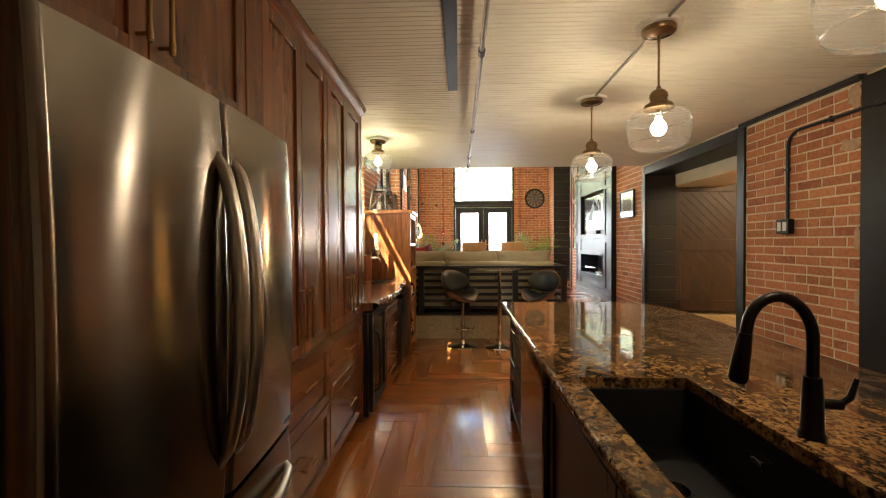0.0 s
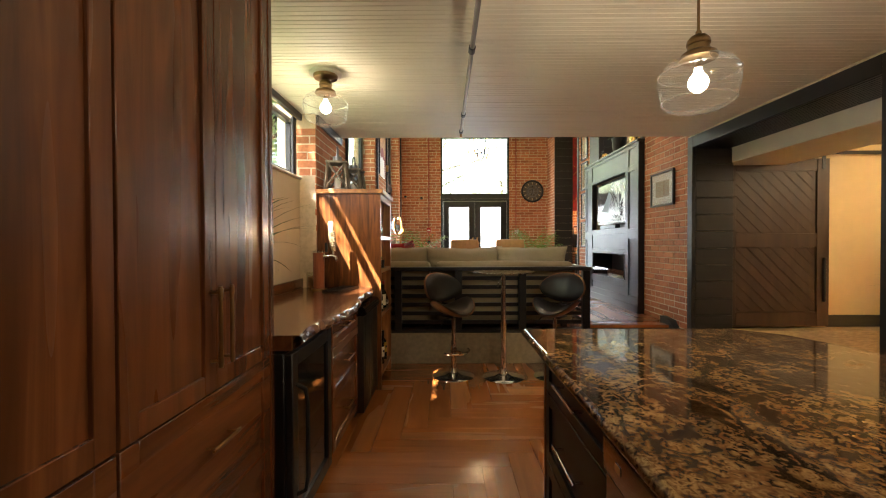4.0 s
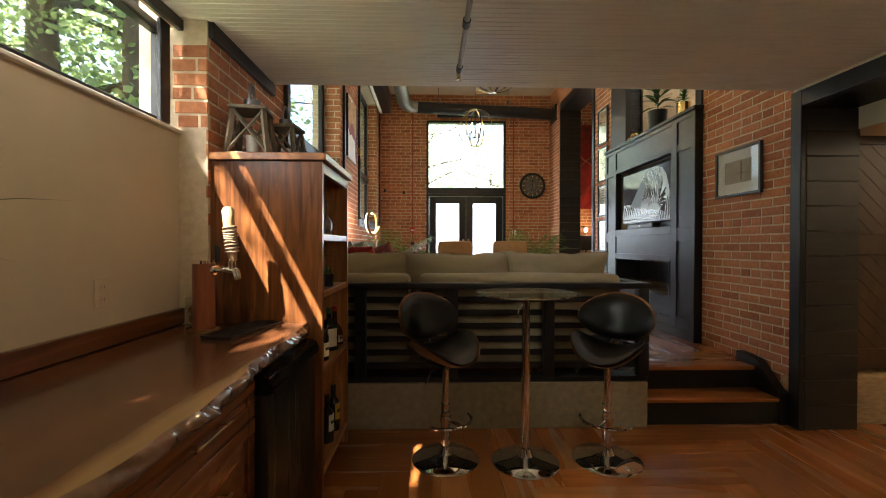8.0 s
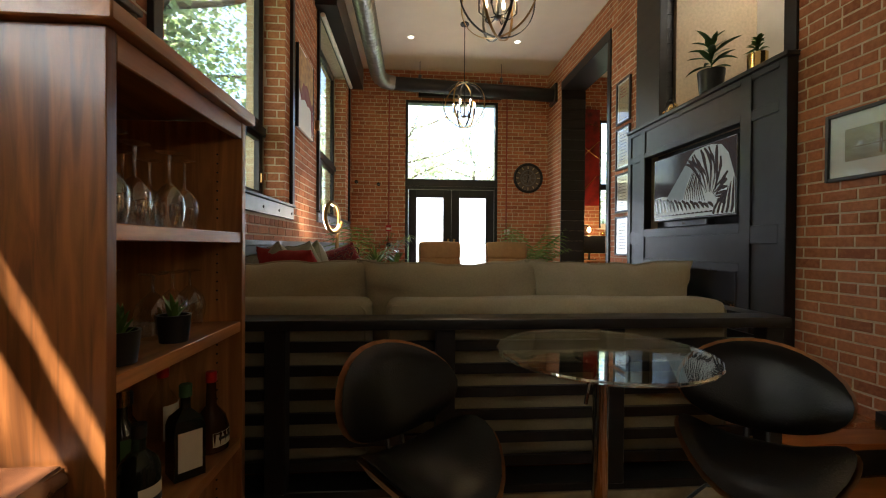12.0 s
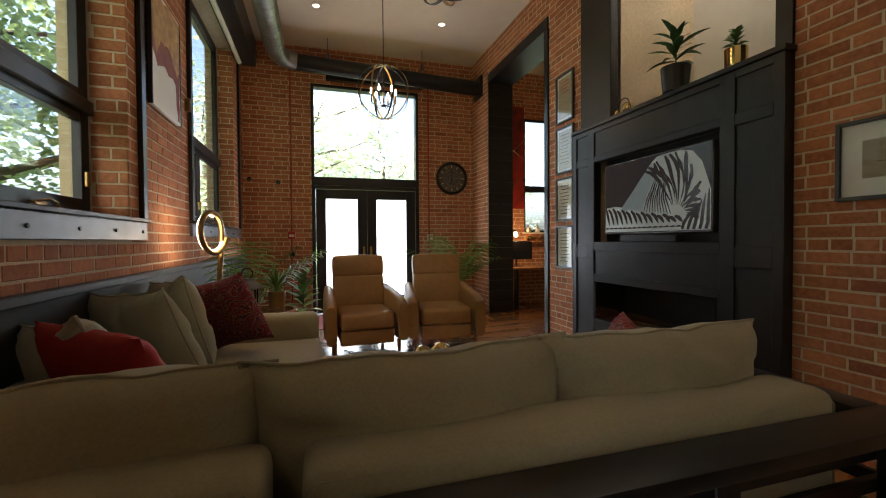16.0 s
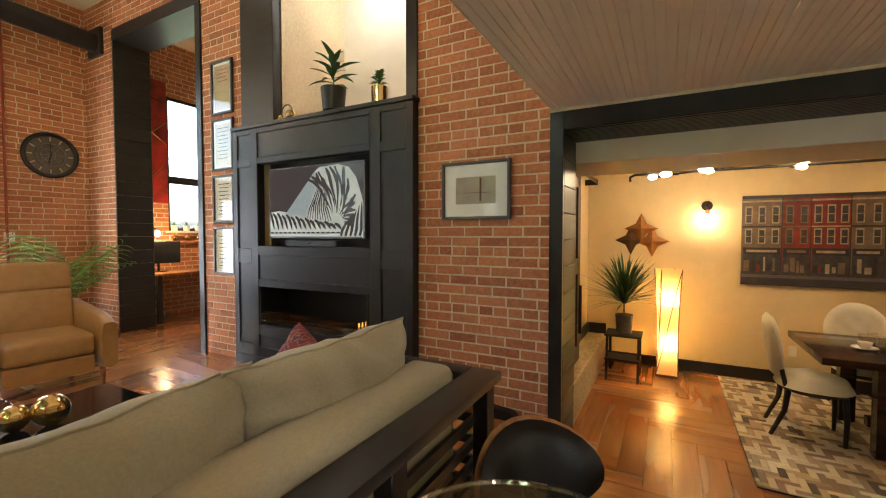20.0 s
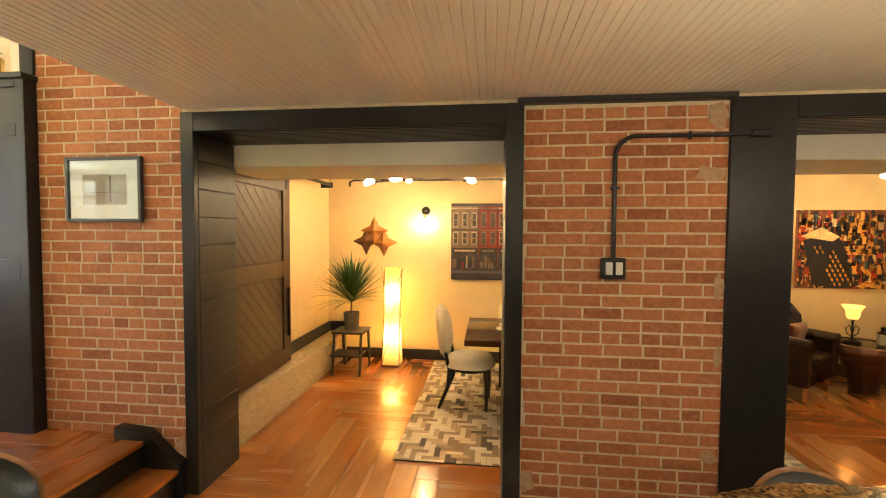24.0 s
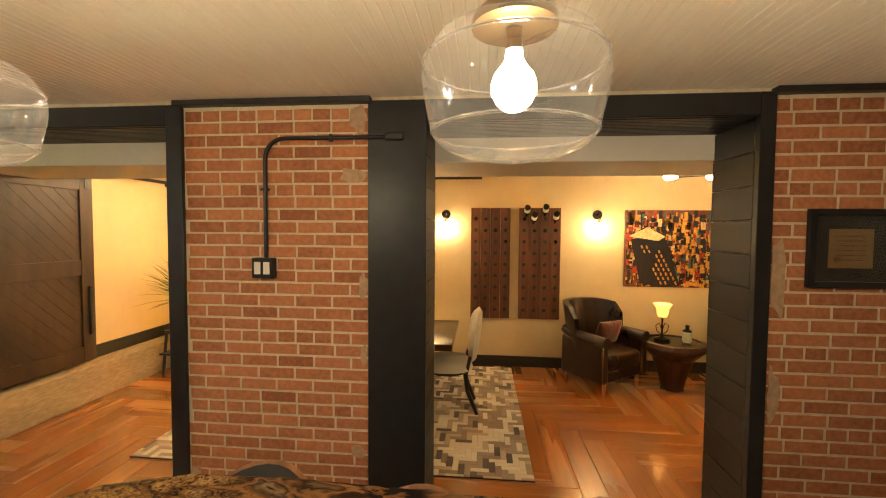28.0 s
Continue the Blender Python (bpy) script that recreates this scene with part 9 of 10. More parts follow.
for k, (x, y) in enumerate(((-0.18, -0.45), (0.35, 0.75), (0.05, 0.62), (-0.05, -0.30), (0.2, -0.35), (-0.1, 0.30), (0.25, 0.25))):
    l = math.hypot(x, y)
    part("arm", bm_tube([(0, 0, 0.0), (x * 0.5, y * 0.5, -0.01 * (k % 3)), (x, y, -0.02 * (k % 3))], 0.007, 6), M_BLACK, pc)
    part("socket", bm_tube([(x * 0.93, y * 0.93, -0.02 * (k % 3)), (x * 1.03, y * 1.03, -0.02 * (k % 3))], 0.016, 8), M_BLACK, pc)
    ux, uy = x / l, y / l
    part("bulb", bm_tube([(x * 1.03, y * 1.03, -0.02 * (k % 3)), (x + ux * 0.06, y + uy * 0.06, -0.02 * (k % 3)), (x + ux * 0.10, y + uy * 0.10, -0.02 * (k % 3)), (x + ux * 0.125, y + uy * 0.125, -0.02 * (k % 3))], [0.010, 0.026, 0.026, 0.006], 12), M_BULB, pc, "lit pear-shaped bulb")
bulb_light((4.75, 4.75, 2.28), LAMP_DINING, radius=0.15)
bulb_light((4.70, 4.05, 2.28), LAMP_DINING, radius=0.15)
pc2 = thing("pipe_chandelier", "black iron pipe chandelier with lit bulbs over the lounge", "chandelier", (4.7, -0.6, 2.35))
part("main_pipe", bm_tube([(0.0, -1.0, 0.02), (0.0, 1.1, 0.02)], 0.014, 8), M_BLACK, pc2)
part("ceiling_stem", bm_cyl(0.014, 0.02, 0.15, 10), M_BLACK, pc2)
for k, (x, y) in enumerate(((-0.18, 0.45), (0.15, 0.62), (0.0, 0.30), (0.2, -0.35))):
    l = math.hypot(x, y)
    part("arm", bm_tube([(0, 0, 0.0), (x, y, -0.02 * (k % 3))], 0.007, 6), M_BLACK, pc2)
    part("bulb", bm_tube([(x, y, -0.02 * (k % 3)), (x * (1 + 0.06 / l), y * (1 + 0.06 / l), -0.02 * (k % 3)), (x * (1 + 0.10 / l), y * (1 + 0.10 / l), -0.02 * (k % 3)), (x * (1 + 0.125 / l), y * (1 + 0.125 / l), -0.02 * (k % 3))], [0.010, 0.026, 0.026, 0.006], 12), M_BULB, pc2, "lit pear-shaped bulb")
bulb_light((4.65, -0.5, 2.26), LAMP_LOUNGE, radius=0.15)

# floor lamp, star ornaments, plant on a stool
fl = thing("floor_lamp", "tall square paper-and-wicker floor lamp, lit", "lamp", (5.70, 5.20, 0))
M_PAPERSHADE = bpy.data.materials.new("lamp_paper")
M_PAPERSHADE.use_nodes = True
nt = M_PAPERSHADE.node_tree
pb = nt.nodes["Principled BSDF"]
pb.inputs["Base Color"].default_value, pb.inputs["Roughness"].default_value = (0.75, 0.55, 0.25, 1), 0.8
tr = nt.nodes.new("ShaderNodeBsdfTranslucent")
tr.inputs["Color"].default_value = (0.85, 0.6, 0.25, 1)
mx = nt.nodes.new("ShaderNodeMixShader")
mx.inputs[0].default_value = 0.65
wv = nt.nodes.new("ShaderNodeTexWave")
wv.bands_direction = "Z"
wv.inputs["Scale"].default_value = 22.0
cr = nt.nodes.new("ShaderNodeMapRange")
cr.inputs["To Min"].default_value, cr.inputs["To Max"].default_value = 0.35, 0.9
tc = nt.nodes.new("ShaderNodeTexCoord")
nt.links.new(tc.outputs["Object"], wv.inputs["Vector"])
nt.links.new(wv.outputs["Fac"], cr.inputs["Value"])
nt.links.new(cr.outputs[0], mx.inputs[0])
nt.links.new(pb.outputs[0], mx.inputs[1])
nt.links.new(tr.outputs[0], mx.inputs[2])
nt.links.new(mx.outputs[0], nt.nodes["Material Output"].inputs["Surface"])
hw = 0.115


def twist(u, v):
    q = radians(20) * v
    c = [(-hw, -hw), (hw, -hw), (hw, hw), (-hw, hw)]
    k = u * 4
    i, f = int(k) % 4, k - int(k)
    ax, ay = c[i]
    bx, by = c[(i + 1) % 4]
    x, y = ax + (bx - ax) * f, ay + (by - ay) * f
    n = 1 - 0.12 * math.sin(math.pi * v)
    return (n * (x * math.cos(q) - y * math.sin(q)), n * (x * math.sin(q) + y * math.cos(q)), 0.03 + 1.26 * v)


part("shade", bm_grid(twist, 16, 20, 0.0, close_u=True), M_PAPERSHADE, fl, "glowing ribbed paper shade", smooth=None)
for i in range(4):
    part("rib", bm_tube([twist(i / 4, v / 10) for v in range(11)], 0.006, 6), M_WALNUT, fl)
    part("diagonal", bm_tube([(lambda p, q_, v=v: (p[0] + (q_[0] - p[0]) * v / 10, p[1] + (q_[1] - p[1]) * v / 10, p[2]))(twist(i / 4, v / 10), twist(((i + 1) % 4) / 4, v / 10)) for v in range(11)], 0.005, 5), M_WALNUT, fl)
part("base", bm_box(-0.12, 0.12, -0.12, 0.12, 0.0, 0.03, 0.004), M_WALNUT, fl)
for z in (0.40, 0.95):
    part("bulb", bm_lathe([(0, -0.05), (0.03, -0.03), (0.04, 0.0), (0.03, 0.04), (0, 0.06)], 14, 0, 0, z), M_BULB, fl)
    bulb_light((5.70, 5.20, z), LAMP_FLOOR, (1.0, 0.66, 0.28), 0.05)
M_STAR = [mat("copper_leaf", (0.30, 0.13, 0.04), 0.4, 0.6, grain=14, amount=0.3), mat("dark_copper_leaf", (0.10, 0.045, 0.018), 0.45, 0.6, grain=14, amount=0.3)]
for k, (dy, dz, s, m) in enumerate(((0.0, 0.12, 0.20, 0), (0.12, -0.03, 0.195, 1), (-0.13, -0.045, 0.20, 0))):
    out = []
    bm = bmesh.new()
    tip = bm.verts.new((-0.05, 0, 0))
    ring = []
    for i in range(8):
        q = math.pi * i / 4
        r = s if i % 2 == 0 else s * 0.46
        ring.append(bm.verts.new((0, r * math.sin(q), r * math.cos(q))))
    for i in range(8):
        bm.faces.new((tip, ring[i], ring[(i + 1) % 8]))
    bm.faces.new(ring[::-1])
    bmesh.ops.recalc_face_normals(bm, faces=bm.faces)
    solid("star_ornament", bm, M_STAR[m], "folded four-pointed copper star hung on the wall", "ornament", "wall stars", at=(XR - 0.004 - 0.012 * (k == 0), 5.52 + dy, 1.66 + dz), smooth=None)
stool = thing("step_stool", "small black wooden step stool holding a plant", "stool", (5.42, 5.66, 0))
part("top", bm_box(-0.18, 0.18, -0.20, 0.20, 0.50, 0.525, 0.004), M_BLACKWOOD, stool)
part("step", bm_box(-0.26, 0.02, -0.19, 0.19, 0.24, 0.262, 0.004), M_BLACKWOOD, stool)
for x in (-1, 1):
    for y in (-0.17, 0.17):
        part("leg", bm_tube([(x * 0.15, y, 0.50), (x * 0.22, y, 0.0)], 0.017, 6), M_BLACKWOOD, stool)
spiky("dracaena", "bushy spiky dracaena in a woven grey pot", (5.42, 5.66, 0.526), bm_pot(0.085, 0.10, 0.22), mat("woven_pot", (0.13, 0.115, 0.10), 0.8, grain=60, amount=0.5, bump=0.8, bump_scale=90), "woven grey pot", 170, 0.62, 0.026, 71, M_LEAF, 0.20, (4, 125), (5, 45), 0.16, thing_name="dracaena")


# lounge: wing chairs, side table, lamp
M_BROWNLEATHER = mat("brown_leather", (0.026, 0.012, 0.007), 0.30, grain=14, amount=0.5, bump=0.25, bump_scale=120)


def wing_chair(label, at_, rz):
    ch = thing("wing_chair", label, "armchair", at_, rz, group="leather wing chairs")
    # faces -x
    part("seat", bm_soft_box(-0.34, 0.22, -0.27, 0.27, 0.28, 0.46, 0.06, 0.02, seed=81), M_BROWNLEATHER, ch)
    part("body", bm_box(-0.32, 0.28, -0.33, 0.33, 0.16, 0.29, 0.02), M_BROWNLEATHER, ch)

    def shell(u, v):
        # u sweeps round the back from wing to wing, v runs up the inside, over the rounded top and down the outside
        y = u * 2 - 1
        top = 0.97 - 0.06 * abs(y) ** 3 - 0.10 * max(0.0, abs(y) - 0.86) / 0.14
        q = radians(86) * y
        thick = 0.075 - 0.02 * abs(y)
        w = v * 2 - 1
        up = 1 - abs(w) ** 3.0
        z = 0.30 + (top - 0.30) * up
        lean = 0.07 * (z - 0.30) / 0.65
        side_ = -math.copysign(min(1.0, abs(w) * 6), w)
        groove = 0.010 * abs(math.sin(7 * math.pi * u)) * (w < 0) * min(1.0, abs(w) * 3)
        r = 0.315 + lean * 0.6 - side_ * thick / 2 - groove
        return (-0.06 + lean + r * math.cos(q) * 1.05, r * math.sin(q) * 1.12, z)
    part("backrest", bm_grid(shell, 56, 24), M_BROWNLEATHER, ch, "channelled curved wing back", smooth=70)
    for s in (-1, 1):
        part("arm", bm_join(bm_soft_box(-0.34, 0.24, s * 0.335 - 0.055, s * 0.335 + 0.055, 0.16, 0.60, 0.04, 0.004, seed=83), bm_tube([(-0.35, s * 0.335, 0.60), (0.1, s * 0.335, 0.615), (0.24, s * 0.335, 0.66)], [0.066, 0.062, 0.05], 12)), M_BROWNLEATHER, ch)
        for k in range(14):
            part("nail_head", moved(bm_cyl(0.006, 0, 0.004, 8), pose(-0.343, s * 0.385, 0.19 + 0.028 * k, 0, -90, 0)), M_BRASS, ch)
        part("leg", bm_cyl(0.016, 0, 0.17, 10, -0.28, s * 0.28, r2=0.026), M_BENT, ch)
        part("leg", bm_cyl(0.016, 0, 0.17, 10, 0.24, s * 0.28, r2=0.026), M_BENT, ch)
    return ch


wing_chair("dark brown leather wing chair with channelled back", (5.44, 0.56, 0), 36)
wing_chair("dark brown leather wing chair near the city picture", (5.42, -1.12, 0), -25)
M_RUST = mat("rust_velvet", (0.12, 0.032, 0.010), 0.8, grain=60, amount=0.25, sheen=0.3)
throw_pillow("rust-coloured cushion in the wing chair", 0.36, 0.14, 0.30, pose(5.50, 0.50, 0.47, 18, 0, -58), M_RUST, 85)
throw_pillow("rust-coloured cushion in the second wing chair", 0.36, 0.14, 0.30, pose(5.50, -1.15, 0.47, 18, 0, -115), M_RUST, 86)
M_TABLEWOOD = wood("lounge_table_wood", (0.075, 0.026, 0.011), (0.035, 0.013, 0.007), "z", 0.35, coat=0.3)
lt = thing("lounge_table", "low tapered wooden table with an inset glass top", "table", (5.42, -0.24, 0))
part("rim", bm_lathe([(0.25, 0.47), (0.335, 0.47), (0.345, 0.50), (0.335, 0.545), (0.29, 0.55), (0.29, 0.53), (0.25, 0.53), (0.25, 0.47)], 16), M_TABLEWOOD, lt, smooth=None)
part("body", bm_lathe([(0, 0.02), (0.12, 0.02), (0.14, 0.12), (0.22, 0.36), (0.33, 0.469), (0, 0.469)], 16), M_TABLEWOOD, lt, smooth=None)
part("foot", bm_cyl(0.13, 0.0, 0.021, 8), M_BLACKWOOD, lt)
part("glass_top", bm_cyl(0.288, 0.531, 0.540, 8), M_BLACKGLOSS, lt, "dark inset glass")
tl = thing("table_lamp", "wrought-iron table lamp with a lit amber glass shade", "lamp", (5.46, -0.13, 0.551))
part("base", bm_lathe([(0, 0), (0.085, 0.0), (0.08, 0.015), (0.03, 0.03), (0.012, 0.05), (0.01, 0.12), (0.02, 0.14), (0.01, 0.16), (0.01, 0.24), (0.04, 0.26), (0, 0.265)], 20), M_BRONZE, tl)
for s in (-1, 1):
    part("scroll", bm_tube([(0, s * 0.01, 0.06), (0, s * 0.06, 0.10), (0, s * 0.07, 0.16), (0, s * 0.03, 0.19), (0, s * 0.015, 0.15)], 0.005, 6), M_BRONZE, tl)
M_AMBERGLASS = mat("amber_glass", (0.8, 0.45, 0.15), 0.4, grain=12, amount=0.3, trans=0.6, emit=(1.0, 0.55, 0.16), power=0.035)
sh = part("shade", bm_lathe([(0.045, 0.26), (0.06, 0.30), (0.066, 0.36), (0.10, 0.41), (0.098, 0.412), (0.062, 0.362), (0.055, 0.30), (0.04, 0.262)], 24), M_AMBERGLASS, tl, "glowing amber bell shade")
bulb_light((5.46, -0.13, 0.551 + 0.42), LAMP_TABLE, (1.0, 0.6, 0.22), 0.05)
jar = thing("lidded_jar", "pale ceramic jar with a knob lid on the lounge table", "jar", (5.36, -0.36, 0.551))
part("body", bm_cyl(0.05, 0, 0.12, 20, bevel=0.01), mat("pale_celadon", (0.35, 0.36, 0.28), 0.35, grain=10, amount=0.2), jar)
part("lid", bm_lathe([(0.048, 0.12), (0.05, 0.13), (0.02, 0.15), (0.018, 0.17), (0.026, 0.185), (0, 0.20)], 18), M_BRONZE, jar)

# small fittings
sw = thing("switch_box", "black surface switch box with two white rockers on the brick pier", "switch", (XE - 0.008, 3.225, 1.555))
part("box", bm_box(-0.05, 0.0, -0.065, 0.065, -0.06, 0.06, 0.004), M_BLACKPLASTIC, sw)
for y in (-0.028, 0.028):
    part("rocker", bm_box(-0.055, -0.05, y - 0.019, y + 0.019, -0.036, 0.036, 0.002), M_WHITEPLASTIC, sw)
cond = thing("wall_conduit", "black steel conduit bent along the brick pier", "conduit", (XE - 0.02, 3.22, 1.615))
zt = 2.315 - 1.615
part("tube", bm_tube([(0, 0, 0), (0, 0, zt - 0.12)] + [(0, -0.12 + 0.12 * math.cos(q), zt - 0.12 + 0.12 * math.sin(q)) for q in [math.pi / 2 * i / 8 for i in range(1, 9)]] + [(0, -0.73, zt)], 0.0125, 10), M_BLACKPLASTIC, cond)
part("clip", bm_box(-0.016, 0.012, -0.025, 0.025, 0.395, 0.41, 0.002), M_BLACKPLASTIC, cond)
part("clip", bm_box(-0.016, 0.012, -0.41, -0.395, zt - 0.025, zt + 0.02, 0.002), M_BLACKPLASTIC, cond)
part("fitting", bm_box(-0.022, 0.012, -0.83, -0.72, zt - 0.022, zt + 0.022, 0.008), M_BLACKPLASTIC, cond)
p, a = framed("certificate in a wide black frame on the brick wall", -0.19, 0.235, 1.495, 1.91, M_BLACK, 0.105, mat("brown_parchment", (0.22, 0.13, 0.05), 0.7, grain=12, amount=0.15), bar=0.034, board=M_BLACK)
for j in range(6):
    part("text_line", moved(bm_box(XE - 0.0203, XE - 0.0195, -0.055 + 0.008 * (j % 2), 0.10 - 0.008 * (j % 3), 1.765 - j * 0.025, 1.771 - j * 0.025), a), M_WALNUT, p)
part("seal", moved(moved(bm_cyl(0.016, 0, 0.001, 16), pose(XE - 0.0195, 0.09, 1.645, 0, -90, 0)), a), M_WALNUT, p)
ol = thing("wall_outlet", "white wall socket near the skirting of the dining room", "socket", (XR - 0.001, 3.95, 0.38))
part("cover", bm_box(-0.006, 0, -0.036, 0.036, -0.058, 0.058, 0.002), M_WHITEPLASTIC, ol)
th = thing("thermostat", "cream double switch plate on the dining room wall", "switch", (XR - 0.001, 4.76, 1.22))
part("cover", bm_box(-0.006, 0, -0.07, 0.07, -0.055, 0.055, 0.002), M_CREAM, th)
for y in (-0.03, 0.03):
    part("rocker", bm_box(-0.009, -0.006, y - 0.017, y + 0.017, -0.033, 0.033, 0.001), M_CREAM, th)


# ---- outside: ground, trees, street ----
M_GRASS = mat("lawn", (0.07, 0.11, 0.03), 0.9, grain=3, amount=0.4, bump=0.5, bump_scale=60)
setting("ground", bm_box(-900, 900, -900, 900, -0.6, -0.25), M_GRASS, "summer lawn and ground around the house", "ground")
M_BARKT = mat("tree_bark", (0.09, 0.07, 0.05), 0.9, grain=8, amount=0.4, stretch=(3, 3, 0.6), bump=0.8, bump_scale=20)
def tree_leaf(name, dark, light, gain):
    m = bpy.data.materials.new(name)
    m.use_nodes = True
    nt = m.node_tree
    pb = nt.nodes["Principled BSDF"]
    pb.inputs["Roughness"].default_value = 0.5
    ge = nt.nodes.new("ShaderNodeNewGeometry")
    rp = nt.nodes.new("ShaderNodeValToRGB")
    rp.color_ramp.elements[0].color, rp.color_ramp.elements[1].color = (*dark, 1), (*light, 1)
    nt.links.new(ge.outputs["Random Per Island"], rp.inputs["Fac"])
    nt.links.new(rp.outputs["Color"], pb.inputs["Base Color"])
    tr = nt.nodes.new("ShaderNodeBsdfTranslucent")
    br = nt.nodes.new("ShaderNodeVectorMath")
    br.operation = "SCALE"
    br.inputs["Scale"].default_value = gain
    nt.links.new(rp.outputs["Color"], br.inputs[0])
    nt.links.new(br.outputs[0], tr.inputs["Color"])
    mx = nt.nodes.new("ShaderNodeMixShader")
    mx.inputs[0].default_value = 0.68
    nt.links.new(pb.outputs[0], mx.inputs[1])
    nt.links.new(tr.outputs[0], mx.inputs[2])
    nt.links.new(mx.outputs[0], nt.nodes["Material Output"].inputs["Surface"])
    return m


M_TLEAF = tree_leaf("maple_leaf", (0.10, 0.135, 0.055), (0.18, 0.21, 0.10), 2.7)
# paled copy of the leaf: haze and strong sunlight put into its colour
M_HAZELEAF = tree_leaf("hazed_street_leaf", (0.26, 0.29, 0.20), (0.36, 0.38, 0.28), 2.2)


def tree(at_, height, crown, leaves, seed, leaf=0.10, low=0.35, name="tree", label="leafy maple tree outside the windows, some added as sun screens", foliage=M_TLEAF):
    rng = random.Random(seed)
    t = thing(name, label, "tree", at_, group="trees")
    limbs, tips = [], []
    trunk = [(0.04 * math.sin(i), 0.05 * math.cos(i * 1.3), height * 0.75 * i / 6) for i in range(7)]
    limbs.append(bm_tube(trunk, [0.16 * height / 7 * (1 - 0.11 * i) for i in range(7)], 10))
    for k in range(16):
        u = low + (0.75 - low) * k / 15
        q = k * 2.4 + rng.uniform(-0.3, 0.3)
        base = Vector((0, 0, height * u))
        pos, prev = base.copy(), [tuple(base)]
        l = crown * rng.uniform(0.7, 1.05) * (1.15 - 0.5 * abs(u - 0.5))
        for s in range(5):
            pos = pos + Vector((math.cos(q) * l / 5, math.sin(q) * l / 5, l / 5 * rng.uniform(0.1, 0.55)))
            q += rng.uniform(-0.35, 0.35)
            prev.append(tuple(pos))
            if s >= 1:
                tips.append((pos.copy(), l * 0.34))
        limbs.append(bm_tube(prev, [0.05 * height / 7 * (1 - 0.17 * i) for i in range(6)], 6))
    tips.append((Vector((0, 0, height * 0.85)), crown * 0.5))
    part("trunk", bm_join(*limbs), M_BARKT, t)
    verts, faces = [], []
    for k in range(leaves):
        c, r = rng.choice(tips)
        d = Vector((rng.gauss(0, 1), rng.gauss(0, 1), rng.gauss(0, 0.8)))
        p = c + d * r * 0.48
        if p.x + at_[0] > (-1.8 if low >= 0.5 else -3.0) and p.y + at_[1] < 14.0:
            continue
        m = Euler((rng.uniform(-0.9, 0.9), rng.uniform(-0.9, 0.9), rng.uniform(0, 6.28))).to_matrix()
        s = leaf * rng.uniform(0.6, 1.25)
        b = len(verts)
        for x, y, z in ((0, -0.5, 0), (0.42, -0.12, 0.06), (0.28, 0.32, 0.0), (0, 0.6, -0.06), (-0.28, 0.32, 0.0), (-0.42, -0.12, 0.06)):
            verts.append(tuple(p + m @ Vector((x * s, y * s, z * s))))
        faces += [(b, b + 1, b + 2, b + 3), (b, b + 3, b + 4, b + 5)]
    me = bpy.data.meshes.new("crown")
    me.from_pydata(verts, [], faces)
    me.materials.append(foliage)
    ob = new("crown", me)
    ob.parent = t
    return t


tree((-4.9, 8.4, -0.25), 11.0, 3.2, 15000, 1, 0.09, 0.22)
tree((-4.3, 11.2, -0.25), 10.0, 3.0, 16000, 12, 0.095, 0.24)
tree((-6.0, 12.6, -0.25), 9.0, 3.2, 7000, 2, 0.14, 0.25)
tree((-8.2, 4.4, -0.25), 9.0, 2.7, 7000, 3, 0.11, 0.24)
# next four trees are added sun screens, their crowns above the window view
tree((-4.1, 6.7, -0.25), 11.2, 2.2, 30000, 15, 0.085, 0.52)
tree((-3.9, 8.7, -0.25), 11.2, 2.2, 30000, 16, 0.085, 0.52)
tree((-4.1, 4.7, -0.25), 10.8, 2.1, 28000, 13, 0.09, 0.5)
tree((-4.5, -1.5, -0.25), 10.8, 2.1, 22000, 14, 0.12, 0.5)
tree((-9.5, 1.5, -0.25), 9.0, 3.2, 4500, 4, 0.17, 0.25)
tree((-10.0, 7.0, -0.25), 9.5, 3.6, 4500, 5, 0.18, 0.2)
tree((-0.8, 27.0, -0.25), 11.5, 4.0, 6000, 6, 0.2, 0.25, label="leafy tree across the street, haze in its leaf colour", foliage=M_HAZELEAF)
tree((4.0, 30.0, -0.25), 9.0, 4.0, 5000, 7, 0.2, 0.25, label="leafy tree across the street, haze in its leaf colour", foliage=M_HAZELEAF)
tree((-5.5, 30.0, -0.25), 9.5, 3.8, 5000, 8, 0.22, 0.25, label="leafy tree across the street, haze in its leaf colour", foliage=M_HAZELEAF)
tree((9.5, 29.0, -0.25), 9.0, 3.6, 4500, 9, 0.22, 0.25, label="leafy tree across the street, haze in its leaf colour", foliage=M_HAZELEAF)
house = thing("neighbour_house", "pale neighbouring house behind the trees", "house", (-15, 16, -0.25))
M_SIDING = mat("pale_siding", (0.5, 0.42, 0.34), 0.8, grain=2, amount=0.1, stretch=(1, 1, 12))
part("wall", bm_box(-3, 3, -6, 6, 0, 3.0), M_SIDING, house)
part("roof", bm_prism([(-3.4, 3.0), (3.4, 3.0), (0, 5.0)], -6.3, 6.3, "y"), mat("grey_shingle", (0.12, 0.11, 0.11), 0.9, grain=6, amount=0.3), house)
for y in (-4, -1, 2, 4.5):
    w = part("window", bm_box(3.0, 3.05, y - 0.5, y + 0.5, 1.0, 2.3), M_WHITE, house)
    part("pane", bm_box(3.05, 3.06, y - 0.42, y + 0.42, 1.08, 2.22), M_BLACKGLOSS, w)
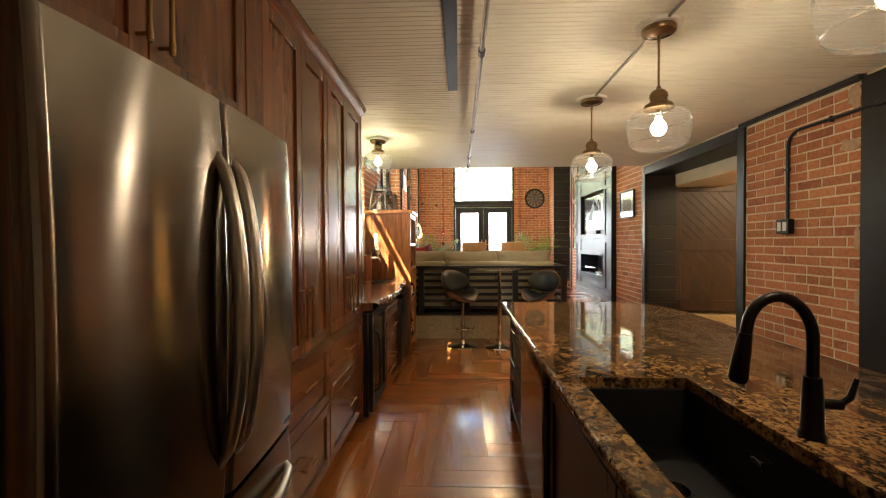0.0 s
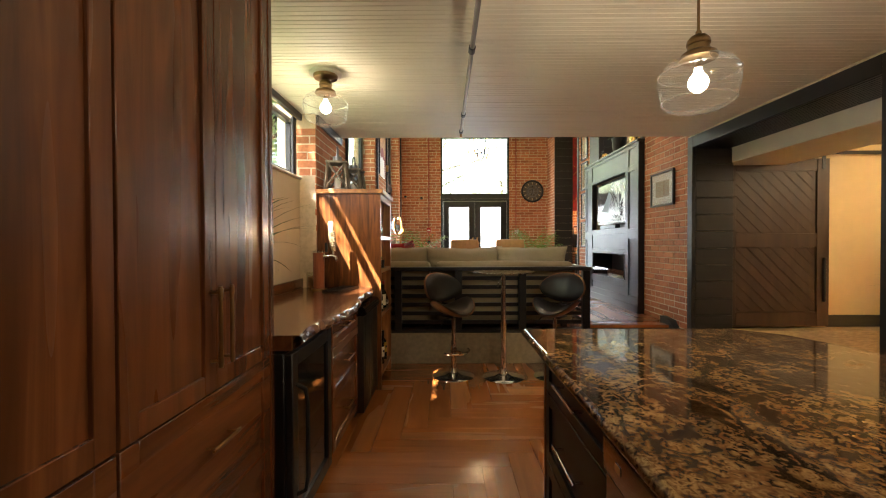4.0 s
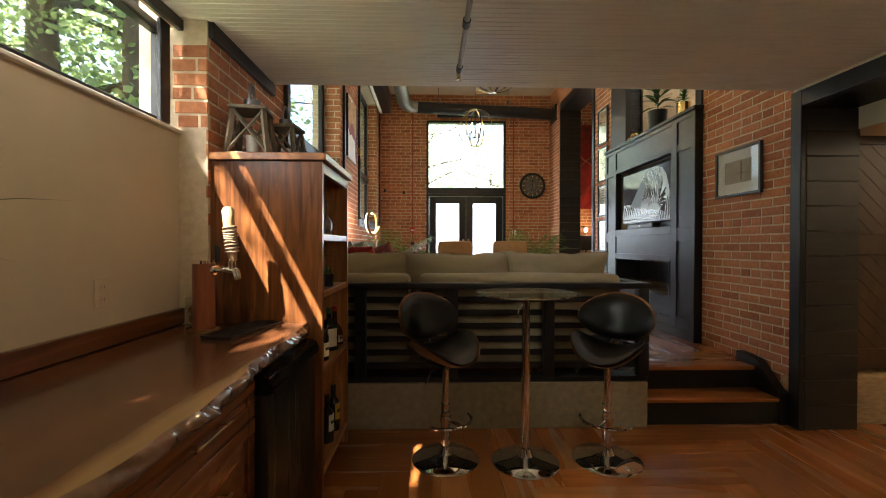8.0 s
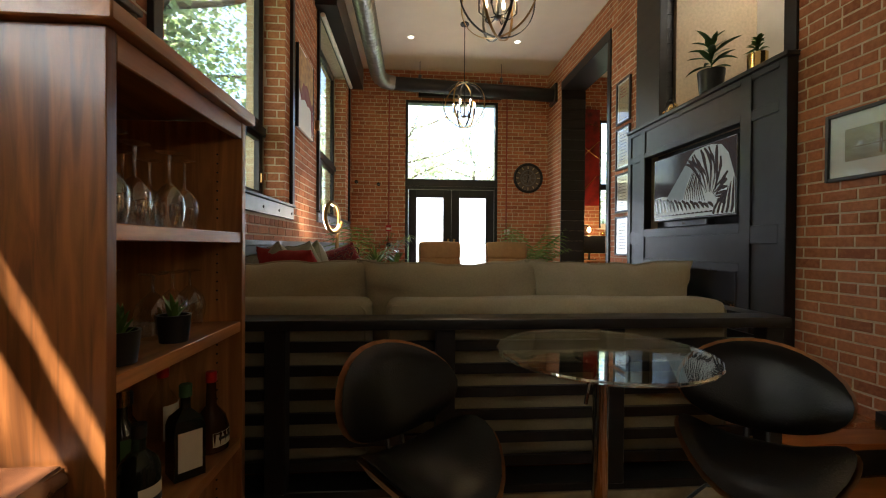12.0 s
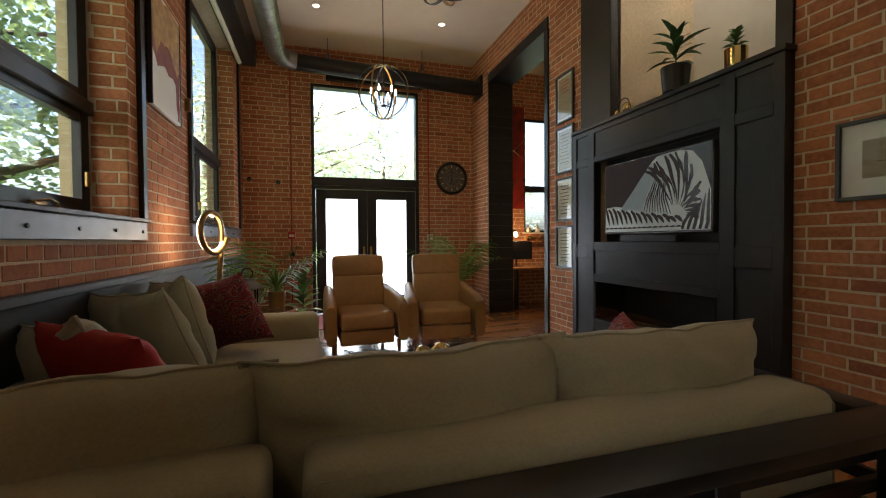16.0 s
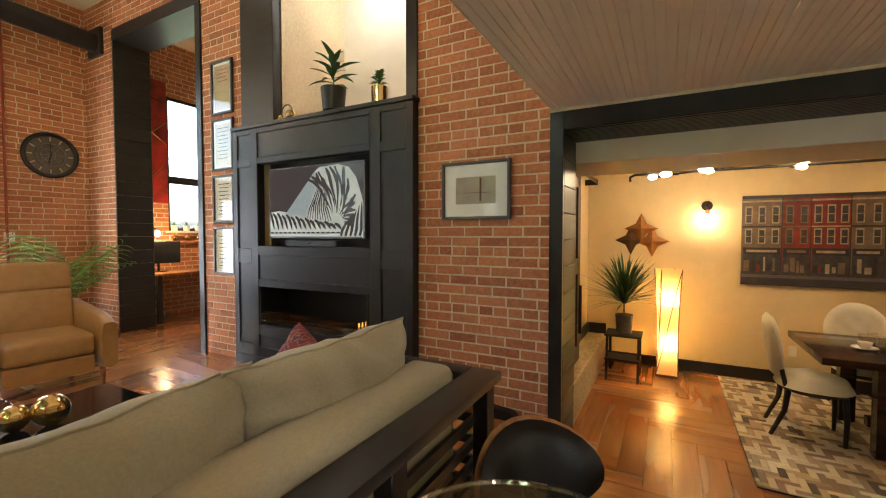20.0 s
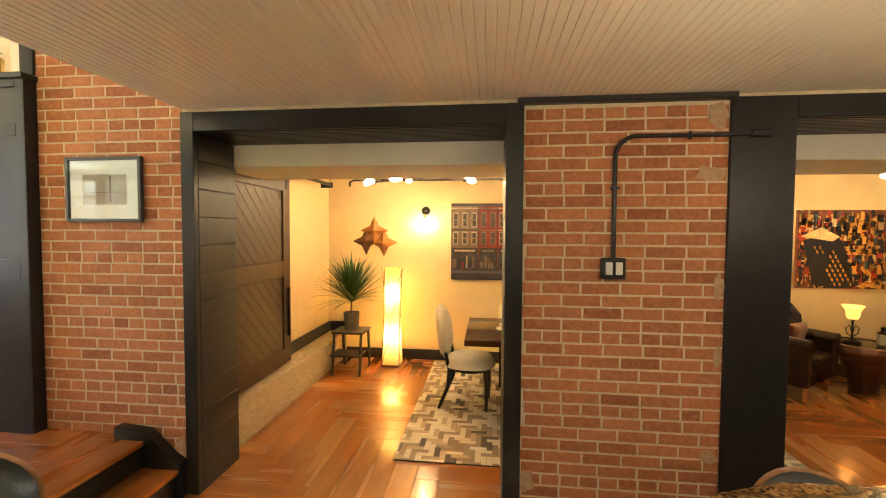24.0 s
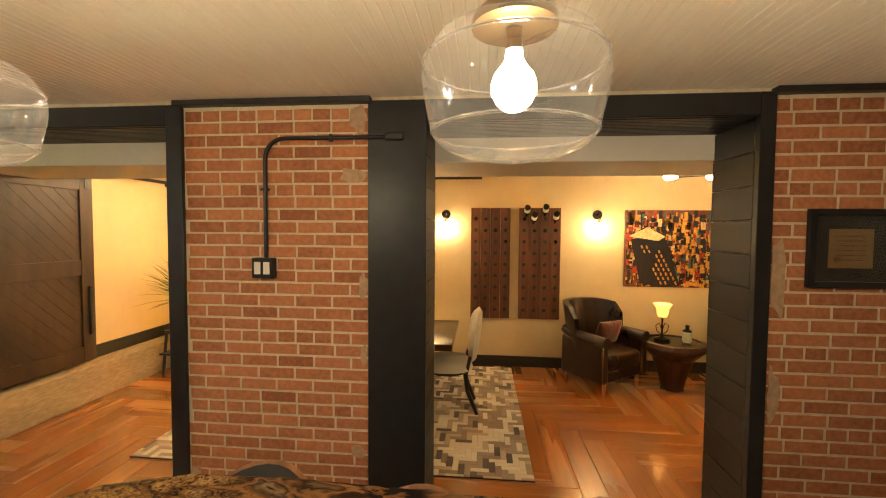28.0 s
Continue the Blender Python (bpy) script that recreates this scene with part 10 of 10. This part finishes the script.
for z in (3.05, 3.55):
    solid("power_line", bm_tube([(-40, 20, z + 2.5), (0.5, 20, z), (40, 20, z + 2.2)], 0.012, 5), M_BLACKPLASTIC, "overhead wire along the street", "wire")
setting("road", bm_box(-200, 200, 15.5, 22.0, -0.25, -0.235), mat("asphalt", (0.05, 0.05, 0.052), 0.9, grain=20, amount=0.3, bump=0.4, bump_scale=120), "grey asphalt street in front of the house", "road")
setting("porch", bm_box(-1.4, 6.0, YN + 0.3, YN + 2.6, -0.25, FL - 0.03, 0.01), M_CONCRETE, "concrete porch slab outside the doors", "porch")


# ---- floor planks, laid in a herringbone along the walls ----
def herringbone(owner, regions, top, wide=0.178, runs=6, shift=(0.0, 0.0)):
    long_ = wide * runs
    meshes = {}

    def lay(x0, x1, y0, y1, along):
        for a0, a1, b0, b1 in regions:
            u0, u1, v0, v1 = max(x0, a0), min(x1, a1), max(y0, b0), min(y1, b1)
            if u1 - u0 < 0.02 or v1 - v0 < 0.02:
                continue
            key = (round(u1 - u0, 3), round(v1 - v0, 3), along)
            if key not in meshes:
                hx, hy = key[0] / 2 - 0.0007, key[1] / 2 - 0.0007
                meshes[key] = mesh_of("plank", bm_box(-hx, hx, -hy, hy, -0.012, 0, 0.0013), M_FLOOR if along == "x" else M_FLOORY)
            ob = new("plank", meshes[key])
            ob.location = ((u0 + u1) / 2, (v0 + v1) / 2, top)
            ob.parent = owner

    for j in range(-8, 9):
        for i in range(-70, 90):
            x, y = i * wide + j * 2 * long_ + shift[0], i * wide + shift[1]
            lay(x, x + long_, y, y + wide, "x")
            lay(x + long_, x + long_ + wide, y + wide - long_, y + wide, "y")


herringbone(floor_kitchen, [(XK, XE + 0.01, YS, YSTEP), (XE + 0.01, XR, YS, 5.93), (1.75, XE, YSTEP, YSTEP + 0.03)], 0.0)
herringbone(floor_living, [(XW, XE + 0.3, YSTEP + 0.61, YN), (XE + 0.3, 5.6, 9.2, YN), (-0.44, 1.755, YSTEP + 0.14, YSTEP + 0.61)], FL, shift=(0.35, 0.1))


# ---- bricks ----
COURSE, LONG, HEAD = 0.0733, 0.228, 0.1135


def brick_mesh(length, height=0.061):
    """One brick lying along x, its face towards -y, with worn edges."""
    bm = bmesh.new()
    rings = []
    for inset, y in ((0.0, 0.008), (0.0, -0.001), (0.0028, -0.0035)):
        a, b = length / 2 - inset, height / 2 - inset
        rings.append([bm.verts.new((sx * a, y, sz * b)) for sx, sz in ((-1, -1), (1, -1), (1, 1), (-1, 1))])
    for r, s in zip(rings, rings[1:]):
        for k in range(4):
            bm.faces.new((r[k], r[(k + 1) % 4], s[(k + 1) % 4], s[k]))
    bm.faces.new(rings[-1])
    bmesh.ops.recalc_face_normals(bm, faces=bm.faces)
    return bm


def brickwork(owner, to_world, regions, single=lambda u, z: False, bond=6, offset=0.0, material=None):
    """Common bond over rectangles (u0, u1, z0, z1) of one wall face; to_world turns (u, z) into the pose of a brick there."""
    material = material or M_BRICK
    rng = random.Random(len(regions) * 13 + int(offset * 100))
    meshes, verts, faces = {}, [], []
    u_min, u_max = min(r[0] for r in regions), max(r[1] for r in regions)
    z_max = max(r[3] for r in regions)
    row = 0
    while row * COURSE < z_max:
        zc = (row + 0.5) * COURSE
        spans = [(r[0], r[1]) for r in regions if r[2] - 0.02 <= zc <= r[3]]
        heads = row % bond == 3
        step = HEAD if heads else LONG
        u = u_min - step * ((row % 2) * 0.5 + (0.25 if heads else 0.0) + rng.uniform(-0.06, 0.06))
        while u < u_max:
            for s0, s1 in spans:
                a, b = max(u + 0.0065, s0), min(u + step - 0.0065, s1)
                if b - a < 0.02:
                    continue
                length = round(b - a, 3)
                m = to_world((a + b) / 2, zc) @ Matrix.Translation((0, rng.uniform(-0.0015, 0.0015), rng.uniform(-0.0012, 0.0012))) @ Matrix.Rotation(rng.uniform(-0.008, 0.008), 4, "Y")
                if single((a + b) / 2, zc):
                    if length not in meshes:
                        meshes[length] = mesh_of("brick", brick_mesh(length), material)
                    ob = new("brick", meshes[length])
                    ob.parent = owner
                    ob.matrix_basis = m
                else:
                    base = len(verts)
                    for inset, y in ((0.0, 0.008), (0.0, -0.001), (0.0028, -0.0035)):
                        ha, hb = length / 2 - inset, 0.0305 - inset
                        verts.extend(tuple(m @ Vector((sx * ha, y, sz * hb))) for sx, sz in ((-1, -1), (1, -1), (1, 1), (-1, 1)))
                    for r in (0, 4):
                        for k in range(4):
                            faces.append((base + r + k, base + r + (k + 1) % 4, base + r + 4 + (k + 1) % 4, base + r + 4 + k))
                    faces.append((base + 8, base + 9, base + 10, base + 11))
            u += step
        row += 1
    if faces:
        me = bpy.data.meshes.new("bricks")
        me.from_pydata(verts, [], faces)
        me.materials.append(material)
        ob = new("bricks", me)
        ob.parent = owner
        tagged(ob, kind="stuff")


def face_west(u, z):      # faces -x: wall on the east side, u runs along y
    return Matrix.Translation((XE, u, z)) @ Matrix.Rotation(radians(-90), 4, "Z")


def face_east(u, z):      # faces +x: wall on the west side
    return Matrix.Translation((XW, u, z)) @ Matrix.Rotation(radians(90), 4, "Z")


def face_south(u, z):     # faces -y: front wall
    return Matrix.Translation((u, YN, z))


brickwork(wall_east, face_west, [(YS, B0, 0, 2.515), (B1, A0, 0, 2.515), (A1, 6.985, 0, ZL), (9.10, ARC0 - 0.012, FL, ZL), (ARC0 - 0.012, ARC1, ARCZ + 0.12, ZL), (ARC1, YN, FL, ZL), (6.985, 9.1, 4.70, ZL)],
          lambda u, z: B1 < u < A0 or (A1 < u < 6.99 and 0.9 < z < 2.5))
brickwork(wall_north, face_south, [(XW, 0.0, FL, ZL), (1.84, XE, FL, ZL), (0.0, 1.84, 4.25, ZL)], offset=0.3)
brickwork(wall_study_front, face_south, [(XE2, SW0, FL, ZL), (SW1, 5.6, FL, ZL), (SW0, SW1, FL, 1.73), (SW0, SW1, 4.0, ZL)], offset=0.5)
brickwork(wall_west, face_east, [(KW[1], W1[0], 1.5, ZL), (W1[0], W1[1], 1.42, W1[2] - 0.13), (W1[1], W2[0], 1.42, ZL), (W2[0], W2[1], 1.42, W2[2] - 0.13), (W2[1], YN, 1.42, ZL), (W1[0], W1[1], W1[3], ZL), (W2[0], W2[1], W2[3], ZL)], offset=0.7)
# brick reveals of the side windows
for yr, turn, x0 in ((W1[1], 0, XW - 0.19), (W2[1], 0, XW - 0.19)):
    brickwork(wall_west, lambda u, z, yr=yr: Matrix.Translation((u, yr, z)), [(x0, XW, 1.81, 4.35)], offset=yr)
brickwork(wall_west, lambda u, z: Matrix.Translation((u, KW[1], z)), [(XK - 0.03, XW, KW[2], ZK - 0.09)], offset=0.9)
